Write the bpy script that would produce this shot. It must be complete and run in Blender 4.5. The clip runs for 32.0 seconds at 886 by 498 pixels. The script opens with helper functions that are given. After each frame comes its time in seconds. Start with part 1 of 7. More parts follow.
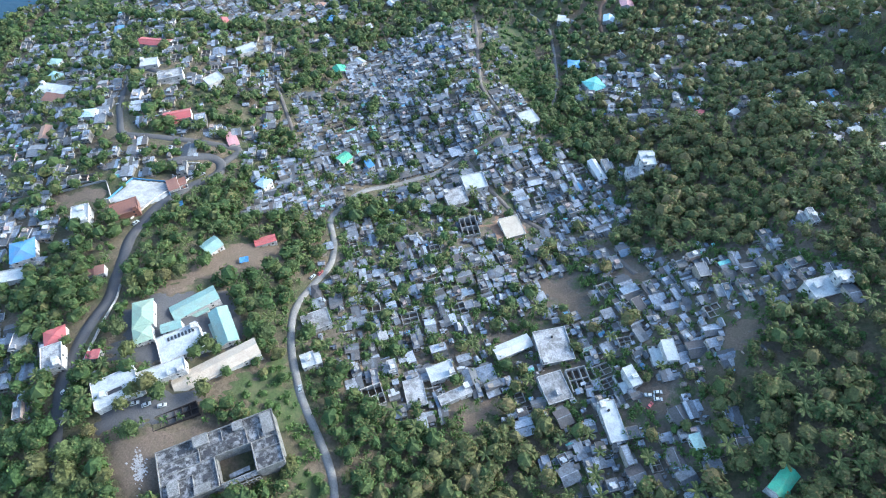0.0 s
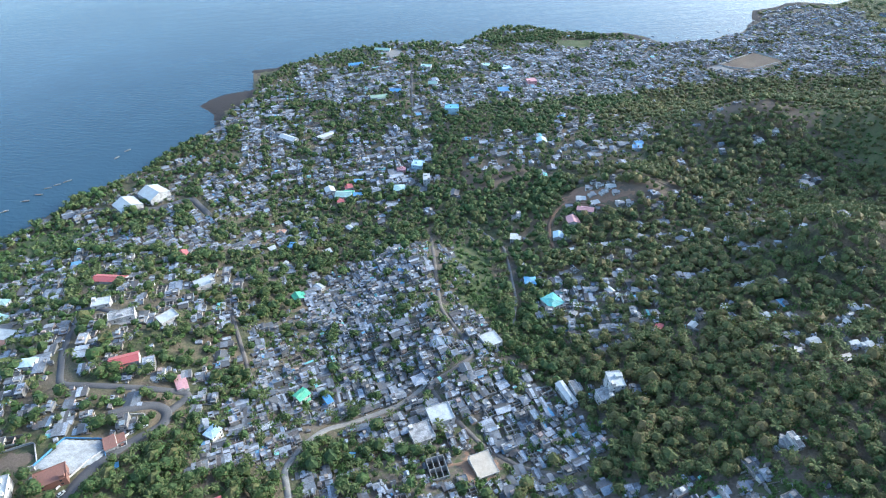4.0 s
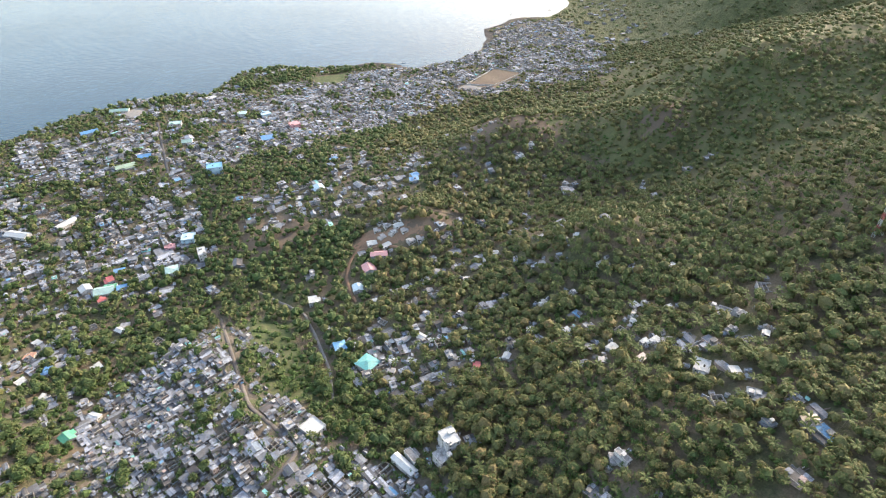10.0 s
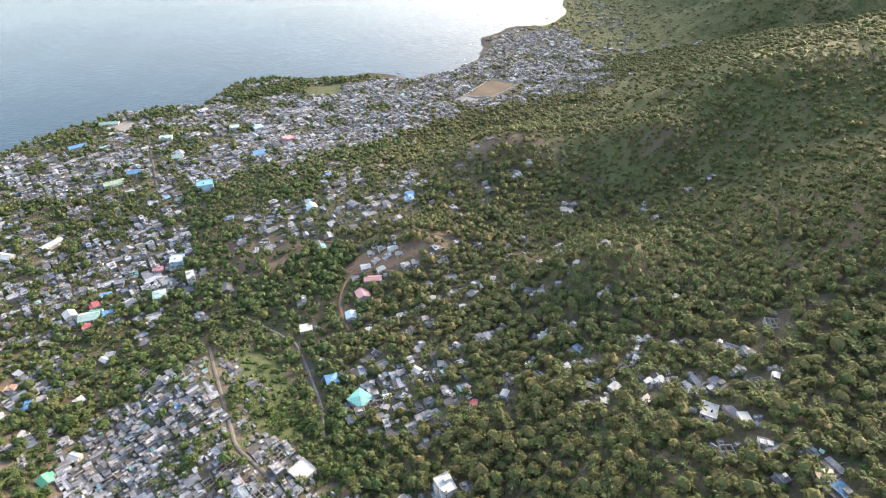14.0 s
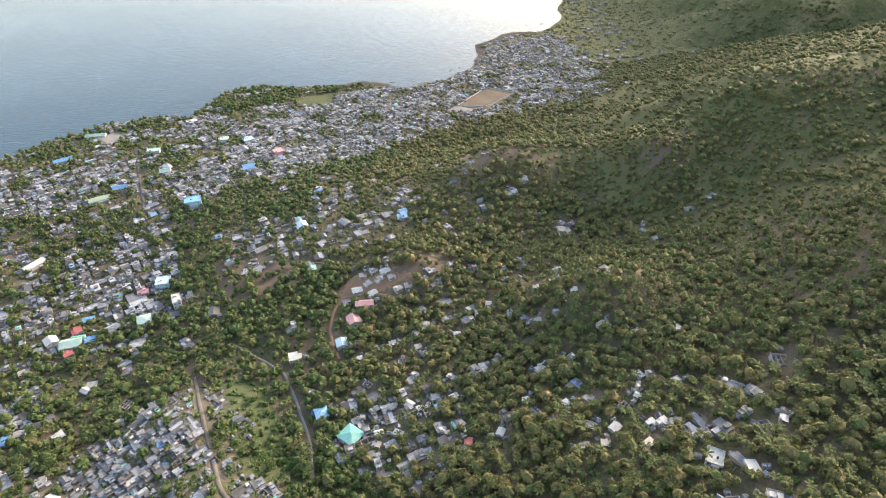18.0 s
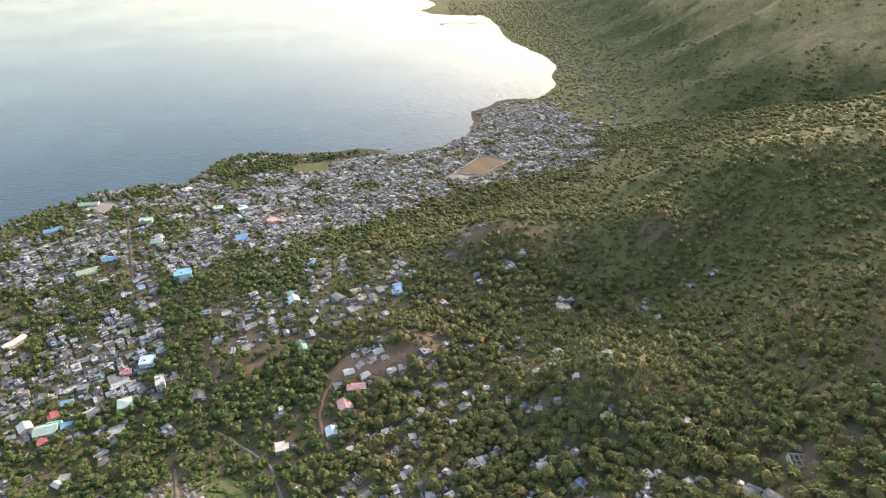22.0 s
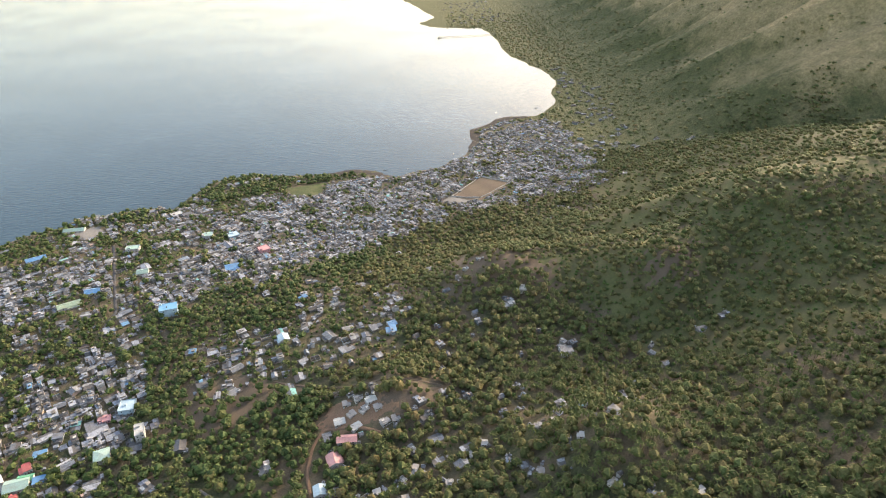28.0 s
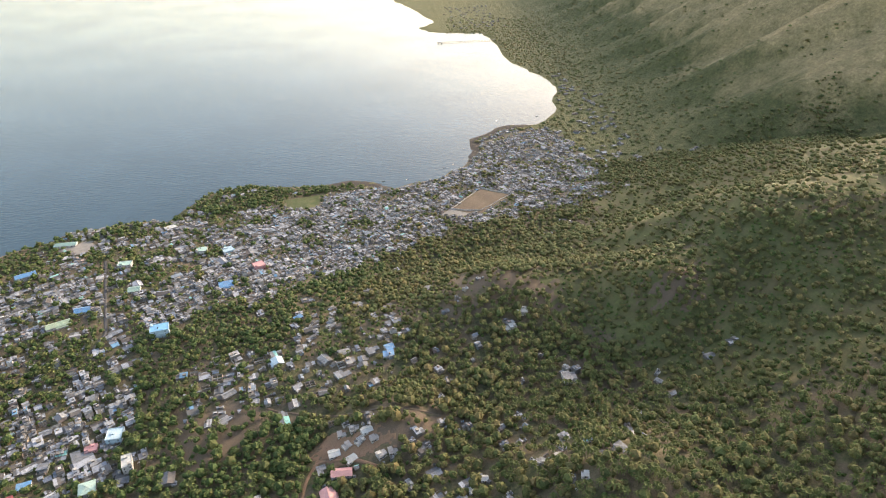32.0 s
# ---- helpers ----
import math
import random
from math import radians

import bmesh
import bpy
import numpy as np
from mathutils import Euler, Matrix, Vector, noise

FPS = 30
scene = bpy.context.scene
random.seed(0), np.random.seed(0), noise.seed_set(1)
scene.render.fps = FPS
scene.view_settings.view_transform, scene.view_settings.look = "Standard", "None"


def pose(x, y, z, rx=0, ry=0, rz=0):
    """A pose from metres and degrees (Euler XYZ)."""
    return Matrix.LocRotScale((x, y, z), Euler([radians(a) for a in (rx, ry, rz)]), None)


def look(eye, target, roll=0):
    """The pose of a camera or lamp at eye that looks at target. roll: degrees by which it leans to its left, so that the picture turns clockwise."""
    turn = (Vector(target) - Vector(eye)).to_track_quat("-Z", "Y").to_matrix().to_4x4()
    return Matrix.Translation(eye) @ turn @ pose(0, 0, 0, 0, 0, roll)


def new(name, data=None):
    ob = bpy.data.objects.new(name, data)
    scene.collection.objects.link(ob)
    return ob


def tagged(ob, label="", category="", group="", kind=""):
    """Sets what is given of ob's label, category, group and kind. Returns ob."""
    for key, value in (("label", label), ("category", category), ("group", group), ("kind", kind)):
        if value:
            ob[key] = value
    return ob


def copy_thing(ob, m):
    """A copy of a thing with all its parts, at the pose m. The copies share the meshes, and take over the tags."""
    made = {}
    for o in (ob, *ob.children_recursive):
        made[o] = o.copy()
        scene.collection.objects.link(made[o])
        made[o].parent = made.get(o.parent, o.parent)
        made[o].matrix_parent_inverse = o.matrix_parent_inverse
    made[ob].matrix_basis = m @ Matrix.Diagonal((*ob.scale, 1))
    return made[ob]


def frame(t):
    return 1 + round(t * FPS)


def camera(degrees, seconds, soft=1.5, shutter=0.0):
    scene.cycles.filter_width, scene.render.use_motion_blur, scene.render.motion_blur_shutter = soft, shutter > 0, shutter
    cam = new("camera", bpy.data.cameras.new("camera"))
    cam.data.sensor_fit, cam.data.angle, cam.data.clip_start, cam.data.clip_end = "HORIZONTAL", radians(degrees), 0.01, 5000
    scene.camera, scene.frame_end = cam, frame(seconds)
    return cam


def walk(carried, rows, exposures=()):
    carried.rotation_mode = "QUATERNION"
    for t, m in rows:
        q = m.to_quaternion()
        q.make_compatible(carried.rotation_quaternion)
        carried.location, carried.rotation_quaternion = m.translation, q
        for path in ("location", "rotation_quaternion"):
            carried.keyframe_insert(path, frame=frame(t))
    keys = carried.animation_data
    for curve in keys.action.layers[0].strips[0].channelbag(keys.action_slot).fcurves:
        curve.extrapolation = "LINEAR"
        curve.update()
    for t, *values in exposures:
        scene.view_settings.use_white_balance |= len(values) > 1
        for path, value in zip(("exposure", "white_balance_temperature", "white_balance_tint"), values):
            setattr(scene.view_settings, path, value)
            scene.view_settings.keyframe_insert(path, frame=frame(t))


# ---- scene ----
cam = camera(71.81, 32.0, 1.1)
PATH = [
    (0, pose(0.00, -0.00, 368.00, 35.692, 1.112, 27.210)),
    (0.5, pose(-2.12, 2.95, 368.97, 35.728, 1.010, 26.924)),
    (1, pose(-3.80, 6.06, 370.21, 38.304, 0.977, 26.646)),
    (1.5, pose(-5.09, 9.81, 371.81, 41.080, 0.978, 26.442)),
    (2, pose(-6.14, 13.45, 373.59, 43.851, 0.997, 26.212)),
    (2.5, pose(-7.06, 16.69, 374.77, 46.697, 0.997, 25.847)),
    (3, pose(-8.28, 20.09, 375.85, 49.266, 0.967, 25.344)),
    (3.5, pose(-9.48, 23.44, 376.76, 51.638, 0.944, 24.286)),
    (5.5, pose(-11.56, 35.74, 378.63, 54.798, 0.781, 15.268)),
    (6, pose(-12.37, 39.23, 379.24, 54.814, 0.740, 12.040)),
    (6.5, pose(-13.43, 42.88, 380.10, 54.776, 0.623, 8.871)),
    (7, pose(-14.81, 46.21, 381.00, 54.782, 0.490, 5.944)),
    (7.5, pose(-15.93, 49.34, 382.18, 54.775, 0.364, 3.831)),
    (8, pose(-16.71, 52.45, 383.37, 54.800, 0.286, 2.274)),
    (8.5, pose(-17.05, 55.72, 384.33, 54.848, 0.223, 1.031)),
    (9, pose(-17.27, 58.91, 385.24, 54.889, 0.185, 0.389)),
    (9.5, pose(-17.61, 62.25, 386.20, 54.910, 0.110, 0.224)),
    (10, pose(-17.82, 65.55, 387.39, 54.931, 0.045, 0.193)),
    (10.5, pose(-17.67, 68.90, 388.50, 54.955, -0.010, 0.184)),
    (11, pose(-17.55, 72.20, 389.42, 54.997, -0.033, 0.172)),
    (11.5, pose(-17.46, 75.40, 390.57, 55.017, -0.068, 0.164)),
    (12, pose(-17.53, 78.74, 391.45, 55.046, -0.076, 0.123)),
    (12.5, pose(-17.44, 81.85, 392.34, 55.102, -0.101, 0.108)),
    (13, pose(-17.33, 85.23, 393.40, 55.094, -0.094, 0.065)),
    (13.5, pose(-17.14, 88.52, 394.49, 55.093, -0.091, -0.007)),
    (14, pose(-16.98, 91.71, 395.49, 55.088, -0.087, -0.082)),
    (14.5, pose(-16.83, 94.96, 396.38, 55.102, -0.114, -0.148)),
    (16.5, pose(-15.98, 108.33, 400.70, 55.077, -0.175, -0.383)),
    (17, pose(-15.82, 111.64, 401.63, 55.088, -0.167, -0.459)),
    (17.5, pose(-15.56, 114.79, 402.47, 55.080, -0.177, -0.504)),
    (18, pose(-15.38, 118.05, 403.60, 55.049, -0.174, -0.552)),
    (18.5, pose(-15.31, 121.25, 404.86, 55.451, -0.184, -0.608)),
    (19, pose(-15.16, 124.50, 405.91, 56.186, -0.198, -0.657)),
    (19.5, pose(-14.81, 127.63, 406.95, 56.909, -0.208, -0.674)),
    (20, pose(-14.58, 131.03, 408.04, 57.611, -0.203, -0.708)),
    (20.5, pose(-14.16, 134.35, 409.19, 58.261, -0.207, -0.720)),
    (21, pose(-13.91, 137.55, 410.28, 58.919, -0.203, -0.751)),
    (21.5, pose(-13.90, 140.78, 411.17, 59.581, -0.231, -0.778)),
    (22, pose(-13.77, 143.88, 412.24, 60.218, -0.266, -0.803)),
    (22.5, pose(-13.64, 147.00, 413.19, 60.810, -0.296, -0.831)),
    (23, pose(-13.38, 150.44, 414.00, 60.886, -0.344, -0.826)),
    (23.5, pose(-13.18, 153.87, 414.83, 60.901, -0.340, -0.843)),
    (24, pose(-12.77, 157.16, 415.55, 60.924, -0.308, -0.857)),
    (24.5, pose(-12.35, 160.49, 416.45, 60.943, -0.313, -0.860)),
    (25, pose(-12.17, 163.75, 417.62, 60.944, -0.310, -0.870)),
    (25.5, pose(-11.97, 167.10, 418.67, 60.937, -0.328, -0.865)),
    (27.5, pose(-11.04, 180.87, 422.71, 60.910, -0.325, -0.877)),
    (28, pose(-10.71, 184.02, 423.70, 60.916, -0.321, -0.879)),
    (28.5, pose(-10.43, 187.27, 424.62, 60.946, -0.337, -0.877)),
    (29, pose(-10.27, 190.66, 425.47, 60.968, -0.344, -0.866)),
    (29.5, pose(-9.90, 193.89, 426.41, 60.989, -0.342, -0.864)),
    (30, pose(-9.57, 197.25, 427.54, 60.999, -0.313, -0.845)),
    (30.5, pose(-9.49, 200.36, 428.63, 61.028, -0.320, -0.846)),
    (31, pose(-9.49, 203.45, 429.78, 61.049, -0.327, -0.850)),
    (31.5, pose(-9.58, 206.43, 430.88, 61.075, -0.345, -0.854)),
    (32, pose(-9.48, 209.76, 431.60, 61.084, -0.364, -0.871)),
]
walk(cam, PATH, exposures=[(0, 2.22, 5450, 5), (3, 2.2, 5500, 5), (5.5, 1.93, 5950, 7), (6.2, 1.95, 6350, 9), (7.2, 2.17, 6850, 11), (9, 2.38, 7400, 13), (14, 2.43, 7550, 14), (23, 2.15, 8250, 14), (32, 2.1, 8350, 15)])

# ---- world, sun, exposure ----
SUN_EL, SUN_AZ = radians(22), radians(46)  # azimuth from +y towards +x
world = bpy.data.worlds.new("sky")
scene.world = world
world.use_nodes = True
wn = world.node_tree
sky = wn.nodes.new("ShaderNodeTexSky")
sky.sky_type = "NISHITA"
sky.sun_disc = False
sky.sun_elevation, sky.sun_rotation = SUN_EL, SUN_AZ
sky.air_density, sky.dust_density, sky.ozone_density = 1.0, 2.2, 0.6
wn.links.new(sky.outputs[0], wn.nodes["Background"].inputs[0])
wn.nodes["Background"].inputs[1].default_value = 0.15
sun = new("sun", bpy.data.lights.new("sun", "SUN"))
sun.data.energy, sun.data.angle, sun.data.color = 1.5, radians(16), (1.0, 0.92, 0.8)
sun.matrix_world = look((800 * math.sin(SUN_AZ), 800 * math.cos(SUN_AZ), 800 * math.tan(SUN_EL)), (0, 0, 0))

# ---- materials ----


def ramp(nt, fac, stops, constant=False):
    """A colour ramp fed by fac; stops: (position, colour)."""
    r = nt.nodes.new("ShaderNodeValToRGB")
    el = r.color_ramp.elements
    r.color_ramp.interpolation = "CONSTANT" if constant else "LINEAR"
    while len(el) < len(stops):
        el.new(1.0)
    for e, (p, c) in zip(el, stops):
        e.position, e.color = p, (*c, 1)
    nt.links.new(fac, r.inputs[0])
    return r.outputs[0]


def noise_out(nt, scale, detail=4.0, rough=0.6, world_space=True):
    n = nt.nodes.new("ShaderNodeTexNoise")
    n.inputs["Scale"].default_value, n.inputs["Detail"].default_value, n.inputs["Roughness"].default_value = scale, detail, rough
    src = nt.nodes.new("ShaderNodeNewGeometry") if world_space else nt.nodes.new("ShaderNodeTexCoord")
    nt.links.new(src.outputs["Position" if world_space else "Object"], n.inputs["Vector"])
    return n.outputs["Fac"]


def blend(nt, a, b, fac, mode="MIX"):
    m = nt.nodes.new("ShaderNodeMix")
    m.data_type, m.blend_type = "RGBA", mode
    for sock, v in ((m.inputs[0], fac), (m.inputs[6], a), (m.inputs[7], b)):
        if isinstance(v, bpy.types.NodeSocket):
            nt.links.new(v, sock)
        else:
            sock.default_value = v if isinstance(v, float) else (*v, 1)
    return m.outputs[2]


def bump(nt, bsdf, height, strength, distance):
    b = nt.nodes.new("ShaderNodeBump")
    b.inputs["Strength"].default_value, b.inputs["Distance"].default_value = strength, distance
    nt.links.new(height, b.inputs["Height"])
    nt.links.new(b.outputs[0], bsdf.inputs["Normal"])


def material(name, rough=0.85, metal=0.0, spec=0.3):
    m = bpy.data.materials.new(name)
    m.use_nodes = True
    nt = m.node_tree
    b = nt.nodes["Principled BSDF"]
    b.inputs["Roughness"].default_value, b.inputs["Metallic"].default_value = rough, metal
    b.inputs["Specular IOR Level"].default_value = spec
    return m, nt, b


def weathered(name, dark, light, big=0.25, small=3.0, rough=0.85, metal=0.0, relief=0.03, stain=(0.07, 0.065, 0.06), stained=0.35, waves=0.0):
    """A surface between two tones, with stains at one scale and grain at another; waves: corrugation."""
    m, nt, b = material(name, rough, metal)
    base = ramp(nt, noise_out(nt, small), [(0.3, dark), (0.7, light)])
    spots = ramp(nt, noise_out(nt, big, 8.0, 0.75), [(0.44, (0, 0, 0)), (0.6, (stained,) * 3)])
    mottle = ramp(nt, noise_out(nt, 1.3, 8.0, 0.85), [(0.36, (0.45,) * 3), (0.58, (1.15,) * 3)])
    col = blend(nt, blend(nt, base, mottle, min(1.0, stained * 1.6), "MULTIPLY"), stain, spots)
    nt.links.new(col, b.inputs["Base Color"])
    if waves:
        w = nt.nodes.new("ShaderNodeTexWave")
        w.inputs["Scale"].default_value = waves
        tc = nt.nodes.new("ShaderNodeTexCoord")
        nt.links.new(tc.outputs["Object"], w.inputs["Vector"])
        bump(nt, b, w.outputs["Fac"], 0.6, 0.05)
    else:
        bump(nt, b, noise_out(nt, small * 3), 0.5, relief)
    return m


def varied(name, tones, per_object, small=2.0, big=0.3, rough=0.85, stained=0.5, stain=(0.06, 0.058, 0.055), accents=[]):
    """Many like things in different tones: one tone for each object or each loose piece."""
    m, nt, b = material(name, rough)
    if per_object:
        rnd = nt.nodes.new("ShaderNodeObjectInfo").outputs["Random"]
    else:
        rnd = nt.nodes.new("ShaderNodeNewGeometry").outputs["Random Per Island"]
    n = len(tones)
    tone = ramp(nt, rnd, [(i / n, c) for i, c in enumerate(tones)] + accents, True)
    grain = ramp(nt, noise_out(nt, small), [(0.25, (0.72,) * 3), (0.75, (1.1,) * 3)])
    mottle = ramp(nt, noise_out(nt, 1.3, 8.0, 0.85), [(0.37, (0.5,) * 3), (0.57, (1.15,) * 3)])
    col = blend(nt, blend(nt, tone, grain, 1.0, "MULTIPLY"), mottle, 0.9, "MULTIPLY")
    spots = ramp(nt, noise_out(nt, big, 8.0, 0.75), [(0.49, (0, 0, 0)), (0.58, (stained,) * 3)])
    nt.links.new(blend(nt, col, stain, spots), b.inputs["Base Color"])
    bump(nt, b, noise_out(nt, small * 3), 0.4, 0.03)
    return m


def foliage(name, tones, per_object, scale=1.2, tips=(0.15, 0.14, 0.045), tipped=0.3):
    """Leaves: a tone for each tree, darker and lighter clumps, and pale young tips."""
    m, nt, b = material(name, 0.7, 0.0, 0.25)
    if per_object:
        rnd = nt.nodes.new("ShaderNodeObjectInfo").outputs["Random"]
    else:
        rnd = nt.nodes.new("ShaderNodeNewGeometry").outputs["Random Per Island"]
    n = len(tones)
    tone = ramp(nt, rnd, [(i / max(n - 1, 1), c) for i, c in enumerate(tones)])
    clump = ramp(nt, noise_out(nt, scale, 6.0, 0.8), [(0.34, (0.6,) * 3), (0.64, (1.3,) * 3)])
    leafy = ramp(nt, noise_out(nt, scale * 4.5, 3.0, 0.8), [(0.35, (0.68,) * 3), (0.65, (1.25,) * 3)])
    col = blend(nt, blend(nt, tone, clump, 1.0, "MULTIPLY"), leafy, 1.0, "MULTIPLY")
    young = ramp(nt, noise_out(nt, scale * 0.5, 6.0, 0.8), [(0.52, (0, 0, 0)), (0.72, (tipped,) * 3)])
    leaf_colour = blend(nt, col, tips, young)
    nt.links.new(leaf_colour, b.inputs["Base Color"])
    bump(nt, b, noise_out(nt, scale * 2.5, 4.0, 0.8), 0.7, 0.4)
    thin, mix = nt.nodes.new("ShaderNodeBsdfTranslucent"), nt.nodes.new("ShaderNodeMixShader")
    nt.links.new(leaf_colour, thin.inputs["Color"])
    mix.inputs[0].default_value = 0.35
    nt.links.new(b.outputs[0], mix.inputs[1])
    nt.links.new(thin.outputs[0], mix.inputs[2])
    nt.links.new(mix.outputs[0], nt.nodes["Material Output"].inputs["Surface"])
    return m


M = {}
M["ground"], nt, b = material("ground_scrub", 0.95)
green = ramp(nt, noise_out(nt, 0.35, 6.0, 0.75), [(0.3, (0.026, 0.03, 0.015)), (0.5, (0.05, 0.058, 0.027)), (0.7, (0.11, 0.105, 0.055))])
earth = ramp(nt, noise_out(nt, 0.8, 5.0), [(0.3, (0.075, 0.055, 0.04)), (0.7, (0.16, 0.125, 0.09))])
nt.links.new(blend(nt, green, earth, ramp(nt, noise_out(nt, 0.035, 5.0, 0.7), [(0.4, (0, 0, 0)), (0.58, (0.85,) * 3)])), b.inputs["Base Color"])
bump(nt, b, noise_out(nt, 0.9, 6.0, 0.8), 1.0, 0.6)

M["yard"], nt, b = material("trodden_yard_earth", 0.95)
soil = ramp(nt, noise_out(nt, 0.5, 8.0, 0.75), [(0.3, (0.05, 0.042, 0.034)), (0.55, (0.105, 0.088, 0.07)), (0.72, (0.17, 0.145, 0.12))])
weed = ramp(nt, noise_out(nt, 0.9, 6.0, 0.8), [(0.3, (0.03, 0.045, 0.016)), (0.7, (0.085, 0.1, 0.04))])
nt.links.new(blend(nt, soil, weed, ramp(nt, noise_out(nt, 0.09, 6.0, 0.8), [(0.5, (0, 0, 0)), (0.58, (0.9,) * 3)])), b.inputs["Base Color"])
bump(nt, b, noise_out(nt, 1.5, 6.0, 0.8), 1.0, 0.3)

M["slope"], nt, b = material("mountain_grass", 0.95)
# dry grass tones, raised so that their paleness also stands in for haze
hay_haze = ramp(nt, noise_out(nt, 0.03, 8.0, 0.75), [(0.3, (0.16, 0.14, 0.07)), (0.55, (0.27, 0.215, 0.115)), (0.75, (0.36, 0.28, 0.16))])
scrub = ramp(nt, noise_out(nt, 0.05, 8.0, 0.75), [(0.3, (0.045, 0.056, 0.022)), (0.52, (0.085, 0.092, 0.038)), (0.72, (0.14, 0.125, 0.06))])
rise = nt.nodes.new("ShaderNodeSeparateXYZ")
nt.links.new(nt.nodes.new("ShaderNodeNewGeometry").outputs["Position"], rise.inputs[0])
height = nt.nodes.new("ShaderNodeMapRange")  # hay on the heights, pale there partly in place of haze, scrub below
height.inputs["From Min"].default_value, height.inputs["From Max"].default_value = 50, 260
height.inputs["To Min"].default_value, height.inputs["To Max"].default_value = -0.28, 0.28
nt.links.new(rise.outputs["Z"], height.inputs["Value"])
patch = nt.nodes.new("ShaderNodeMath")
nt.links.new(height.outputs[0], patch.inputs[0])
nt.links.new(noise_out(nt, 0.009, 7.0, 0.68), patch.inputs[1])
mixed = blend(nt, scrub, hay_haze, ramp(nt, patch.outputs[0], [(0.36, (0, 0, 0)), (0.6, (1,) * 3)]))
tuft = ramp(nt, noise_out(nt, 0.18, 6.0, 0.8), [(0.35, (0.6,) * 3), (0.65, (1.2,) * 3)])
nt.links.new(blend(nt, mixed, tuft, 1.0, "MULTIPLY"), b.inputs["Base Color"])
bump(nt, b, noise_out(nt, 0.12, 6.0, 0.8), 1.0, 3.0)

M["water"], nt, b = material("sea_water", 0.2, 0.0, 0.42)
b.inputs["IOR"].default_value = 1.3
nt.links.new(ramp(nt, noise_out(nt, 0.0035, 3.0), [(0.35, (0.15,) * 3), (0.65, (0.2,) * 3)]), b.inputs["Roughness"])
nt.links.new(ramp(nt, noise_out(nt, 0.004, 4.0), [(0.3, (0.012, 0.035, 0.055)), (0.7, (0.02, 0.05, 0.075))]), b.inputs["Base Color"])
wave = nt.nodes.new("ShaderNodeTexWave")
wave.inputs["Scale"].default_value, wave.inputs["Distortion"].default_value, wave.inputs["Detail"].default_value = 0.035, 9.0, 4.0
wave.inputs["Detail Scale"].default_value = 2.0
geo = nt.nodes.new("ShaderNodeNewGeometry")
turn = nt.nodes.new("ShaderNodeMapping")
turn.inputs["Rotation"].default_value = (0, 0, radians(75))
nt.links.new(geo.outputs["Position"], turn.inputs["Vector"])
nt.links.new(turn.outputs[0], wave.inputs["Vector"])
add = nt.nodes.new("ShaderNodeMath")
nt.links.new(wave.outputs["Fac"], add.inputs[0])
nt.links.new(noise_out(nt, 0.3, 5.0, 0.7), add.inputs[1])
bump(nt, b, add.outputs[0], 0.17, 0.6)

M["asphalt"] = weathered("asphalt", (0.055, 0.055, 0.058), (0.09, 0.09, 0.094), 0.2, 2.0, 0.9, stained=0.3)
M["concrete_road"] = weathered("concrete_road", (0.15, 0.146, 0.14), (0.22, 0.215, 0.205), 0.15, 2.0, 0.9)
M["paving"] = weathered("worn_pale_paving", (0.26, 0.27, 0.27), (0.36, 0.37, 0.37), 0.2, 1.5, 0.85, stained=0.4)
M["old_concrete"] = weathered("blackened_concrete", (0.13, 0.13, 0.128), (0.25, 0.248, 0.24), 0.3, 2.0, 0.9, stained=0.6)
M["dirt"] = weathered("bare_earth", (0.082, 0.062, 0.047), (0.15, 0.114, 0.086), 0.12, 1.2, 0.95, relief=0.1, stain=(0.09, 0.075, 0.05), stained=0.5)
M["red_dirt"] = weathered("red_earth", (0.15, 0.092, 0.064), (0.235, 0.147, 0.1), 0.12, 1.2, 0.95, relief=0.1, stain=(0.12, 0.09, 0.055), stained=0.4)
M["grass"] = weathered("rough_grass", (0.03, 0.05, 0.018), (0.066, 0.09, 0.032), 0.12, 0.7, 0.95, relief=0.25, stain=(0.095, 0.088, 0.05), stained=0.55)
M["meadow"] = weathered("hill_meadow", (0.06, 0.075, 0.03), (0.105, 0.112, 0.046), 0.03, 0.35, 0.95, relief=0.3, stain=(0.09, 0.068, 0.042), stained=0.6)
M["lane"] = weathered("trodden_grey_lane", (0.085, 0.076, 0.07), (0.145, 0.13, 0.12), 0.15, 1.5, 0.95, relief=0.08, stained=0.4)
M["black_roof"], nt, b = material("blackened_roof_slab", 0.9)
mould = ramp(nt, noise_out(nt, 0.34, 9.0, 0.72), [(0.4, (0.03, 0.03, 0.032)), (0.49, (0.085, 0.085, 0.088)), (0.55, (0.18, 0.18, 0.183)), (0.68, (0.29, 0.29, 0.29))])
damp = ramp(nt, noise_out(nt, 0.07, 5.0, 0.6), [(0.4, (0.5,) * 3), (0.55, (1.0,) * 3)])
nt.links.new(blend(nt, mould, damp, 1.0, "MULTIPLY"), b.inputs["Base Color"])
bump(nt, b, noise_out(nt, 3.0), 0.5, 0.04)
M["rock"] = weathered("dark_lava_rock", (0.015, 0.013, 0.013), (0.038, 0.032, 0.031), 0.1, 1.0, 0.9, relief=0.3, stain=(0.03, 0.026, 0.024))
M["bark"] = weathered("bark", (0.07, 0.055, 0.04), (0.14, 0.115, 0.09), 0.5, 4.0, 0.95)
# near-black tone that paints the shade inside openings which are not cut
M["dark"] = weathered("dark_opening_shade", (0.02, 0.02, 0.022), (0.045, 0.045, 0.05), 0.5, 2.0, 0.5)
M["glass"], nt, b = material("window_glass", 0.08, 0.0, 0.5)
b.inputs["Base Color"].default_value = (0.03, 0.035, 0.04, 1)
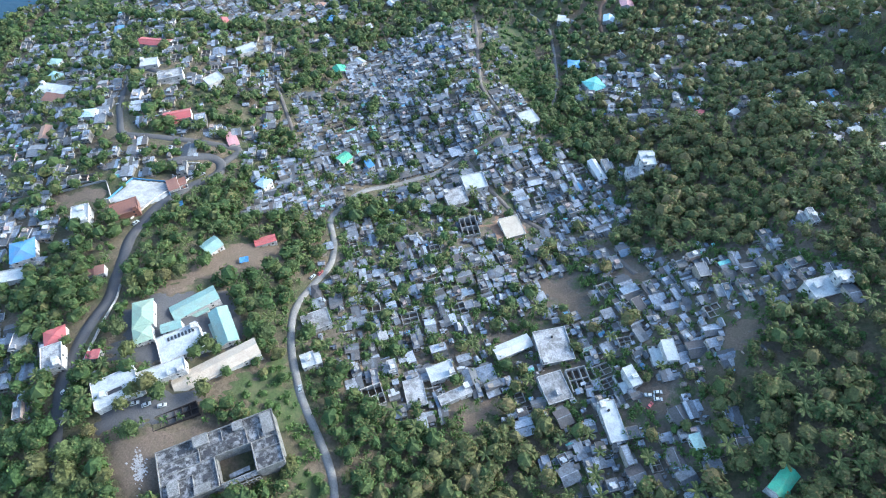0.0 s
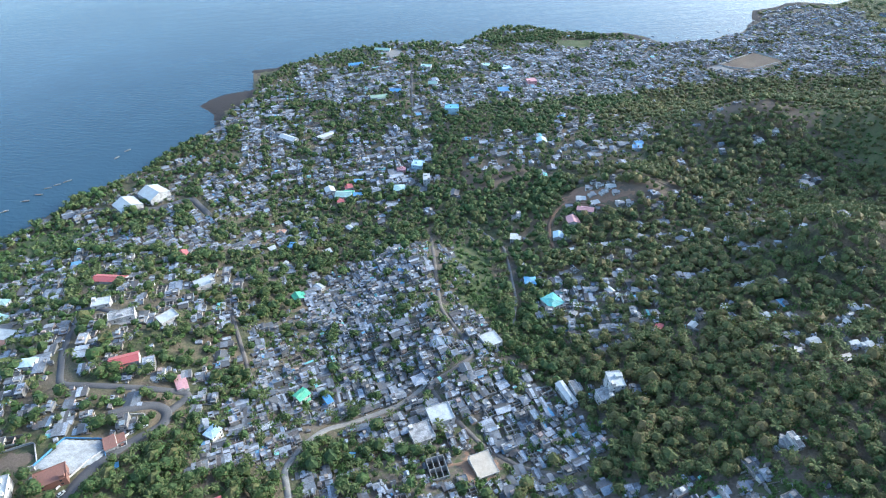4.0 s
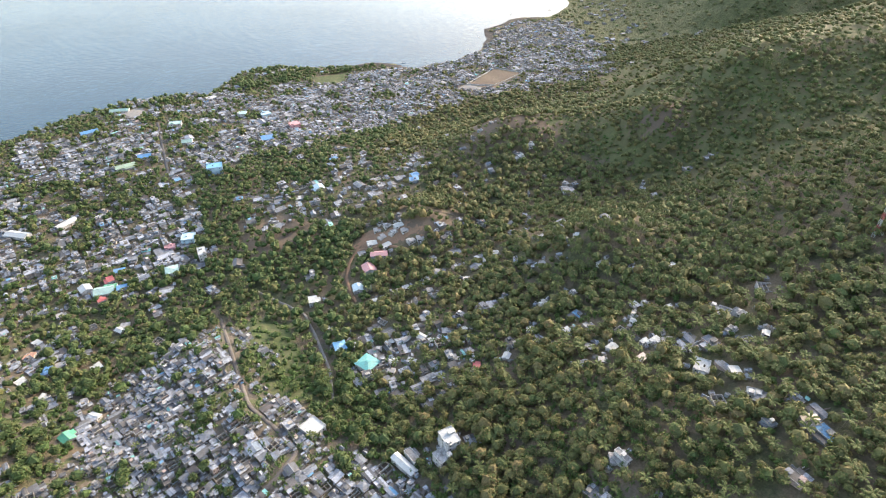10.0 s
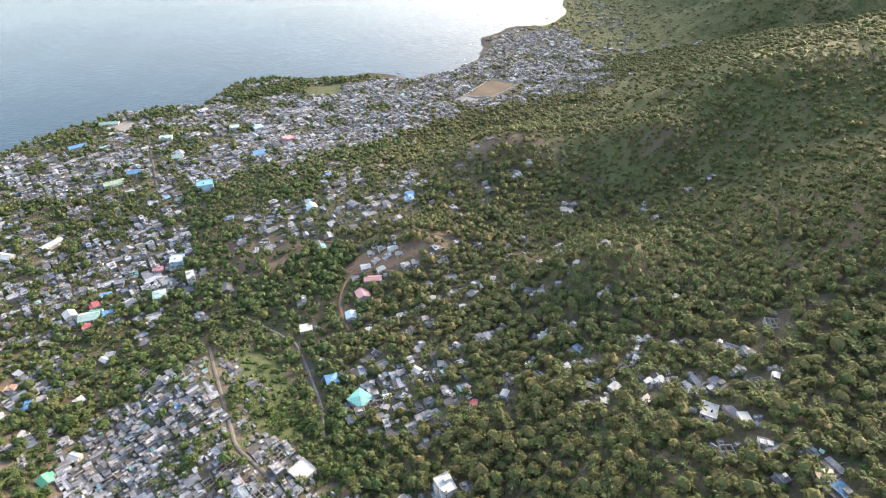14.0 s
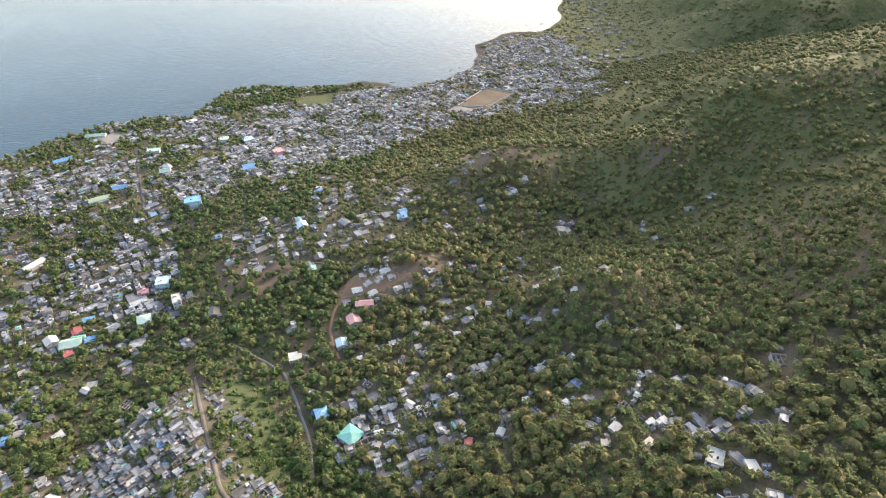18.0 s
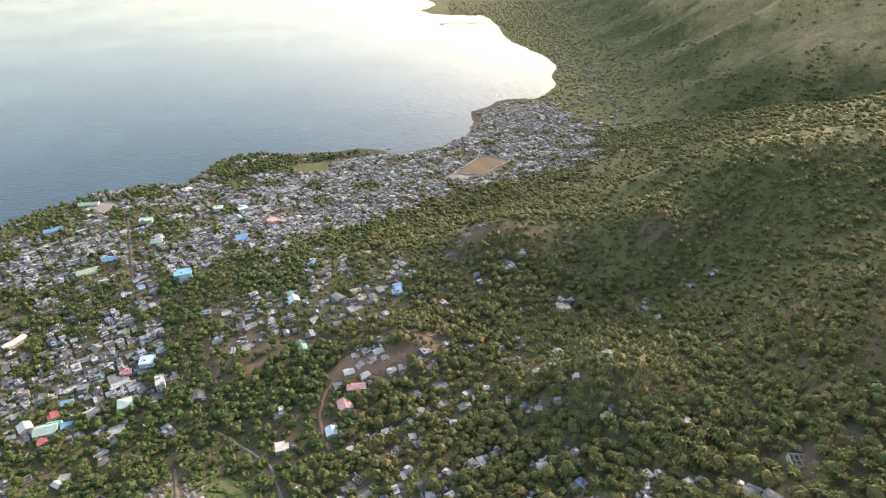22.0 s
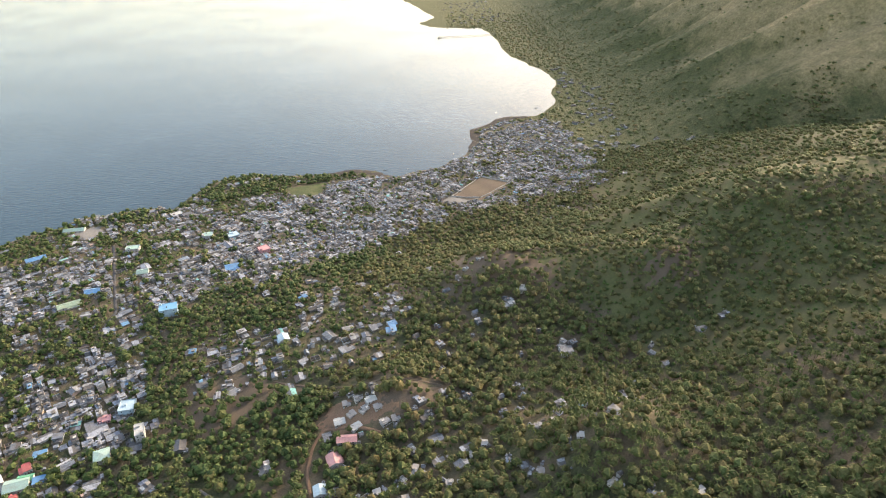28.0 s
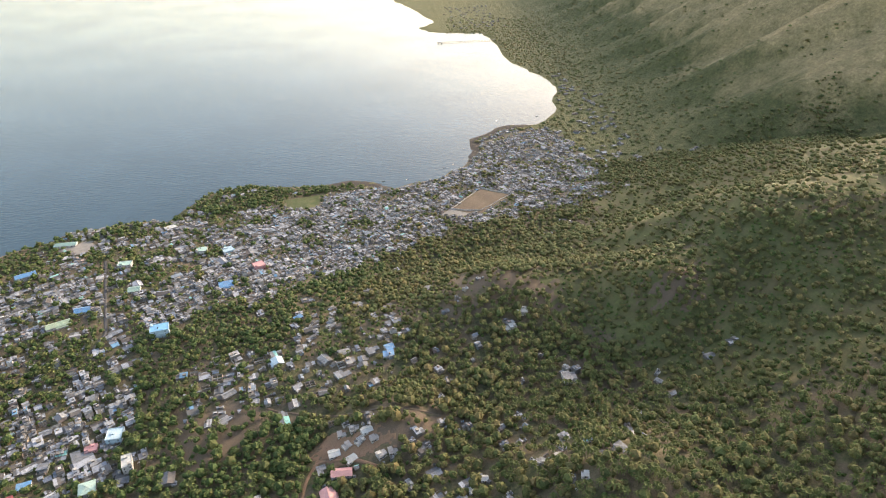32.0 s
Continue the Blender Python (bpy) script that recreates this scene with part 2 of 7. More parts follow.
M["wood"] = weathered("wood", (0.12, 0.075, 0.045), (0.22, 0.14, 0.085), 0.5, 4.0, 0.7)
M["rubber"] = weathered("rubber", (0.015, 0.015, 0.015), (0.03, 0.03, 0.03), 0.5, 4.0, 0.8)
M["mango"] = foliage("mango_leaves", [(0.05, 0.09, 0.03), (0.115, 0.12, 0.045), (0.06, 0.108, 0.034), (0.05, 0.084, 0.03), (0.15, 0.132, 0.055), (0.07, 0.118, 0.038)], True, tips=(0.16, 0.15, 0.05), tipped=0.16)
M["palm"] = foliage("palm_leaves", [(0.075, 0.105, 0.036), (0.12, 0.14, 0.05)], True, 2.0, (0.14, 0.12, 0.045), 0.35)
M["shrub"] = foliage("banana_leaves", [(0.06, 0.11, 0.03), (0.09, 0.15, 0.045)], True, 1.6, (0.1, 0.14, 0.05), 0.4)
M["palm_far"] = foliage("palm_grove_leaves", [(0.075, 0.105, 0.036), (0.12, 0.14, 0.05)], False, 2.0, (0.14, 0.12, 0.045), 0.35)
M["shrub_far"] = foliage("undergrowth_leaves", [(0.06, 0.105, 0.03), (0.09, 0.15, 0.045)], False, 1.6, (0.1, 0.14, 0.05), 0.4)
M["forest"] = foliage("forest_leaves", [(0.058, 0.082, 0.031), (0.120, 0.125, 0.046), (0.070, 0.106, 0.036), (0.162, 0.138, 0.058), (0.084, 0.126, 0.043), (0.168, 0.134, 0.062), (0.072, 0.096, 0.036)], False, 0.9, tipped=0.12)
M["grove"] = foliage("garden_tree_leaves", [(0.045, 0.08, 0.028), (0.075, 0.11, 0.036), (0.05, 0.092, 0.03), (0.115, 0.115, 0.044), (0.06, 0.11, 0.034), (0.05, 0.084, 0.03)], False, 0.9, tips=(0.13, 0.15, 0.05), tipped=0.14)
GREYS = [(0.147, 0.161, 0.182), (0.086, 0.095, 0.109), (0.316, 0.343, 0.387), (0.110, 0.118, 0.133), (0.264, 0.291, 0.330), (0.166, 0.178, 0.201), (0.070, 0.077, 0.087), (0.338, 0.363, 0.399), (0.117, 0.123, 0.131),
         (0.227, 0.251, 0.286), (0.140, 0.155, 0.179), (0.077, 0.077, 0.078), (0.279, 0.307, 0.348), (0.103, 0.107, 0.112), (0.242, 0.254, 0.265), (0.154, 0.185, 0.235), (0.172, 0.185, 0.202), (0.096, 0.088, 0.089), (0.330, 0.362, 0.409), (0.121, 0.115, 0.113), (0.190, 0.207, 0.231), (0.183, 0.237, 0.300)]
WALLS = [(0.239, 0.224, 0.209), (0.170, 0.163, 0.153), (0.358, 0.341, 0.314), (0.205, 0.195, 0.185), (0.469, 0.458, 0.434), (0.281, 0.242, 0.201), (0.196, 0.187, 0.177), (0.255, 0.299, 0.322), (0.324, 0.292, 0.249), (0.358, 0.274, 0.242)]
for word, per in (("", True), ("far_", False)):
    M[word + "roof"] = varied(word + "roof_tones", GREYS, per, accents=[] if per else [(0.982, (0.12, 0.27, 0.42)), (0.99, (0.18, 0.44, 0.42))])
    M[word + "wall"] = varied(word + "wall_tones", WALLS, per, 1.5, 0.4, 0.9, 0.4)
PAINT = {"white": (0.42, 0.445, 0.445), "stained": (0.36, 0.36, 0.36), "grey": (0.27, 0.27, 0.272), "cream": (0.44, 0.38, 0.3), "teal": (0.22, 0.35, 0.32), "sage": (0.27, 0.37, 0.28), "aqua": (0.28, 0.43, 0.4),
         "ltblue": (0.36, 0.5, 0.58), "blue": (0.08, 0.23, 0.42), "skyblue": (0.13, 0.35, 0.56), "turquoise": (0.1, 0.35, 0.34), "red": (0.4, 0.1, 0.1), "rust": (0.2, 0.095, 0.07), "pink": (0.5, 0.27, 0.28), "orange": (0.4, 0.22, 0.15), "green": (0.09, 0.38, 0.23)}
for k, c in PAINT.items():
    heavy = 0.75 if k in ("stained", "grey") else 0.3 if k == "white" else 0.22
    M["flat_" + k] = weathered(k + "_roof_slab", tuple(v * 0.82 for v in c), c, 0.22, 2.0, 0.8, stained=heavy)
    M["metal_" + k] = weathered(k + "_metal_sheet", tuple(v * 0.85 for v in c), c, 0.18, 2.0, 0.45, stained=0.25, waves=2.2, stain=(0.2, 0.13, 0.09))
M["wall_white"] = weathered("whitewash", (0.4, 0.39, 0.38), (0.58, 0.57, 0.55), 0.3, 2.0, 0.9, stained=0.5)
M["wall_grey"] = weathered("bare_blockwork", (0.26, 0.255, 0.25), (0.4, 0.39, 0.38), 0.3, 2.0, 0.9)

# ---- the lie of the land ----
COAST = np.array([(-700, -900), (-690, -200), (-668, 310), (-648, 430), (-630, 580), (-622, 640), (-690, 690), (-655, 770), (-705, 838), (-660, 900), (-612, 984), (-550, 1050),
                  (-427, 1078), (-405, 1170), (-350, 1218), (-206, 1222), (-160, 1245), (-76, 1210), (0, 1258), (55, 1325), (74, 1480), (137, 1558), (232, 1588), (303, 1725),
                  (338, 1930), (318, 2063), (275, 2180), (230, 2350), (210, 2700), (190, 2790), (-22, 2805), (-80, 2890), (0, 3060), (-80, 3370), (-208, 3724), (-400, 4600), (-500, 5600)], float)
# heights of round hills 125 m apart eastwards and 140 m northwards, from (-400, -20)
HILLS = ((12, 27, 55, 20, 6, 11, 4, 1, 0), (29, 28, 17, 9, 37, 49, 32, 9, 1), (30, 14, 3, 4, 42, 34, 54, 34, 5), (4, -6, 7, 13, 28, 18, 68, 55, 13), (-4, 1, 9, 4, 13, 34, 46, 34, 16), (-5, 7, 4, 16, 15, -18, 40, 54, 23), (7, 3, 8, 8, 27, 57, 68, 53, 26), (2, 0, -3, -11, -8, 3, 12, 28, 24), (1, 2, 1, 1, -4, -7, 17, 39, 19))
# knolls and hollows between them: x, y, reach, height
KNOLLS = ((-150, 345, 48, 15), (-205, 415, 48, 20), (-105, 290, 45, 14), (-75, 262, 40, -6), (115, 500, 55, 29), (-45, 598, 42, 17), (245, 840, 60, -38), (210, 712, 50, 29), (-185, 330, 45, 11), (-100, 195, 45, 10), (60, 790, 60, 20), (370, 900, 80, -1), (300, 1000, 90, -11), (160, 880, 70, -25), (620, 1165, 80, 22), (500, 1190, 70, 14))


def uneven(line, reach):
    """The shoreline broken into short pieces with small coves and points."""
    rnd = random.Random(5)
    for _ in range(2):
        out = []
        for (ax, ay), (bx, by) in zip(line[:-1], line[1:]):
            d, k = math.hypot(bx - ax, by - ay), rnd.uniform(-1, 1) * reach
            k = k * min(1.0, d / 90)
            out += [(ax, ay), ((ax + bx) / 2 + (by - ay) / d * k, (ay + by) / 2 - (bx - ax) / d * k)]
        line, reach = out + [tuple(line[-1])], reach * 0.6
    return np.array(line, float)


COAST = uneven(COAST, 13)


def smooth(v):
    v = np.clip(v, 0, 1)
    return v * v * (3 - 2 * v)


def inland(x, y):
    """Metres from the shoreline, below zero at sea."""
    near, sides = np.full(x.shape, 1e9), np.zeros(x.shape, int)
    for (ax, ay), (bx, by) in zip(COAST[:-1], COAST[1:]):
        dx, dy = bx - ax, by - ay
        t = np.clip(((x - ax) * dx + (y - ay) * dy) / (dx * dx + dy * dy), 0, 1)
        near = np.minimum(near, np.hypot(x - ax - t * dx, y - ay - t * dy))
        sides += (((ay <= y) & (by > y)) | ((by <= y) & (ay > y))) & (ax + (y - ay) * dx / (dy if dy else 1e-9) < x)
    return np.where(sides % 2 == 1, near, -near)


def land(x, y):
    """The height of the ground."""
    x, y = np.asarray(x, float), np.asarray(y, float)
    far = smooth((y - 1080) / 350)
    z = 3 + far * smooth((x - 330) / 900) * 420 + 170 * smooth((x - 380) / 380) * (1 - np.clip((y - 950) / 300, 0, 1))
    for j, row in enumerate(HILLS):
        for i, h in enumerate(row):
            z = z + h * np.exp(-((x + 400 - 125 * i) ** 2 + (y + 20 - 140 * j) ** 2) / 22050)
    for kx, ky, r, h in KNOLLS:
        z = z + h * np.exp(-((x - kx) ** 2 + (y - ky) ** 2) / (r * r))
    # furrows down the far mountain
    s = (y + 0.35 * x + 22 * np.sin(x / 95) + 14 * np.sin(y / 41 + x / 130)) / 78
    z = z + far * smooth((x - 420) / 350) * 62 * (np.abs(np.sin(s)) + 0.4 * np.abs(np.sin(2.3 * s + x / 160)) - 0.7)
    d = inland(x, y)
    rough = 0.5 * np.sin(x / 9.1 + y / 13.7) + 0.4 * np.sin(x / 5.3 - y / 7.9)
    return np.where(d > 0, (np.maximum(z, 3) + rough) * (1 - np.exp(-np.maximum(d, 0) / 90)) + 0.4 * np.clip(d / 4, 0, 1), np.maximum(d * 0.08, -5))


def ground_at(x, y):
    return float(land(np.array([x]), np.array([y]))[0])


def steps(*parts):
    return np.concatenate([np.arange(a, b, s) for a, b, s in parts])


def mesh_of(name, verts, faces, mats, index=None, soft=False):
    me = bpy.data.meshes.new(name)
    me.from_pydata(verts, [], faces)
    for m in mats:
        me.materials.append(m)
    if index is not None:
        me.polygons.foreach_set("material_index", np.asarray(index, np.int32))
    if soft:
        me.polygons.foreach_set("use_smooth", np.ones(len(me.polygons), bool))
    me.update()
    return me


# the town's quarters: outline, turn of the streets, width of a plot, share of the plots built on
DISTRICTS = [
    ([(-276, 316), (-277, 356), (-284, 399), (-233, 449), (-214, 462), (-150, 373), (-69, 314), (-8, 273), (-14, 242), (-77, 223), (-122, 222), (-187, 209), (-179, 175), (-217, 155), (-240, 186), (-240, 227), (-273, 262)], 46, 7.6, 0.9),
    ([(-276, 348), (-239, 456), (-183, 454), (-146, 409), (-187, 337), (-276, 326)], 46, 8.0, 0.85),
    ([(-172, 178), (-88, 258), (22, 214), (49, 169), (62, 105), (8, 80), (-15, 110), (-70, 75), (-144, 100)], 44, 8.6, 0.78),
    ([(-14, 233), (71, 252), (101, 236), (101, 215), (63, 199), (74, 169), (26, 162)], 40, 8.4, 0.8),
    ([(-629, 284), (-598, 326), (-358, 357), (-273, 262), (-240, 186), (-266, 172), (-300, 20), (-420, 60), (-540, 180)], 35, 11.0, 0.62),
    ([(-624, 384), (-618, 509), (-588, 605), (-382, 491), (-340, 391), (-531, 343)], 60, 8.8, 0.8),
    ([(-597, 593), (-656, 720), (-624, 924), (-560, 990), (-450, 1010), (-400, 1060), (-278, 1146), (8, 1199), (18, 1059), (-167, 897), (-290, 800), (-312, 694), (-254, 576), (-319, 564), (-382, 491)], 38, 8.7, 0.86),
    ([(-300, 1100), (-193, 1194), (27, 1300), (68, 1470), (150, 1540), (263, 1544), (301, 1278), (268, 1146), (131, 1101), (12, 1041), (-124, 930), (-209, 830), (-319, 805)], 30, 7.9, 0.82),
    ([(-261, 714), (-41, 774), (-38, 659), (-136, 626), (-243, 625)], 20, 10.0, 0.62),
    ([(-110, 626), (-47, 596), (-55, 565), (-105, 571)], 25, 10.0, 0.5),
    ([(-132, 462), (8, 426), (18, 366), (-30, 340), (-54, 357), (-126, 430)], 25, 10.5, 0.6),
    ([(-101, 526), (21, 551), (41, 438), (-40, 423), (-100, 450)], 30, 11.0, 0.2),
    ([(99, 388), (134, 364), (159, 318), (168, 266), (146, 256), (130, 322), (90, 365)], 30, 10.4, 0.5),
    ([(355, 2090), (415, 1807), (410, 1336), (301, 1278), (320, 1700)], 15, 15.0, 0.4),
    ([(-600, 330), (-360, 360), (-340, 395), (-540, 362)], 30, 10.8, 0.55),
    ([(-660, 330), (-655, 420), (-625, 400), (-640, 300)], 10, 9.6, 0.7),
    ([(-330, 440), (-250, 520), (-376, 520), (-453, 518), (-420, 430)], 40, 11.0, 0.62),
    ([(-660, 930), (-560, 1030), (-440, 1090), (-330, 1205), (-215, 1195), (-290, 1130), (-400, 1050), (-460, 1000), (-560, 980), (-630, 900)], 35, 10.6, 0.6),
    ([(-280, 27), (-250, 40), (-213, 24), (-205, 0), (-230, -15)], 45, 10.0, 0.6),
    ([(90, 2900), (330, 2900), (260, 3600), (30, 3500)], 10, 24.0, 0.35),
    ([(61, 568), (250, 640), (208, 556), (114, 465), (60, 480)], 20, 12.5, 0.16),
    ([(-24, 595), (123, 580), (97, 456), (-21, 503)], 35, 12.5, 0.12),
    ([(-352, 336), (-322, 388), (-300, 402), (-284, 399), (-277, 356), (-300, 330)], 46, 8.6, 0.75),
    ([(-430, 400), (-364, 463), (-306, 446), (-322, 388), (-352, 372)], 40, 10.0, 0.5),
    ([(-300, 228), (-262, 240), (-264, 300), (-313, 315), (-345, 270)], 40, 9.0, 0.75),
    ([(-60, 250), (60, 330), (152, 426), (61, 446), (-40, 360)], 30, 14.0, 0.12),
    ([(60, 130), (140, 150), (200, 300), (107, 275)], 30, 14.0, 0.28),
]

# tree-grown belts and gardens where few houses stand
GARDENS = [
    [(-326, 719), (-223, 660), (-200, 632), (-212, 572), (-212, 552), (-257, 579), (-278, 627), (-280, 686)],
    [(-472, 678), (-377, 766), (-349, 734), (-412, 677), (-428, 642), (-448, 637)],
    [(-288, 539), (-206, 551), (-162, 491), (-179, 471), (-263, 485)],
    [(-382, 529), (-328, 509), (-263, 485), (-357, 491)],
    [(-275, 820), (-179, 751), (-191, 691), (-266, 718), (-294, 774)],
    [(-681, 1020), (-540, 1016), (-487, 909), (-620, 920)],
    [(-431, 1141), (-317, 1212), (-203, 1193), (-204, 1115), (-274, 1112)],
    [(-441, 505), (-391, 534), (-261, 485), (-207, 465), (-211, 405), (-288, 415), (-317, 453), (-392, 483)],
    [(-337, 362), (-300, 381), (-279, 354), (-281, 315), (-312, 331)],
]


def thicket(x, y):
    """How far the trees between the houses of the coastal town close up; above 0 they do."""
    a = np.sin(x / 21 + 1.9 * np.sin(y / 33)) * np.sin(y / 17 + 1.6 * np.sin(x / 27)) + 0.5 * np.sin(x / 9.3 + y / 12.1)
    return a - np.interp(x + 0.35 * (y - 800), [-640, -420, -250, -120], [0.22, 0.3, 0.5, 0.62]) - 2.0 * (y < 380) - 2.0 * ((x > -60) & (y < 1000))


# hillsides of bare earth with few trees
SPARSE = [
    [(-245, 632), (-194, 648), (-165, 640), (-172, 590), (-192, 566), (-228, 575)],
    [(-15, 871), (51, 810), (128, 764), (128, 726), (71, 748), (11, 773)],
    [(-72, 592), (-21, 607), (5, 592), (-25, 566), (-60, 562)],
]
# open green slopes of grass and low plants
GREENS = [
    [(-150, 45), (-137, 80), (-118, 66), (-98, 50), (-80, 34), (-92, 15), (-100, 40), (-120, 52)],
    [(-195, 470), (-151, 468), (-126, 396), (-105, 364), (-143, 352), (-174, 414)],
    [(-632, 288), (-632, 349), (-579, 376), (-543, 354), (-562, 307), (-607, 280)],
]
# the grassy face of the far hill below its crest, and the open slope behind it
HILL_FACE = [(113, 789), (196, 773), (252, 768), (303, 759), (361, 744), (431, 732), (520, 700), (480, 590), (326, 560), (292, 548), (246, 575), (203, 612), (158, 660), (125, 710)]
BACK_SLOPE = [(157, 866), (260, 817), (307, 768), (436, 741), (540, 700), (760, 800), (800, 1340), (470, 1345), (440, 1278), (318, 1180), (258, 1129)]


def inside(poly, x, y):
    hit = np.zeros(np.shape(x), bool)
    for (ax, ay), (bx, by) in zip(poly, poly[1:] + poly[:1]):
        if ay != by:
            hit ^= ((ay > y) != (by > y)) & (x < ax + (y - ay) * (bx - ax) / (by - ay))
    return hit


gx = steps((-3200, -900, 230), (-900, -720, 30), (-720, 720, 7.5), (720, 1500, 30), (1500, 3600, 150))
gy = steps((-700, -60, 40), (-60, 1300, 7.5), (1300, 2200, 16), (2200, 3600, 45), (3600, 5700, 150))
GX, GY = np.meshgrid(gx, gy)
GZ = land(GX, GY)
nx, ny = len(gx), len(gy)
q = np.arange((ny - 1) * nx).reshape(ny - 1, nx)[:, :-1].ravel()
quads = np.stack([q, q + 1, q + nx + 1, q + nx], 1)
mx, my = GX.ravel()[q], GY.ravel()[q]
dry = (my > 1200 + 30 * np.sin(mx / 23)) | ((mx > 620) & (my > 700))
wob = 26 * np.sin(mx / 37 + my / 61) + 18 * np.sin(my / 29) + 22 * np.sin(mx / 5.1 + 2 * np.sin(my / 9)) * np.sin(my / 6.3)
on_face, on_back = inside(HILL_FACE, mx + wob * 0.4, my + wob * 0.4), inside(BACK_SLOPE, mx + wob, my + wob)
open_hill = (on_face | on_back) & (mx < 620) & (my < 1230)
town_ground = np.zeros(len(mx), bool)
for outline, _, plot, share in DISTRICTS:
    if plot < 8.65 or plot == 10.5:
        town_ground |= inside(outline, mx + 7 * np.sin(my / 11), my + 7 * np.sin(mx / 13))
gm = mesh_of("ground", np.stack([GX.ravel(), GY.ravel(), GZ.ravel()], 1).tolist(), quads.tolist(), [M["ground"], M["slope"], M["yard"], M["meadow"]], np.where(town_ground, 2, np.where(open_hill, 3, dry.astype(int))), True)
ground = tagged(new("ground", gm), "scrubby green and brown hillside sloping down to the sea", "ground", kind="structure")
sm = mesh_of("sea", [(-6000, -1500, 0), (4000, -1500, 0), (4000, 7000, 0), (-6000, 7000, 0)], [(0, 1, 2, 3)], [M["water"]])
tagged(new("water", sm), "calm blue-grey sea with fine ripples", "sea", kind="structure")

# ---- building blocks ----


class Shape:
    """Vertices and faces of one mesh."""

    def __init__(self):
        self.v, self.f, self.i = [], [], []

    def add(self, verts, faces, index=0):
        n = len(self.v)
        self.v += [tuple(p) for p in verts]
        self.f += [tuple(n + k for k in f) for f in faces]
        self.i += [index] * len(faces)
        return self

    def box(self, x0, x1, y0, y1, z0, z1, index=0):
        v = [(x, y, z) for z in (z0, z1) for x, y in ((x0, y0), (x1, y0), (x1, y1), (x0, y1))]
        return self.add(v, [(3, 2, 1, 0), (4, 5, 6, 7), (0, 1, 5, 4), (1, 2, 6, 5), (2, 3, 7, 6), (3, 0, 4, 7)], index)

    def tube(self, a, b, r0, r1, n=6, index=0):
        a, b = Vector(a), Vector(b)
        d = (b - a).normalized()
        s = d.orthogonal().normalized()
        t = d.cross(s)
        ring = [(math.cos(k * 2 * math.pi / n), math.sin(k * 2 * math.pi / n)) for k in range(n)]
        v = [a + (s * c + t * e) * r0 for c, e in ring] + [b + (s * c + t * e) * r1 for c, e in ring]
        return self.add(v, [(k, (k + 1) % n, n + (k + 1) % n, n + k) for k in range(n)] + [tuple(range(n))[::-1], tuple(range(n, 2 * n))], index)

    def slab(self, corners, thick, index=0):
        """A sheet with these upper corners, as thick as given."""
        n = len(corners)
        v = list(corners) + [(x, y, z - thick) for x, y, z in corners]
        return self.add(v, [tuple(range(n)), tuple(range(n, 2 * n))[::-1]] + [(n + k, n + (k + 1) % n, (k + 1) % n, k) for k in range(n)], index)

    def mesh(self, name, mats, soft=False):
        return mesh_of(name, self.v, self.f, mats, self.i, soft)


def part(name, shape, mat, parent, label="", soft=False):
    ob = new(name, shape.mesh(name, [mat], soft) if isinstance(shape, Shape) else shape)
    ob.parent = parent
    return tagged(ob, label)


def root(name, m, label, category, group=""):
    ob = new(name)
    ob.matrix_basis = m
    return tagged(ob, label, category, group)


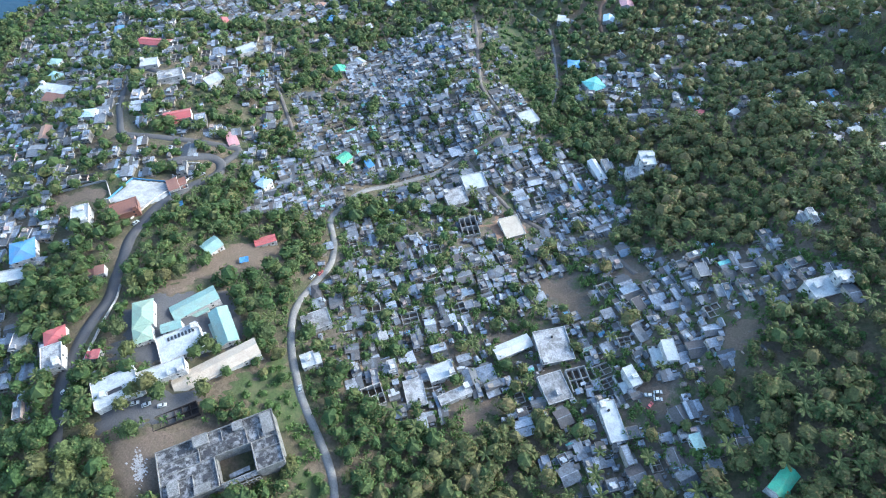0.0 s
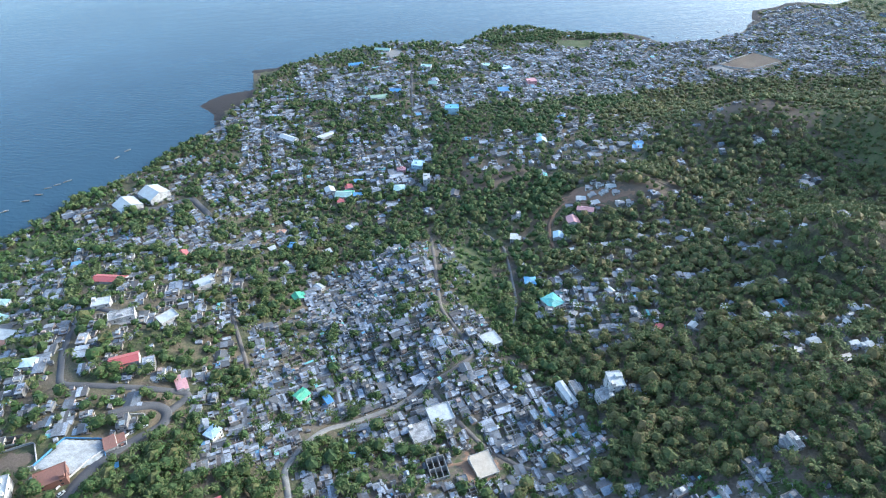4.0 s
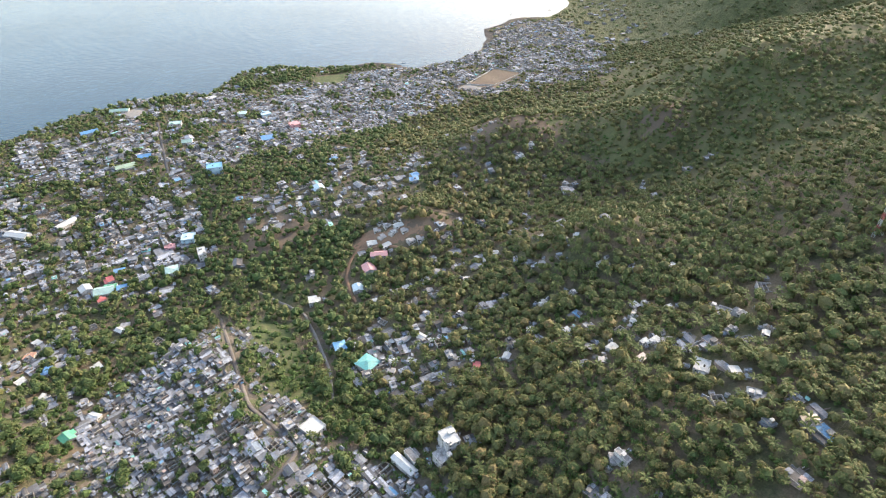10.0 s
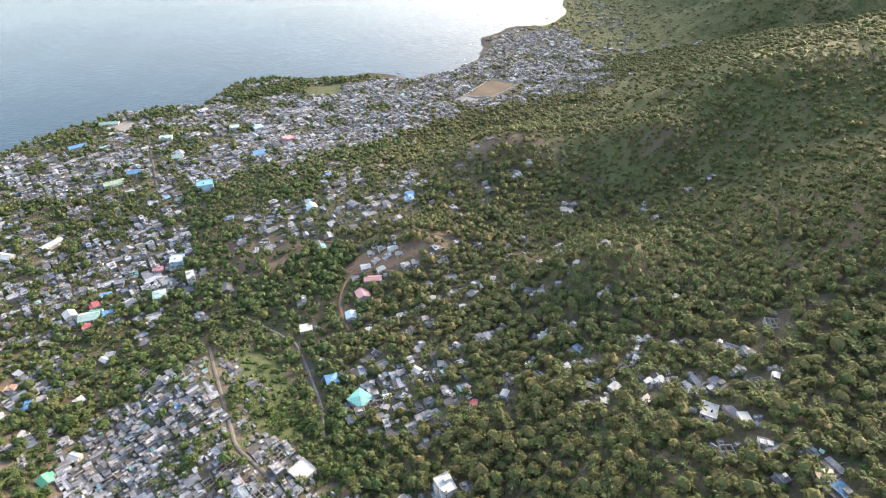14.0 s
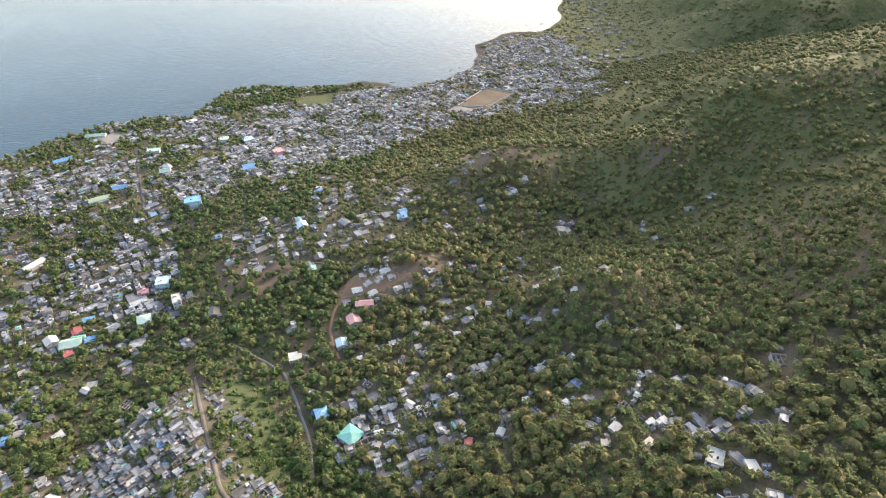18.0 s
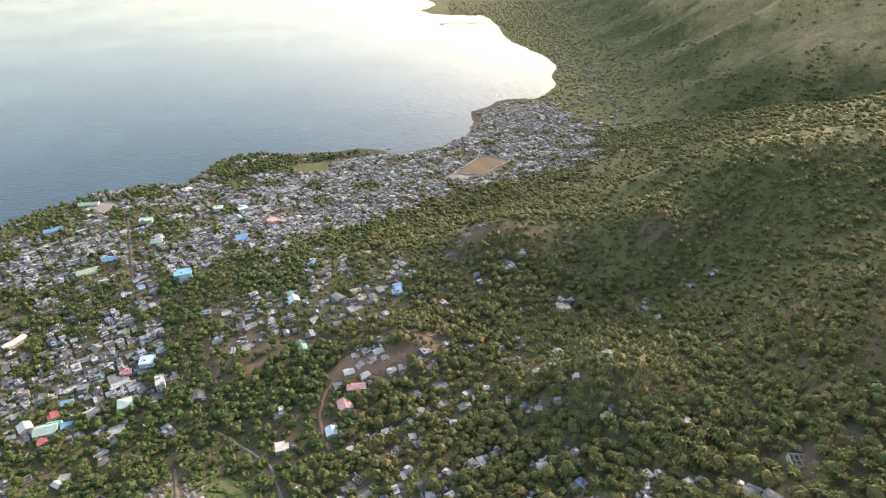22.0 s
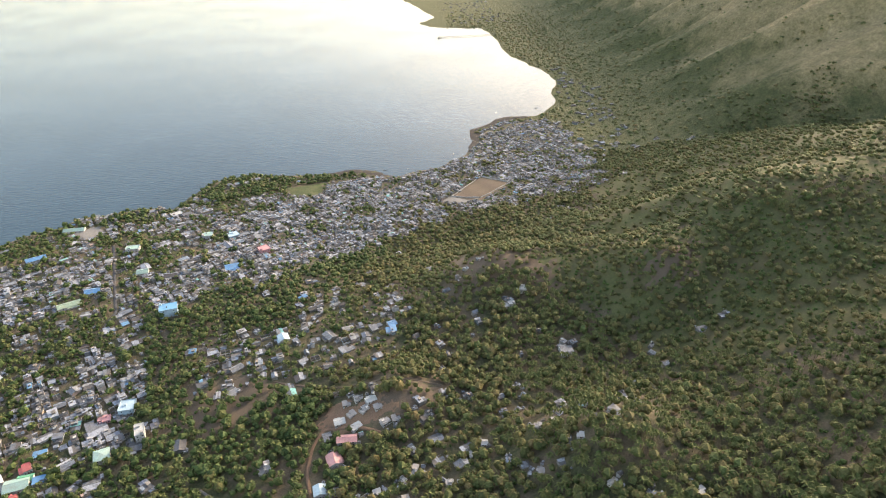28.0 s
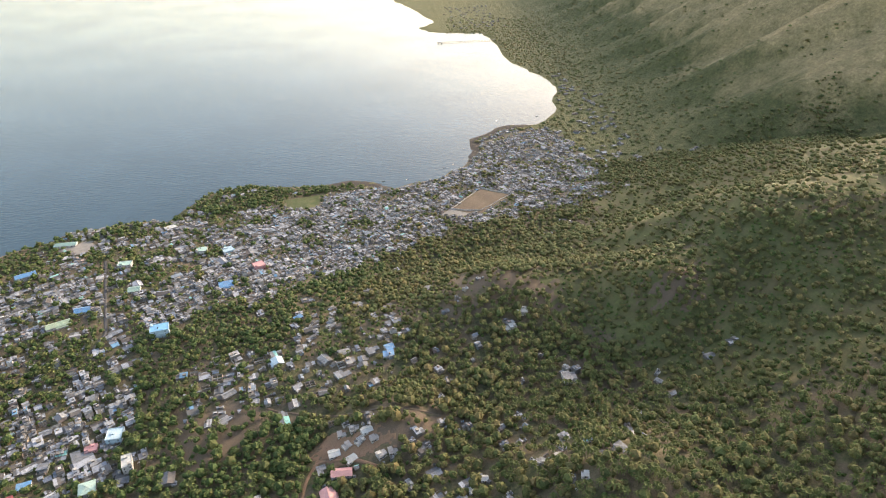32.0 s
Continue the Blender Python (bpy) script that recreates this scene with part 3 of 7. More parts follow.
def house_shapes(l, w, h, style, rnd):
    """The parts of a house about its base's middle: (name, shape, material kind)."""
    out = []
    x, y = l / 2, w / 2
    storeys = max(1, round(h / 3.2))
    walls = Shape()
    if style == "open":
        t = 0.22
        for x0, x1, y0, y1 in ((-x, x, -y, -y + t), (-x, x, y - t, y), (-x, -x + t, -y + t, y - t), (x - t, x, -y + t, y - t)):
            walls.box(x0, x1, y0, y1, -3, h)
        out.append(("wall", walls, "wall"))
        inner = Shape()
        k = max(2, round(l / 3.6))
        for i in range(1, k):
            inner.box(-x + l * i / k - 0.1, -x + l * i / k + 0.1, -y + t, y - t, 0, h - 0.3 - 0.3 * (i % 2))
        inner.box(-x + t, x - t, -0.1, 0.1, 0, h - 0.4)
        out.append(("partition_wall", inner, "wall"))
        out.append(("floor_slab", Shape().box(-x + t, x - t, -y + t, y - t, -1, 0.1), "dirt"))
        return out
    walls.box(-x, x, -y, y, -3, h)
    top = h
    if style == "flat":
        out.append(("wall", walls, "wall"))
        out.append(("roof", Shape().box(-x - 0.3, x + 0.3, -y - 0.3, y + 0.3, h, h + 0.22), "roof"))
        p, z0, z1 = Shape(), h + 0.22, h + 0.22 + rnd.uniform(0.25, 0.7)
        for x0, x1, y0, y1 in ((-x - 0.3, x + 0.3, -y - 0.3, -y - 0.12), (-x - 0.3, x + 0.3, y + 0.12, y + 0.3), (-x - 0.3, -x - 0.12, -y - 0.12, y + 0.12), (x + 0.12, x + 0.3, -y - 0.12, y + 0.12)):
            p.box(x0, x1, y0, y1, z0, z1)
        out.append(("parapet", p, "wall"))
        if rnd.random() < 0.55:
            sx, sy = rnd.choice((-1, 1)), rnd.choice((-1, 1))
            cx, cy = sx * (x - min(1.6, x * 0.4)), sy * (y - min(1.6, y * 0.4))
            out.append(("stair_head", Shape().box(cx - 1.2, cx + 1.2, cy - 1.3, cy + 1.3, z0, z0 + 2.2).box(cx - 1.4, cx + 1.4, cy - 1.5, cy + 1.5, z0 + 2.2, z0 + 2.35), "wall"))
        else:
            for sx in (-1, 1):
                for sy in (-1, 1):
                    out.append(("column_stub", Shape().box(sx * (x - 0.35) - 0.15, sx * (x - 0.35) + 0.15, sy * (y - 0.35) - 0.15, sy * (y - 0.35) + 0.15, z0, z0 + 1.3), "wall"))
    elif style == "shed":
        rise = 0.16 * w
        walls.add([(-x, -y, h), (x, -y, h), (x, y, h), (-x, y, h), (x, y, h + rise), (-x, y, h + rise)], [(3, 2, 4, 5), (0, 3, 5), (1, 4, 2)])
        out.append(("wall", walls, "wall"))
        out.append(("roof", Shape().slab([(-x - 0.4, -y - 0.4, h + 0.1), (x + 0.4, -y - 0.4, h + 0.1), (x + 0.4, y + 0.4, h + rise + 0.2), (-x - 0.4, y + 0.4, h + rise + 0.2)], 0.1), "metal"))
    elif style == "gable":
        if w > l:
            turned = house_shapes(w, l, h, style, rnd)
            for _, s, _ in turned:
                s.v = [(-b, a, c) for a, b, c in s.v]
            return turned
        rise = 0.2 * w
        walls.add([(-x, -y, h), (-x, y, h), (-x, 0, h + rise), (x, -y, h), (x, y, h), (x, 0, h + rise)], [(0, 2, 1), (3, 4, 5)])
        out.append(("wall", walls, "wall"))
        for s in (-1, 1):
            c = [(-x - 0.5, 0, h + rise + 0.12), (x + 0.5, 0, h + rise + 0.12), (x + 0.5, s * (y + 0.5), h - 0.02), (-x - 0.5, s * (y + 0.5), h - 0.02)]
            out.append(("roof", Shape().slab(c if s < 0 else c[::-1], 0.1), "metal"))
        out.append(("ridge_cap", Shape().box(-x - 0.5, x + 0.5, -0.18, 0.18, h + rise + 0.06, h + rise + 0.2), "metal"))
    else:
        out.append(("wall", walls, "wall"))
        rise, r = 0.15 * min(l, w), Shape()
        rx, ry = max(0.05, x - y), max(0.05, y - x)
        e = [(-x - 0.5, -y - 0.5, h), (x + 0.5, -y - 0.5, h), (x + 0.5, y + 0.5, h), (-x - 0.5, y + 0.5, h)]
        t = [(-rx, -ry, h + rise), (rx, -ry, h + rise), (rx, ry, h + rise), (-rx, ry, h + rise)]
        r.add(e + t, [(0, 1, 5, 4), (1, 2, 6, 5), (2, 3, 7, 6), (3, 0, 4, 7), (4, 5, 6, 7), (3, 2, 1, 0)])
        out.append(("roof", r, "metal"))
    if rnd.random() < 0.6 and min(l, w) > 5.5:
        s, aw, ah = rnd.choice((-1, 1)), rnd.uniform(0.35, 0.7) * l, rnd.uniform(2.0, 2.6)
        ay, ax = rnd.uniform(1.4, 2.3), rnd.uniform(-0.2, 0.2) * l
        y0, y1 = (y, y + ay) if s > 0 else (-y - ay, -y)
        out.append(("annex", Shape().box(ax - aw / 2, ax + aw / 2, y0, y1, -3, ah), "wall"))
        za, zb = (ah + 0.55, ah + 0.1) if s > 0 else (ah + 0.1, ah + 0.55)
        out.append(("annex_roof", Shape().slab([(ax - aw / 2 - 0.3, y0 - 0.25, za), (ax + aw / 2 + 0.3, y0 - 0.25, za), (ax + aw / 2 + 0.3, y1 + 0.25, zb), (ax - aw / 2 - 0.3, y1 + 0.25, zb)], 0.08), "metal"))
    if style == "flat" and min(l, w) > 5:
        if rnd.random() < 0.5:
            cx, cy = rnd.uniform(-0.3, 0.3) * l, rnd.uniform(-0.3, 0.3) * w
            a, e, zz = rnd.uniform(1.2, 2.4), rnd.uniform(1.0, 2.0), h + 0.22 + rnd.uniform(0.9, 2.0)
            out.append(("roof_shelter", Shape().slab([(cx - a, cy - e, zz), (cx + a, cy - e, zz), (cx + a, cy + e, zz + 0.3), (cx - a, cy + e, zz + 0.3)], 0.06).box(cx - a + 0.2, cx + a - 0.2, cy - e + 0.2, cy + e - 0.2, h + 0.2, zz - 0.1), "metal"))
        if rnd.random() < 0.4:
            cx, cy = rnd.uniform(-0.35, 0.35) * l, rnd.uniform(-0.35, 0.35) * w
            out.append(("water_tank", Shape().tube((cx, cy, h + 0.2), (cx, cy, h + 1.5), 0.6, 0.55, 8), "rubber"))
    door = Shape().box(-0.5 + 0.2 * x, 0.5 + 0.2 * x, -y - 0.06, -y + 0.02, 0, 2.1)
    out.append(("door", door, "wood"))
    for k in range(storeys):
        z = 1.0 + k * h / storeys
        for sx in (-0.55, 0.62):
            for s in (-1, 1):
                out.append(("window", Shape().box(sx * x - 0.55, sx * x + 0.55, min(s * (y + 0.05), s * (y - 0.02)), max(s * (y + 0.05), s * (y - 0.02)), z, z + 1.15), "glass"))
        if w > 6:
            for s in (-1, 1):
                out.append(("window", Shape().box(min(s * (x + 0.05), s * (x - 0.02)), max(s * (x + 0.05), s * (x - 0.02)), -0.5, 0.6, z, z + 1.1), "glass"))
    return out


def dwelling_shapes(l, w, h, style, rnd):
    """A grown dwelling: a main block with rooms added to it, patched roofs and a walled yard."""
    if style not in ("flat", "shed") or min(l, w) < 4:
        return house_shapes(l, w, h, style, rnd)
    x, y, out = l / 2, w / 2, []
    cut, side = rnd.uniform(0.48, 0.72) * l, rnd.choice((-1, 1))
    back = rnd.uniform(0.5, 0.85) * w
    x0, x1 = (-x, -x + cut) if side > 0 else (x - cut, x)
    a0, a1 = (x1, x) if side > 0 else (-x, x0)
    y0, y1 = (-y, -y + back) if rnd.random() < 0.5 else (y - back, y)
    low = min(h, 3.2) * rnd.uniform(0.72, 0.95)
    out.append(("wall", Shape().box(x0, x1, -y, y, -3, h), "wall"))
    if style == "flat":
        out.append(("roof", Shape().box(x0 - 0.15, x1 + 0.15, -y - 0.15, y + 0.15, h, h + 0.2), "roof"))
        e = rnd.uniform(0.15, 0.55)
        edge = Shape()
        for b0, b1, c0, c1 in ((x0 - 0.15, x1 + 0.15, -y - 0.15, -y + 0.03), (x0 - 0.15, x1 + 0.15, y - 0.03, y + 0.15), (x0 - 0.15, x0 + 0.03, -y + 0.03, y - 0.03), (x1 - 0.03, x1 + 0.15, -y + 0.03, y - 0.03)):
            edge.box(b0, b1, c0, c1, h + 0.2, h + 0.2 + e)
        out.append(("parapet", edge, "wall"))
        if rnd.random() < 0.6:
            c0, c1 = rnd.uniform(x0 + 0.3, x1 - 2.6), rnd.uniform(-y + 0.3, y - 2.4)
            out.append(("stair_head", Shape().box(c0, c0 + 2.1, c1, c1 + 1.9, h + 0.2, h + 1.7).box(c0 - 0.2, c0 + 2.3, c1 - 0.2, c1 + 2.1, h + 1.7, h + 1.85), "wall"))
        if rnd.random() < 0.6:
            c0, c1 = rnd.uniform(x0 + 0.3, x1 - 2.9), rnd.uniform(-y + 0.3, y - 2.4)
            out.append(("roof_shelter", Shape().slab([(c0, c1, h + 1.9), (c0 + 2.6, c1, h + 1.9), (c0 + 2.6, c1 + 2.0, h + 2.1), (c0, c1 + 2.0, h + 2.1)], 0.07).box(c0 + 0.2, c0 + 2.4, c1 + 0.2, c1 + 1.8, h + 0.2, h + 1.82), "metal"))
    else:
        n = rnd.choice((2, 2, 3))
        for k in range(n):
            s0, s1 = x0 + (x1 - x0) * k / n - 0.25, x0 + (x1 - x0) * (k + 1) / n + 0.08
            za, zb = h + rnd.uniform(0.05, 0.4), h + rnd.uniform(0.05, 0.4)
            out.append(("roof", Shape().slab([(s0, -y - 0.35, za), (s1, -y - 0.35, za), (s1, y + 0.35, zb), (s0, y + 0.35, zb)], 0.09), "metal"))
    out.append(("side_room", Shape().box(a0, a1, y0, y1, -3, low), "wall"))
    b0, b1 = a0 - (0.0 if side > 0 else 0.25), a1 + (0.25 if side > 0 else 0.0)
    mid, drop = rnd.uniform(0.4, 0.6) * (y1 - y0) + y0, rnd.uniform(0.1, 0.35)
    out.append(("side_roof", Shape().slab([(b0, y0 - 0.25, low + 0.12), (b1, y0 - 0.25, low + 0.12), (b1, mid, low + 0.12 + drop), (b0, mid, low + 0.12 + drop)], 0.1), "metal"))
    out.append(("side_roof", Shape().slab([(b0, mid, low + 0.08 + drop), (b1, mid, low + 0.08 + drop), (b1, y1 + 0.25, low + 0.12), (b0, y1 + 0.25, low + 0.12)], 0.1), "roof"))
    yard, t, z = Shape(), 0.16, rnd.uniform(1.2, 1.9)
    e0, e1 = (y1, y) if y0 == -y else (-y, y0)
    yard.box(a0, a1, (e1 - t) if y0 == -y else e0, e1 if y0 == -y else e0 + t, -2, z)
    yard.box((a1 - t) if side > 0 else a0, a1 if side > 0 else a0 + t, e0 + (0 if y0 == -y else t), e1 - (t if y0 == -y else 0), -2, z)
    out.append(("yard_wall", yard, "wall"))
    if rnd.random() < 0.5:
        c0, c1 = (a0 + a1) / 2 - 0.8, (e0 + e1) / 2 - 0.5
        out.append(("shelter", Shape().slab([(c0, c1, z + 0.2), (c0 + 1.7, c1, z + 0.2), (c0 + 1.7, c1 + 1.1, z + 0.4), (c0, c1 + 1.1, z + 0.4)], 0.07).box(c0 + 0.1, c0 + 1.6, c1 + 0.1, c1 + 1.0, -1, z + 0.12), "metal"))
    out.append(("door", Shape().box((x0 + x1) / 2 - 0.5, (x0 + x1) / 2 + 0.5, -y - 0.05, -y + 0.02, 0, 2.05), "wood"))
    for k in range(max(1, round(h / 3.2))):
        z = 1.0 + 3.0 * k
        for c in (0.2, 0.8):
            for s in (-1, 1):
                out.append(("window", Shape().box(x0 + c * (x1 - x0) - 0.5, x0 + c * (x1 - x0) + 0.5, min(s * (y + 0.05), s * (y - 0.02)), max(s * (y + 0.05), s * (y - 0.02)), z, z + 1.1), "glass"))
    return out


HOUSES = []  # x, y, reach of every house that stands


def footing(x, y, l, w, yaw):
    """A little above the mean ground under a house."""
    c, s = math.cos(yaw), math.sin(yaw)
    px = np.array([x + c * a * l / 2 - s * e * w / 2 for a in (-1, 0, 1) for e in (-1, 0, 1)])
    py = np.array([y + s * a * l / 2 + c * e * w / 2 for a in (-1, 0, 1) for e in (-1, 0, 1)])
    z = land(px, py)
    return float(z.mean() - 0.22 * (z.max() - z.min())) + 0.1


def house(name, x, y, yaw, l, w, h, style, colour, label):
    """One house of its own, by its middle, turn, length, width, height to the eaves, roof and colour."""
    a = radians(yaw)
    rnd = random.Random(int(x * 31 + y))
    top = root(name, Matrix.Translation((x, y, footing(x, y, l, w, a))) @ Matrix.Rotation(a, 4, "Z"), label, "building" if name not in ("house", "villa") else name)
    wall = M["wall_grey"] if style == "open" and colour == "grey" else M["flat_" + colour] if colour in ("pink", "ltblue") and style == "flat" else M["flat_ltblue"] if colour == "skyblue" else M["flat_rust"] if name == "market_building" else M["wall_white"]
    for n, s, kind in (dwelling_shapes if name == "house" and max(l, w) < 12.6 else house_shapes)(l, w, h, style, rnd):
        mat = {"wall": wall, "roof": M["flat_" + colour], "metal": M["metal_" + colour]}.get(kind) or M[kind]
        part(n, s, mat, top)
    HOUSES.append((x, y, 0.5 * math.hypot(l, w)))
    return top


def strip(name, points, width, mat, label, lift=0.25, category="road"):
    """A road along these points, laid on the ground, with its edges falling into it."""
    p = np.array(points, float)
    seg = np.hypot(*np.diff(p, axis=0).T)
    at = np.concatenate([[0], np.cumsum(seg)])
    s = np.arange(0, at[-1], 3.0)
    x, y = np.interp(s, at, p[:, 0]), np.interp(s, at, p[:, 1])
    for _ in range(4):
        x[1:-1], y[1:-1] = (x[:-2] + 2 * x[1:-1] + x[2:]) / 4, (y[:-2] + 2 * y[1:-1] + y[2:]) / 4
    dx, dy = np.gradient(x), np.gradient(y)
    n = np.hypot(dx, dy) + 1e-9
    dx, dy = dx / n, dy / n
    rows = []
    mid = np.maximum(land(x, y), np.maximum(land(x - dy * width / 2, y + dx * width / 2), land(x + dy * width / 2, y - dx * width / 2))) + lift
    for off, down in ((-width / 2 - 0.5, 1.2), (-width / 2, 0), (0, -0.05), (width / 2, 0), (width / 2 + 0.5, 1.2)):
        rows.append(np.stack([x - dy * off, y + dx * off, mid - down], 1))
    v = np.concatenate(rows)
    k = len(s)
    f = [(j * k + i, j * k + i + 1, (j + 1) * k + i + 1, (j + 1) * k + i) for j in range(4) for i in range(k - 1)]
    ob = tagged(new(name, mesh_of(name, v.tolist(), [t[::-1] for t in f], [mat], soft=True)), label, category, kind="structure")
    ROADS.append(np.stack([x, y, np.full(k, width / 2 + 0.9)], 1))
    return ob


ROADS, PATCHES = [], []


def patch(name, poly, mat, label, lift=0.18, step=1.6, clear=True, ragged=2.6, category="ground"):
    """A bare or mown piece of ground with a ragged edge, lying on the land."""
    p = np.array(poly, float)
    x0, y0 = p.min(0) - 4
    x1, y1 = p.max(0) + 4
    X, Y = np.meshgrid(np.arange(x0, x1, step), np.arange(y0, y1, step))
    J = ragged * (np.sin(X / 3.1 + Y / 5.7) + 0.5 * np.sin(X / 1.3 - Y / 0.9)), ragged * (np.sin(Y / 3.7 - X / 6.1) + 0.5 * np.sin(Y / 1.1 + X / 1.7))
    keep = inside(poly, X + J[0], Y + J[1])
    Z = land(X, Y) + lift
    Z[~keep] -= 0.6
    n = X.shape[1]
    faces = [(r * n + c, r * n + c + 1, (r + 1) * n + c + 1, (r + 1) * n + c) for r in range(X.shape[0] - 1) for c in range(n - 1) if keep[r:r + 2, c:c + 2].any()]
    me = mesh_of(name, np.stack([X.ravel(), Y.ravel(), Z.ravel()], 1).tolist(), faces, [mat], soft=True)
    if clear:
        PATCHES.append(poly)
    return tagged(new(name, me), label, category, kind="structure")


strip("main_road", [(-77, 35), (-83, 43), (-96, 53), (-116, 66), (-133, 82), (-146, 98), (-152, 111), (-154, 128), (-154, 145), (-162, 160), (-179, 178), (-181, 198), (-177, 218), (-159, 240), (-145, 257), (-134, 279)], 3.3, M["concrete_road"], "narrow pale grey concrete road curving uphill")
strip("main_road", [(-60, -40), (-70, 10), (-77, 35)], 4.6, M["concrete_road"], "narrow pale grey concrete road curving uphill")
strip("town_street", [(-220, 480), (-183, 406), (-154, 350), (-131, 331), (-112, 313), (-122, 291), (-134, 279)], 2.8, M["lane"], "dusty grey-brown street between crowded houses")
strip("town_street", [(-134, 279), (-114, 264), (-84, 247), (-58, 239), (-20, 234), (7, 214)], 2.8, M["lane"], "dusty grey-brown street between crowded houses")
strip("school_road", [(-160, -60), (-179, -19), (-205, 6), (-218, 23), (-226, 41), (-233, 65), (-239, 74), (-256, 99), (-264, 123), (-261, 147), (-256, 171), (-262, 181), (-273, 180), (-290, 160)], 5.6, M["asphalt"], "dark asphalt road beside the school")
strip("upper_road", [(-262, 181), (-262, 200), (-296, 185), (-337, 168), (-370, 195), (-405, 234), (-412, 246), (-354, 245)], 4.2, M["asphalt"], "dark asphalt road through the upper town")
strip("lane", [(-316, 296), (-280, 264), (-243, 231)], 2.4, M["lane"], "pale lane between houses and gardens")
strip("valley_road", [(-99, 366), (-107, 400), (-126, 443), (-142, 475), (-154, 485), (-197, 518)], 2.1, M["concrete_road"], "pale grey road winding up the valley")
strip("dirt_track", [(-97, 484), (-104, 499), (-111, 522), (-111, 549), (-104, 567), (-69, 560), (-52, 551)], 2.6, M["red_dirt"], "reddish earth track on the hillside")
strip("quay_street", [(-608, 409), (-542, 431), (-516, 467), (-467, 441)], 7.0, M["asphalt"], "grey street near the warehouse")
strip("town_avenue", [(-460, 945), (-412, 844), (-378, 772), (-382, 735)], 3.4, M["asphalt"], "straight dark street through the coastal town")
strip("ridge_track", [(-164, 635), (-114, 618), (-42, 602), (-3, 601)], 2.2, M["dirt"], "pale earth track along the ridge")
patch("bare_earth", [(-95, 224), (-89, 238), (-68, 241), (-63, 228), (-81, 212)], M["red_dirt"], "orange bare earth of a building plot")
patch("bare_earth", [(-42, 196), (-28, 206), (-8, 181), (-19, 179), (-37, 184)], M["dirt"], "brown bare earth clearing between houses")
patch("bare_earth", [(49, 185), (63, 195), (65, 179), (55, 173)], M["dirt"], "brown bare earth clearing at the forest edge")
patch("bare_earth", [(15, 307), (26, 305), (26, 290), (19, 288)], M["dirt"], "dark brown clearing under trees", 0.18, 1.2, False, 3.0)
patch("playing_field", [(-327, 107), (-305, 127), (-293, 119), (-315, 99)], M["dirt"], "brown dusty playing field beside trees")
patch("school_yard", [(-212, 118), (-209, 126), (-180, 140), (-183, 118), (-200, 100), (-205, 80), (-214, 78)], M["dirt"], "grey-brown dusty school yard")
patch("school_court", [(-221, 66), (-186, 100), (-158, 80), (-165, 60), (-190, 40), (-204, 36)], M["asphalt"], "grey paved court between school wings", 0.14)
patch("car_park", [(-193, 18), (-160, 46), (-150, 42), (-153, 34), (-182, 10)], M["asphalt"], "grey asphalt car park below the school", 0.14)
patch("building_site", [(-174, 6), (-160, 24), (-140, 36), (-132, 30), (-138, 5), (-153, -8)], M["dirt"], "brown earth beside the unfinished building")
patch("bare_hillside", [(-110, 578), (-99, 591), (-68, 588), (-48, 582), (-38, 572), (-57, 562), (-89, 559), (-101, 560)], M["red_dirt"], "reddish bare earth around hillside houses", 0.18, 1.6, True, 4.0)
patch("plaza", [(-291, 117), (-293, 137), (-276, 146), (-264, 137), (-271, 121)], M["paving"], "white paved plaza beside the market", 0.5, 1.5, True, 0.0, "plaza")
patch("bare_earth", [(-12, 227), (9, 221), (13, 208), (-2, 212)], M["dirt"], "brown bare earth beside the street")
patch("bare_earth", [(-49, 95), (-39, 111), (-33, 108), (-39, 89)], M["dirt"], "brown bare earth between houses")
patch("scrap_yard", [(24, 146), (34, 151), (40, 146), (36, 133), (28, 136)], M["dirt"], "round brown earth yard with parked vehicles")
patch("sports_pitch", [(22, 1119), (74, 1204), (124, 1182), (67, 1102)], M["dirt"], "large brown dusty sports pitch", 0.3, 2.5, True, 1.2)
patch("paved_court", [(2, 1100), (20, 1124), (56, 1102), (35, 1095)], M["concrete_road"], "pale grey paved court beside the pitch", 0.3, 3, True, 0.0)
patch("headland_grass", [(-263, 1155), (-200, 1185), (-200, 1121), (-245, 1117)], M["grass"], "open grass on the headland")
for outline in GREENS:
    patch("green_slope", outline, M["grass"], "open slope of bright green grass and low plants", 0.2, 2.5, False, 4.0)
patch("bare_hillside", [(-15, 871), (51, 810), (128, 764), (128, 726), (71, 748), (11, 773)], M["dirt"], "reddish brown cleared ground below the hill crest", 0.2, 4, False, 9.0)
patch("bare_hillside", [(233, 731), (263, 737), (243, 688), (214, 681), (188, 703)], M["dirt"], "pale brown bare ground on the grassy hill face", 0.2, 3.5, False, 9.0)
patch("bare_hillside", SPARSE[0], M["dirt"], "brown bare hillside above the town", 0.2, 2.5, False, 6.0)
patch("bare_hillside", SPARSE[2], M["dirt"], "brown trodden hillside round the cleared plots", 0.12, 2.5, False, 6.0)
patch("bare_hillside", [(10, 750), (58, 756), (64, 734), (20, 728)], M["dirt"], "brown cleared plots above the valley", clear=False)
patch("shore_reef", [(-624, 640), (-700, 672), (-716, 715), (-664, 776), (-634, 740), (-640, 690)], M["rock"], "flat dark brown lava rock at the waterline", 0.35, 4, True, 8.0, "rock")
patch("shore_reef", [(-715, 815), (-720, 850), (-668, 905), (-655, 890), (-680, 840)], M["rock"], "dark rocky headland at the waterline", 0.35, 4, True, 8.0, "rock")
patch("shore_reef", [(-215, 1215), (-180, 1262), (-140, 1252), (-80, 1222), (-90, 1206), (-160, 1222)], M["rock"], "dark rocks off the headland", 0.35, 4, True, 8.0, "rock")
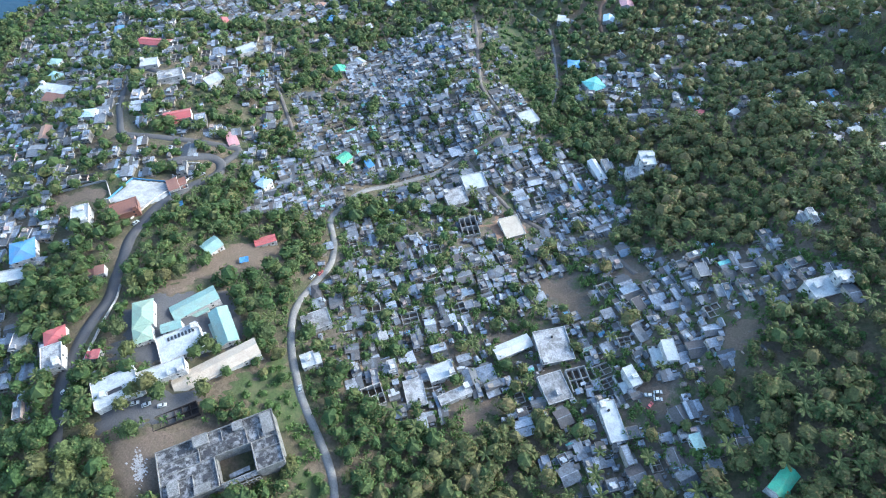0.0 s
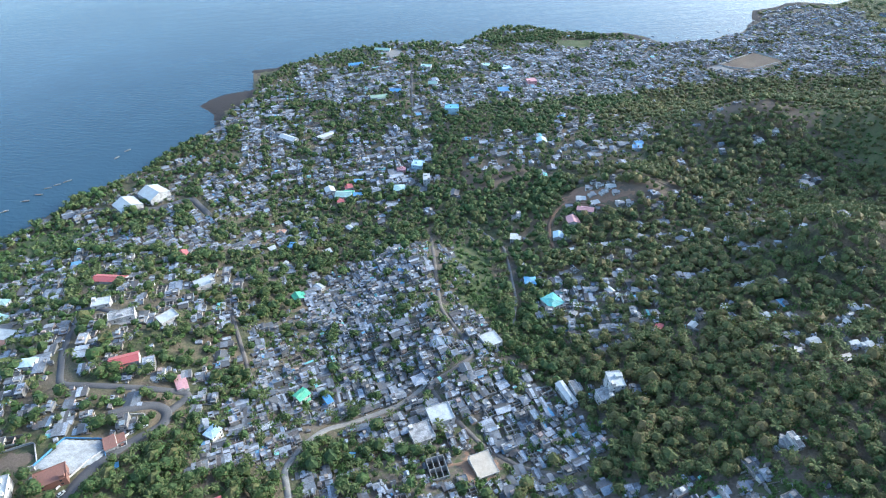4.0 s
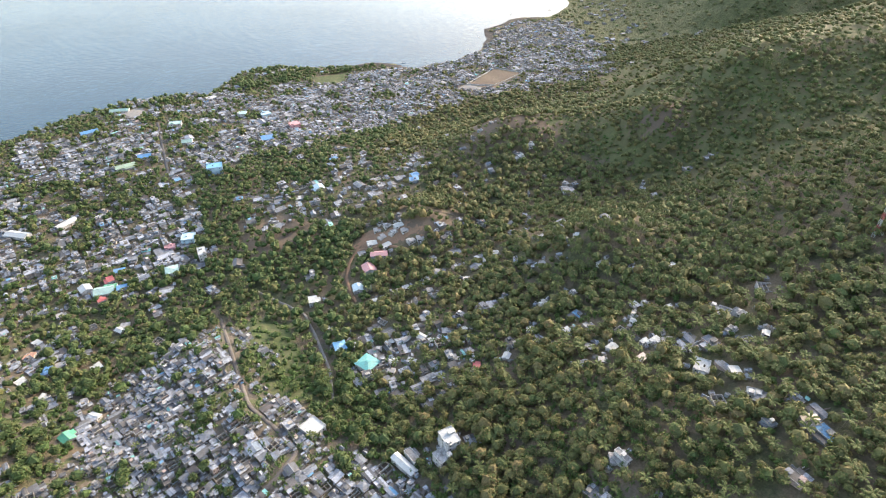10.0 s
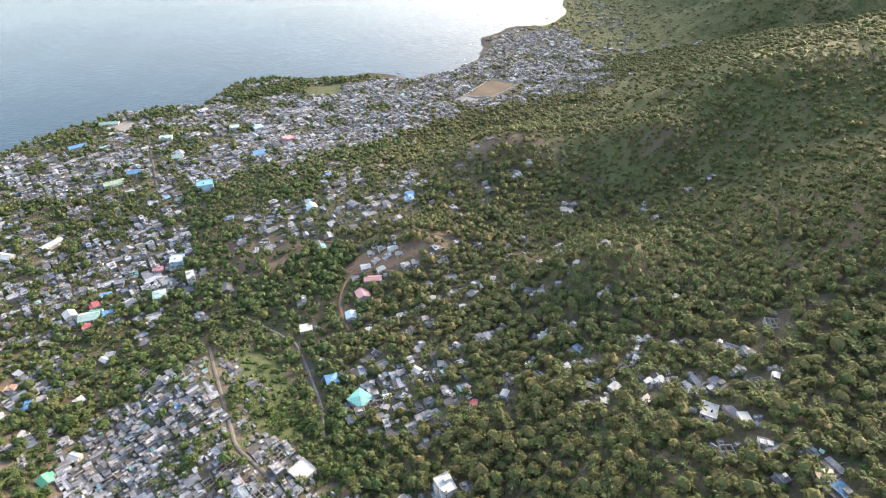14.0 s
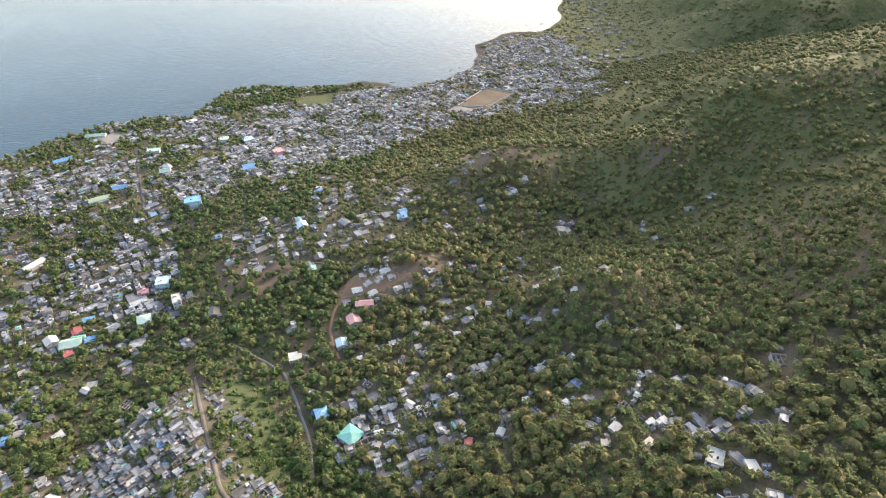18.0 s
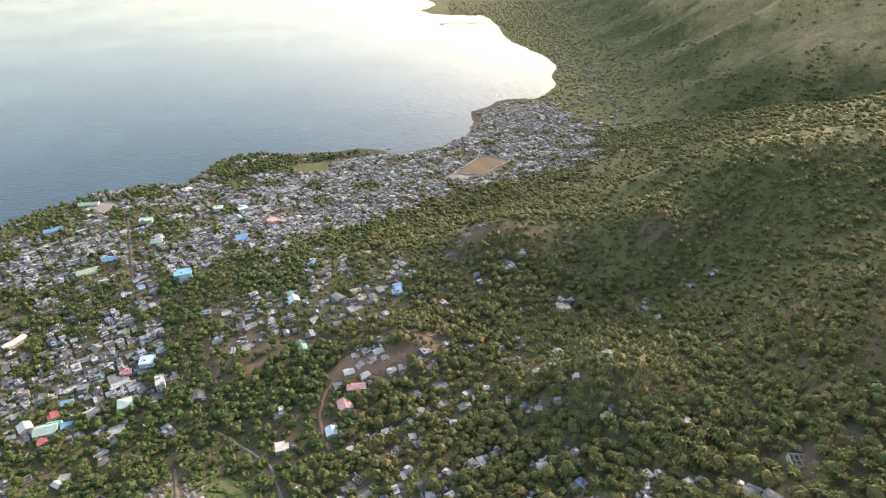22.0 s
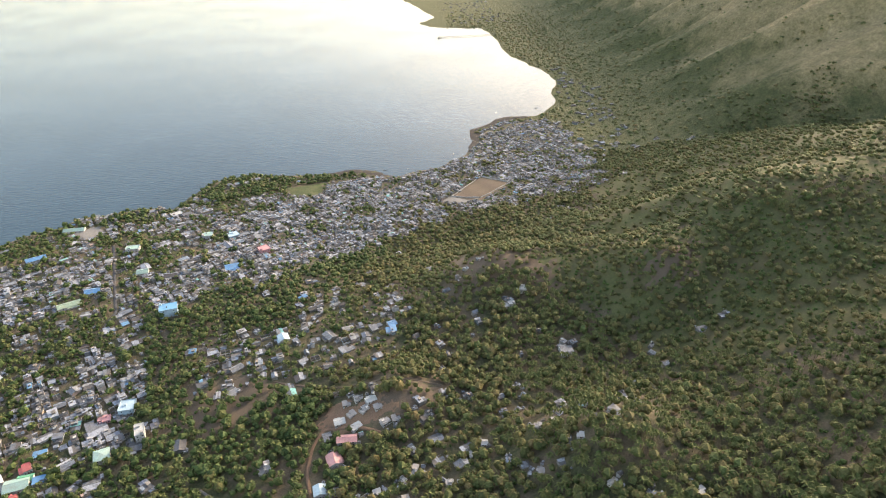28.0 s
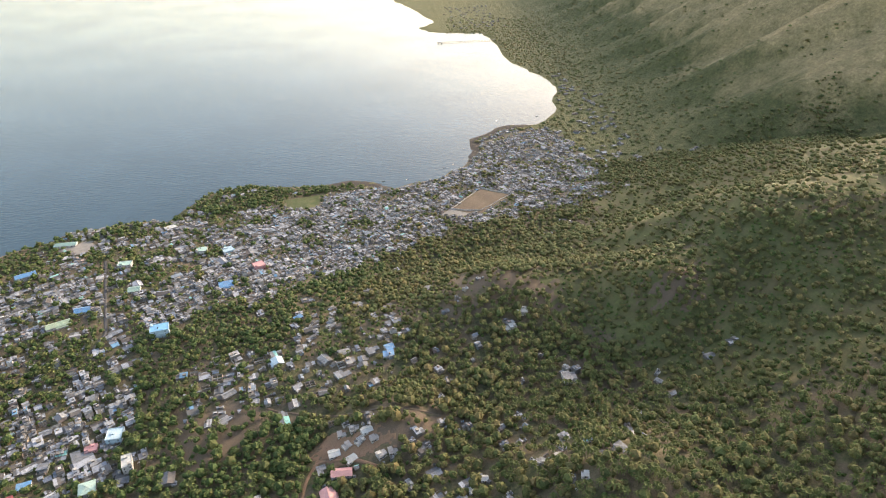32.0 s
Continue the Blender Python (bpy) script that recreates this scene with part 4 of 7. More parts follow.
patch("shore_reef", [(50, 1340), (60, 1490), (130, 1570), (215, 1596), (215, 1578), (150, 1540), (92, 1480), (80, 1380)], M["rock"], "dark brown rocky shore of the bay", 0.35, 4, True, 8.0, "rock")
patch("parking_ground", [(-544, 989), (-517, 1016), (-495, 997), (-507, 965)], M["concrete_road"], "pale open ground near the shore", 0.3, 3)

# ---- what is taken by roads, clearings and houses: cells of 1.5 m ----
CELL, X0, Y0 = 1.5, -760.0, -120.0
TAKEN = np.zeros((1320, 1120), bool)


def take(x, y, r):
    i0, i1 = int((y - r - Y0) / CELL), int((y + r - Y0) / CELL) + 1
    j0, j1 = int((x - r - X0) / CELL), int((x + r - X0) / CELL) + 1
    i0, j0 = max(i0, 0), max(j0, 0)
    if i1 <= i0 or j1 <= j0 or i0 >= TAKEN.shape[0] or j0 >= TAKEN.shape[1]:
        return
    yy, xx = np.mgrid[i0:i1, j0:j1]
    yy, xx = yy[:TAKEN.shape[0] - i0, :TAKEN.shape[1] - j0], xx[:TAKEN.shape[0] - i0, :TAKEN.shape[1] - j0]
    TAKEN[i0:i0 + yy.shape[0], j0:j0 + xx.shape[1]] |= np.hypot(xx * CELL + X0 - x, yy * CELL + Y0 - y) < r


def free(x, y, r=0.0):
    i, j = int((y - Y0) / CELL), int((x - X0) / CELL)
    k = int(r / CELL)
    if i - k < 0 or j - k < 0 or i + k >= TAKEN.shape[0] or j + k >= TAKEN.shape[1]:
        return True
    return not TAKEN[i - k:i + k + 1, j - k:j + k + 1].any()


for rows in ROADS:
    for x, y, r in rows:
        take(x, y, r)
YY, XX = np.mgrid[0:TAKEN.shape[0], 0:TAKEN.shape[1]]
for poly in PATCHES:
    TAKEN |= inside(poly, XX * CELL + X0, YY * CELL + Y0)

# ---- landmarks ----
house("school_building", -191, 82, 61, 22.9, 8.7, 5, "gable", "teal", "long pale teal metal roof school wing beside the yard")
house("school_building", -169, 78, 55, 9.2, 21.1, 5, "gable", "teal", "faded teal metal roof school wing beside mango trees")
house("school_building", -206, 64, 43, 9.5, 14.2, 5, "hip", "sage", "sage green hipped roof school wing by the road")
house("school_building", -197, 55, 51, 8.2, 8.5, 5, "hip", "sage", "pale sage hipped roof small school wing")
house("school_building", -189, 65, 48, 9.2, 4.5, 5, "gable", "teal", "small teal metal roof between school wings")
house("school_hall", -179, 60, 144, 14.2, 20.1, 5, "flat", "white", "white flat-roofed hall with dark skylights")
house("school_hall", -175, 44, 50, 21.0, 7.4, 5, "flat", "white", "white flat-roofed connecting wing")
house("school_hall", -187, 28, 145, 14.3, 19.1, 5, "flat", "white", "white flat-roofed wing with a dark roof opening")
house("school_building", -157, 59, 58, 40.4, 9.0, 5, "gable", "cream", "long cream metal roof school wing on the slope")
house("house", -235, 35, 52, 9.5, 8.6, 4.5, "hip", "red", "bright red roofed house by the road")
house("house", -211, 36, 31, 6.9, 4.5, 4, "shed", "red", "small red roofed house by the road")
house("house", -226, 26, 49, 9.0, 12.9, 6, "flat", "stained", "white stained flat roofed house by the road")
house("market_building", -274, 115, 52, 14.9, 10.2, 5, "flat", "rust", "red walled market building beside the plaza")
house("house", -266, 147, 55, 10.8, 9.1, 4, "shed", "rust", "rusty metal roofed house beside the plaza")
house("house", -226, 178, 86, 7.8, 6.9, 6, "hip", "ltblue", "pale blue hipped roof house")
house("house", -193, 138, 48, 11.4, 4.5, 4, "gable", "red", "long bright red metal roof among trees")
house("house", -213, 118, 75, 9.2, 8.7, 4, "gable", "teal", "teal metal roof among trees")
house("house", -301, 66, 50, 12.7, 13.9, 6, "hip", "blue", "bright blue roofed house")
house("house", -293, 52, 40, 12.8, 7.3, 4, "flat", "white", "white flat roofed house")
house("public_building", -439, 290, 108, 9, 28, 5, "gable", "red", "long dark red metal roof public building")
house("public_building", -362, 239, 45, 18, 9, 7, "flat", "stained", "two storey white building with dark openings")
house("house", -398, 250, 40, 13, 9, 6, "flat", "white", "white roofed house by the upper road")
house("house", -333, 253, 70, 13, 10, 6, "flat", "white", "white house with pale roof")
house("public_building", -456, 202, 16, 34, 11, 6, "flat", "white", "long white building with red ground floor")
house("house", -444, 190, 15, 17, 8, 4, "shed", "rust", "rust red roof below the long white building")
house("house", -376, 175, 31, 9.2, 7.6, 5, "hip", "ltblue", "pale blue roofed house among trees")
house("house", -319, 202, 43, 18.1, 8.7, 4, "gable", "red", "red and white long roof")
house("house", -395, 150, 36, 6.8, 12.9, 4, "gable", "orange", "orange long roof among trees")
house("house", -352, 310, 57, 15, 11, 7, "flat", "white", "large white two storey house")
house("house", -417, 351, 57, 9.3, 9.8, 5, "gable", "red", "red roof among trees")
house("house", -527, 245, 20, 10, 8, 5, "hip", "aqua", "aqua roofed house in the town")
house("house", -494, 223, 5, 11, 9, 5, "hip", "aqua", "aqua roofed house in the town")
house("house", -273, 203, 53, 6.6, 12.5, 4, "shed", "pink", "pink metal roof in the town")
house("house", -289, 98, 45, 9.1, 13.9, 7, "flat", "white", "white box-like house in the town")
house("house", -250, 73, 44, 9.1, 5.7, 4, "shed", "rust", "dark red roof by the road")
house("house", -250, 26, 34, 10.3, 9.5, 5, "flat", "grey", "grey concrete house in the town")
house("tower_block", -15, 308, 29, 9.0, 12.0, 12, "flat", "white", "white four storey block with open balconies")
house("tower_block", -19, 299, 36, 9.0, 9.0, 6.5, "flat", "stained", "pale lower wing of the white block")
house("house", -75, 228, 44, 12.5, 15.5, 6, "flat", "cream", "cream flat roofed house on bare earth")
house("villa", 86, 219, 43, 14.9, 9.9, 5, "flat", "white", "white flat roofed villa at the forest edge")
house("villa", 92, 225, 33, 7.5, 6.2, 6, "flat", "white", "white villa block at the forest edge")
house("house", 19, 146, 48, 9.0, 10.1, 7, "flat", "white", "bright white flat roofed house")
house("house", 19, 123, 38, 7.6, 19.0, 5, "flat", "white", "long white flat roofed house")
house("house", -20, 152, 38, 16.9, 18.5, 5, "flat", "stained", "large stained grey concrete roof")
house("house", -11, 129, 45, 12.1, 14.6, 5, "flat", "grey", "grey concrete roof house")
house("unfinished_house", -2, 139, 41, 10.3, 11.8, 4, "open", "grey", "roofless grey walls with lattice of rooms")
house("house", 30, 165, 32, 11.2, 11.0, 7, "flat", "white", "white house with stepped roof")
house("house", -39, 143, 51, 19.7, 6.8, 5, "gable", "white", "white metal roof long house")
house("house", -65, 112, 48, 12.8, 7.9, 6, "flat", "white", "white flat roof house")
house("house", -53, 104, 51, 16.4, 4.5, 5, "flat", "stained", "pale stained flat roof")
house("house", -71, 96, 41, 9.3, 13.8, 4, "flat", "stained", "stained concrete roof by trees")
house("unfinished_house", -87, 84, 48, 10.0, 10.8, 5, "open", "white", "white frame walls without a roof")
house("house", -89, 101, 44, 8.4, 6.9, 5, "flat", "stained", "stained grey roof among trees")
house("house", -123, 85, 49, 9.3, 7.4, 5, "flat", "white", "white roof house by the curving road")
house("house", -135, 106, 51, 13.8, 10.5, 5, "flat", "grey", "grey concrete roof by the curving road")
house("hall", 87, 121, 69, 12.8, 6.0, 5, "gable", "green", "bright green metal roof hall in the forest")
house("house", 54, 126, 40, 4.5, 6.3, 4, "hip", "aqua", "pale aqua roof house")
house("house", -119, 237, 46, 13.5, 13.4, 6, "flat", "stained", "pale stained flat roof house")
house("house", -114, 255, 43, 15.0, 13.5, 6, "flat", "white", "white flat roof house")
house("unfinished_house", -98, 214, 40, 10.6, 14.4, 6, "open", "grey", "grey open frame house")
house("house", -43, 300, 45, 5.4, 18.4, 5, "gable", "white", "white metal roof house")
house("house", -37, 306, 38, 7.8, 11.3, 5, "flat", "grey", "grey concrete roof house")
house("hall", -77, 399, 54, 13.3, 14.0, 5, "hip", "turquoise", "large turquoise hipped roof hall")
house("house", -102, 423, 23, 9.1, 9.6, 5, "hip", "skyblue", "bright sky blue hipped roof house")
house("house", -204, 233, 74, 8.4, 7.5, 6, "gable", "green", "bright green metal roof house")
house("house", -188, 238, 58, 6.4, 7.7, 6, "shed", "blue", "bright blue metal roof house")
house("house", -106, 331, 50, 12.3, 12.8, 6, "flat", "white", "white flat roof house")
house("house", 76, 268, 35, 5.1, 9.4, 6, "flat", "grey", "grey concrete roof in the forest")
house("warehouse", -559, 454, 75, 25.2, 26.5, 8, "gable", "white", "large white metal roof warehouse by the shore")
house("warehouse", -572, 426, 70, 24.3, 25.5, 5, "gable", "white", "low white metal roof shed by the shore")
house("house", -357, 552, 38, 9.2, 9.7, 4, "shed", "red", "red metal roof house")
house("house", -354, 535, 21, 18.0, 13.0, 4, "gable", "aqua", "aqua metal roof house")
house("house", -375, 539, 43, 10.7, 11.2, 4, "gable", "white", "white metal roof house")
house("house", -350, 521, 43, 7.9, 8.3, 4, "shed", "red", "red metal roof house")
house("tower_block", -313, 766, 20, 19.0, 14.0, 10, "flat", "skyblue", "four storey building with a bright sky blue roof")
house("house", -243, 922, 35, 14, 13, 7, "flat", "pink", "pink two storey house")
house("tower_block", -269, 580, 25, 7.6, 14.4, 10, "flat", "white", "narrow white three storey house")
house("house", -297, 617, 11, 13.2, 13.9, 6, "flat", "ltblue", "pale blue flat roof house")
house("house", -294, 559, 25, 12.2, 12.8, 6, "hip", "aqua", "aqua roof house in the town")
house("warehouse", -455, 659, 63, 23.6, 9.7, 4, "gable", "white", "long narrow white roof")
house("warehouse", -498, 636, 169, 26.7, 10.7, 4, "gable", "white", "long white roof shed")
house("house", -54, 694, 10, 10.8, 11.3, 4, "shed", "blue", "bright blue metal roof house")
house("house", -82, 549, 6, 16.0, 8.0, 5, "gable", "pink", "long faded red metal roof on the bare hillside")
house("house", -90, 530, 21, 11.2, 11.8, 4, "gable", "pink", "pale red roof by the track")
house("house", -135, 489, 16, 10.5, 9.7, 5, "flat", "white", "white flat roof house by the track")
house("house", -147, 530, 21, 9.5, 9.7, 5, "flat", "grey", "grey concrete roof among trees")
house("house", -97, 501, 15, 9.0, 9.5, 4, "gable", "ltblue", "pale metal roof by the track")
house("villa", 135, 324, 153, 8.5, 10.4, 2.5, "flat", "white", "white flat roof villa on the forest crest")
house("villa", 149, 313, 179, 5.5, 8.6, 2.4, "shed", "white", "white sloping roof villa on the forest crest")
house("villa", 151, 294, 162, 7.3, 5.1, 2.6, "flat", "white", "bright white box villa on the forest crest")
house("villa", 166, 269, 176, 7.8, 6.7, 3, "flat", "cream", "pale flat roof villa on the forest crest")
house("unfinished_house", 198, 389, 172, 9.2, 9.7, 3, "open", "grey", "roofless grey walls in the forest")
house("unfinished_house", 133, 294, 3, 6.9, 7.3, 3, "open", "grey", "roofless grey walls in the forest")
house("house", 165, 374, 150, 14.0, 8.0, 2.2, "flat", "stained", "long grey concrete slab in the forest")
house("house", 175, 367, 125, 12.0, 6.5, 2.2, "flat", "grey", "grey concrete wing beside a long slab in the forest")
house("house", 67, 711, 18, 12.1, 11.2, 4, "flat", "white", "white roof on the far slope")
house("house", 82, 729, 3, 10.0, 10.1, 4, "flat", "white", "white roof on the far slope")
house("house", 75, 270, 175, 8.7, 7.5, 4, "shed", "grey", "grey metal roof in the forest")
house("house", 114, 636, 9, 12.3, 12.5, 4, "flat", "grey", "grey roof on the far slope")
house("house", -343, 416, 22, 8.9, 9.3, 4, "shed", "blue", "bright blue metal roof house")
house("house", -167, 699, 27, 10.7, 11.2, 4, "gable", "ltblue", "pale blue metal roof in the valley")

house("house", -87, 588, 15, 7, 6, 2.8, "shed", "grey", "small grey house under a sloping metal roof on bare earth")
house("house", -76, 590, 22, 8, 7, 2.8, "flat", "stained", "small house with a stained flat roof on bare earth")
house("house", -65, 584, 29, 9, 6, 2.8, "gable", "white", "small house under a pale gabled metal roof")
house("house", -81, 575, 36, 7, 7, 2.8, "shed", "grey", "small grey house under a sloping metal roof on bare earth")
house("house", -70, 576, 43, 8, 6, 2.8, "flat", "stained", "small house with a stained flat roof on bare earth")
house("house", -91, 570, 20, 9, 7, 2.8, "gable", "white", "small house under a pale gabled metal roof")
house("house", -58, 576, 27, 7, 6, 2.8, "shed", "grey", "small grey house under a sloping metal roof on bare earth")
house("house", -51, 561, 34, 8, 7, 2.8, "flat", "stained", "small house with a stained flat roof on bare earth")
house("house", -76, 561, 41, 9, 6, 2.8, "gable", "white", "small house under a pale gabled metal roof")
house("house", -42, 563, 18, 7, 7, 2.8, "shed", "grey", "small grey house under a sloping metal roof on bare earth")
house("house", 105, 454, 35, 5.8, 4.5, 2.6, "gable", "white", "small house under a pale gabled metal roof among trees")
house("house", 81, 433, 40, 5.9, 5.0, 2.4, "flat", "grey", "grey concrete house with a flat roof among trees")
house("house", 119, 403, 30, 4.9, 5.9, 2.4, "shed", "white", "small house under a pale sloping metal roof among trees")
house("house", 126, 402, 10, 6.0, 4.1, 2.6, "flat", "grey", "grey concrete house with a flat roof among trees")
house("house", 138, 391, 26, 5.4, 3.8, 2.2, "flat", "stained", "small house with a stained flat concrete roof among trees")
house("house", 114, 390, 35, 4.3, 5.5, 2.4, "flat", "stained", "small house with a stained flat concrete roof among trees")
house("house", 163, 353, 36, 6.3, 5.6, 2.6, "flat", "grey", "grey concrete house with a flat roof among trees")
house("unfinished_house", 168, 341, 10, 6.3, 5.0, 2.2, "open", "grey", "roofless grey block walls among trees")
house("house", 178, 342, -28, 4.3, 4.8, 2.4, "shed", "white", "small house under a pale sloping metal roof among trees")
house("unfinished_house", 102, 377, 40, 6.7, 4.7, 2.4, "open", "grey", "roofless grey block walls among trees")
house("house", 113, 358, 28, 5.9, 5.0, 2.4, "shed", "white", "small house under a pale sloping metal roof among trees")
house("house", 126, 356, -5, 7.1, 5.2, 2.2, "shed", "grey", "small house under a worn grey metal roof among trees")
house("house", 119, 357, 29, 6.9, 5.0, 2.6, "shed", "white", "small house under a pale sloping metal roof among trees")
house("house", 93, 361, 41, 6.6, 5.0, 2.4, "gable", "white", "small house under a pale gabled metal roof among trees")
house("house", 80, 367, -32, 5.6, 5.1, 2.4, "shed", "grey", "small house under a worn grey metal roof among trees")
house("house", 73, 351, 4, 6.6, 4.6, 2.2, "shed", "grey", "small house under a worn grey metal roof among trees")
house("house", 85, 350, -3, 5.5, 4.6, 2.2, "shed", "grey", "small house under a worn grey metal roof among trees")
house("house", 107, 343, 37, 6.0, 3.9, 2.6, "shed", "grey", "small house under a worn grey metal roof among trees")
house("house", 155, 440, 30, 6.8, 5.9, 2.6, "shed", "white", "small house under a pale sloping metal roof among trees")
house("house", 113, 383, -36, 5.1, 3.9, 2.6, "gable", "white", "small house under a pale gabled metal roof among trees")
house("house", -26, 515, -15, 7.1, 4.4, 2.4, "shed", "grey", "small house under a worn grey metal roof among trees")
house("house", -34, 503, 48, 4.3, 5.6, 2.4, "flat", "stained", "small house with a stained flat concrete roof among trees")
house("house", -79, 481, -23, 6.8, 4.5, 2.4, "shed", "white", "small house under a pale sloping metal roof among trees")
house("unfinished_house", -61, 491, 42, 6.7, 5.2, 2.2, "open", "grey", "roofless grey block walls among trees")
house("house", -53, 495, 15, 6.0, 5.3, 2.4, "shed", "white", "small house under a pale sloping metal roof among trees")
house("unfinished_house", -44, 471, -7, 5.7, 5.0, 2.2, "open", "grey", "roofless grey block walls among trees")
house("unfinished_house", -26, 476, 34, 5.1, 4.5, 2.6, "open", "grey", "roofless grey block walls among trees")
house("house", -5, 443, -33, 6.0, 4.5, 2.4, "flat", "stained", "small house with a stained flat concrete roof among trees")
house("house", -3, 421, 37, 6.3, 5.3, 2.2, "shed", "white", "small house under a pale sloping metal roof among trees")
house("house", 1, 393, 46, 4.3, 4.5, 2.6, "shed", "grey", "small house under a worn grey metal roof among trees")
house("house", -10, 389, -2, 6.0, 4.5, 2.4, "flat", "grey", "grey concrete house with a flat roof among trees")
house("house", -17, 424, 0, 6.5, 5.5, 2.4, "flat", "stained", "small house with a stained flat concrete roof among trees")
house("house", 19, 518, 8, 4.5, 5.5, 2.6, "shed", "white", "small house under a pale sloping metal roof among trees")
house("house", 1, 494, -1, 5.7, 5.1, 2.4, "flat", "stained", "small house with a stained flat concrete roof among trees")
house("house", 29, 528, 1, 4.8, 4.7, 2.6, "gable", "white", "small house under a pale gabled metal roof among trees")
house("house", 64, 481, -27, 6.0, 5.8, 2.6, "shed", "grey", "small house under a worn grey metal roof among trees")
house("house", 59, 429, 16, 6.6, 5.8, 2.2, "gable", "white", "small house under a pale gabled metal roof among trees")
house("house", 70, 391, 43, 4.9, 5.0, 2.4, "shed", "white", "small house under a pale sloping metal roof among trees")
house("house", 26, 378, -25, 4.3, 5.8, 2.4, "gable", "white", "small house under a pale gabled metal roof among trees")
house("house", 5, 376, -5, 5.2, 5.5, 2.2, "shed", "red", "small house under a red metal roof among trees")
house("house", -61, 423, 35, 4.6, 4.4, 2.4, "shed", "white", "small house under a pale sloping metal roof among trees")
house("house", -71, 416, 4, 6.0, 4.4, 2.6, "flat", "grey", "grey concrete house with a flat roof among trees")
house("unfinished_house", -54, 410, -36, 6.9, 4.1, 2.2, "open", "grey", "roofless grey block walls among trees")
house("house", -48, 422, 39, 7.1, 4.7, 2.6, "flat", "grey", "grey concrete house with a flat roof among trees")
house("house", -36, 421, -36, 6.4, 5.5, 2.6, "gable", "white", "small house under a pale gabled metal roof among trees")
house("house", -28, 416, 29, 5.2, 4.3, 2.2, "shed", "white", "small house under a pale sloping metal roof among trees")
house("house", -43, 396, -25, 6.6, 3.9, 2.6, "shed", "white", "small house under a pale sloping metal roof among trees")
house("house", -57, 399, 15, 5.9, 3.8, 2.6, "gable", "white", "small house under a pale gabled metal roof among trees")
house("house", -58, 389, -19, 5.7, 4.3, 2.2, "shed", "grey", "small house under a worn grey metal roof among trees")
house("unfinished_house", -70, 450, -34, 7.0, 5.0, 2.4, "open", "grey", "roofless grey block walls among trees")
house("house", -80, 433, -8, 7.1, 5.0, 2.2, "flat", "stained", "small house with a stained flat concrete roof among trees")
house("house", 45, 402, -12, 4.8, 4.9, 2.2, "shed", "white", "small house under a pale sloping metal roof among trees")
house("house", 70, 529, -10, 6.6, 5.7, 2.2, "flat", "stained", "small house with a stained flat concrete roof among trees")
house("house", 83, 528, 22, 6.0, 5.6, 2.2, "shed", "grey", "small house under a worn grey metal roof among trees")
house("house", 93, 496, -9, 5.0, 4.9, 2.4, "shed", "white", "small house under a pale sloping metal roof among trees")
house("house", -31, 485, 20, 5.1, 5.5, 2.2, "shed", "grey", "small house under a worn grey metal roof among trees")
house("house", -19, 507, -35, 4.5, 3.9, 2.2, "flat", "stained", "small house with a stained flat concrete roof among trees")
house("house", -337, 425, 25, 7.6, 6.0, 2.4, "shed", "grey", "small house under a worn grey metal roof among trees")
house("house", -372, 439, 4, 8.6, 7.4, 2.4, "shed", "orange", "small house under an orange metal roof")
house("house", -326, 384, -7, 6.5, 6.0, 2.2, "shed", "white", "small house under a pale sloping metal roof among trees")
house("house", -308, 385, 31, 5.7, 7.1, 2.2, "flat", "stained", "small house with a stained flat concrete roof among trees")
house("house", -326, 370, -35, 7.1, 6.8, 2.6, "flat", "stained", "small house with a stained flat concrete roof among trees")
house("unfinished_house", -340, 480, 41, 8.8, 6.9, 2.4, "open", "grey", "roofless grey block walls among trees")
house("house", -309, 480, 7, 8.1, 7.2, 2.4, "shed", "grey", "small house under a worn grey metal roof among trees")
house("unfinished_house", -308, 455, 48, 7.3, 5.1, 2.2, "open", "grey", "roofless grey block walls among trees")
house("house", -306, 423, 48, 8.0, 7.4, 2.2, "shed", "white", "small house under a pale sloping metal roof among trees")
house("unfinished_house", -267, 454, -24, 9.2, 7.7, 2.4, "open", "grey", "roofless grey block walls among trees")
house("house", -377, 458, -25, 7.5, 5.5, 2.6, "shed", "white", "small house under a pale sloping metal roof among trees")
house("unfinished_house", -411, 505, 45, 6.1, 6.0, 2.6, "open", "grey", "roofless grey block walls among trees")
house("house", -378, 499, 35, 8.5, 6.5, 2.2, "shed", "grey", "small house under a worn grey metal roof among trees")
house("house", -281, 338, -35, 9.2, 8.0, 2.6, "gable", "green", "house under a bright green metal roof")
house("unfinished_house", -241, 413, -18, 8.9, 6.0, 2.2, "open", "grey", "roofless grey block walls among trees")
house("house", -260, 430, -26, 8.3, 7.5, 2.4, "shed", "grey", "small house under a worn grey metal roof among trees")
house("house", -356, 403, -29, 5.8, 7.3, 2.6, "shed", "white", "small house under a pale sloping metal roof among trees")
house("house", -310, 473, -27, 7.9, 5.4, 2.6, "gable", "white", "small house under a pale gabled metal roof among trees")
house("house", -292, 377, 30, 7.0, 6.7, 2.2, "shed", "grey", "small house under a worn grey metal roof among trees")
house("house", -274, 360, -17, 8.2, 6.4, 2.6, "gable", "white", "small house under a pale gabled metal roof among trees")
house("unfinished_house", -360, 509, -8, 7.1, 6.2, 2.4, "open", "grey", "roofless grey block walls among trees")
house("house", -354, 569, 24, 10.8, 7.5, 2.8, "shed", "blue", "house under a faded blue metal roof")
house("house", -351, 542, 15, 11.6, 7.0, 2.8, "gable", "green", "house under a bright green metal roof")
house("house", -338, 540, 26, 10.4, 8.2, 2.8, "shed", "blue", "house under a blue metal roof beside a green one")
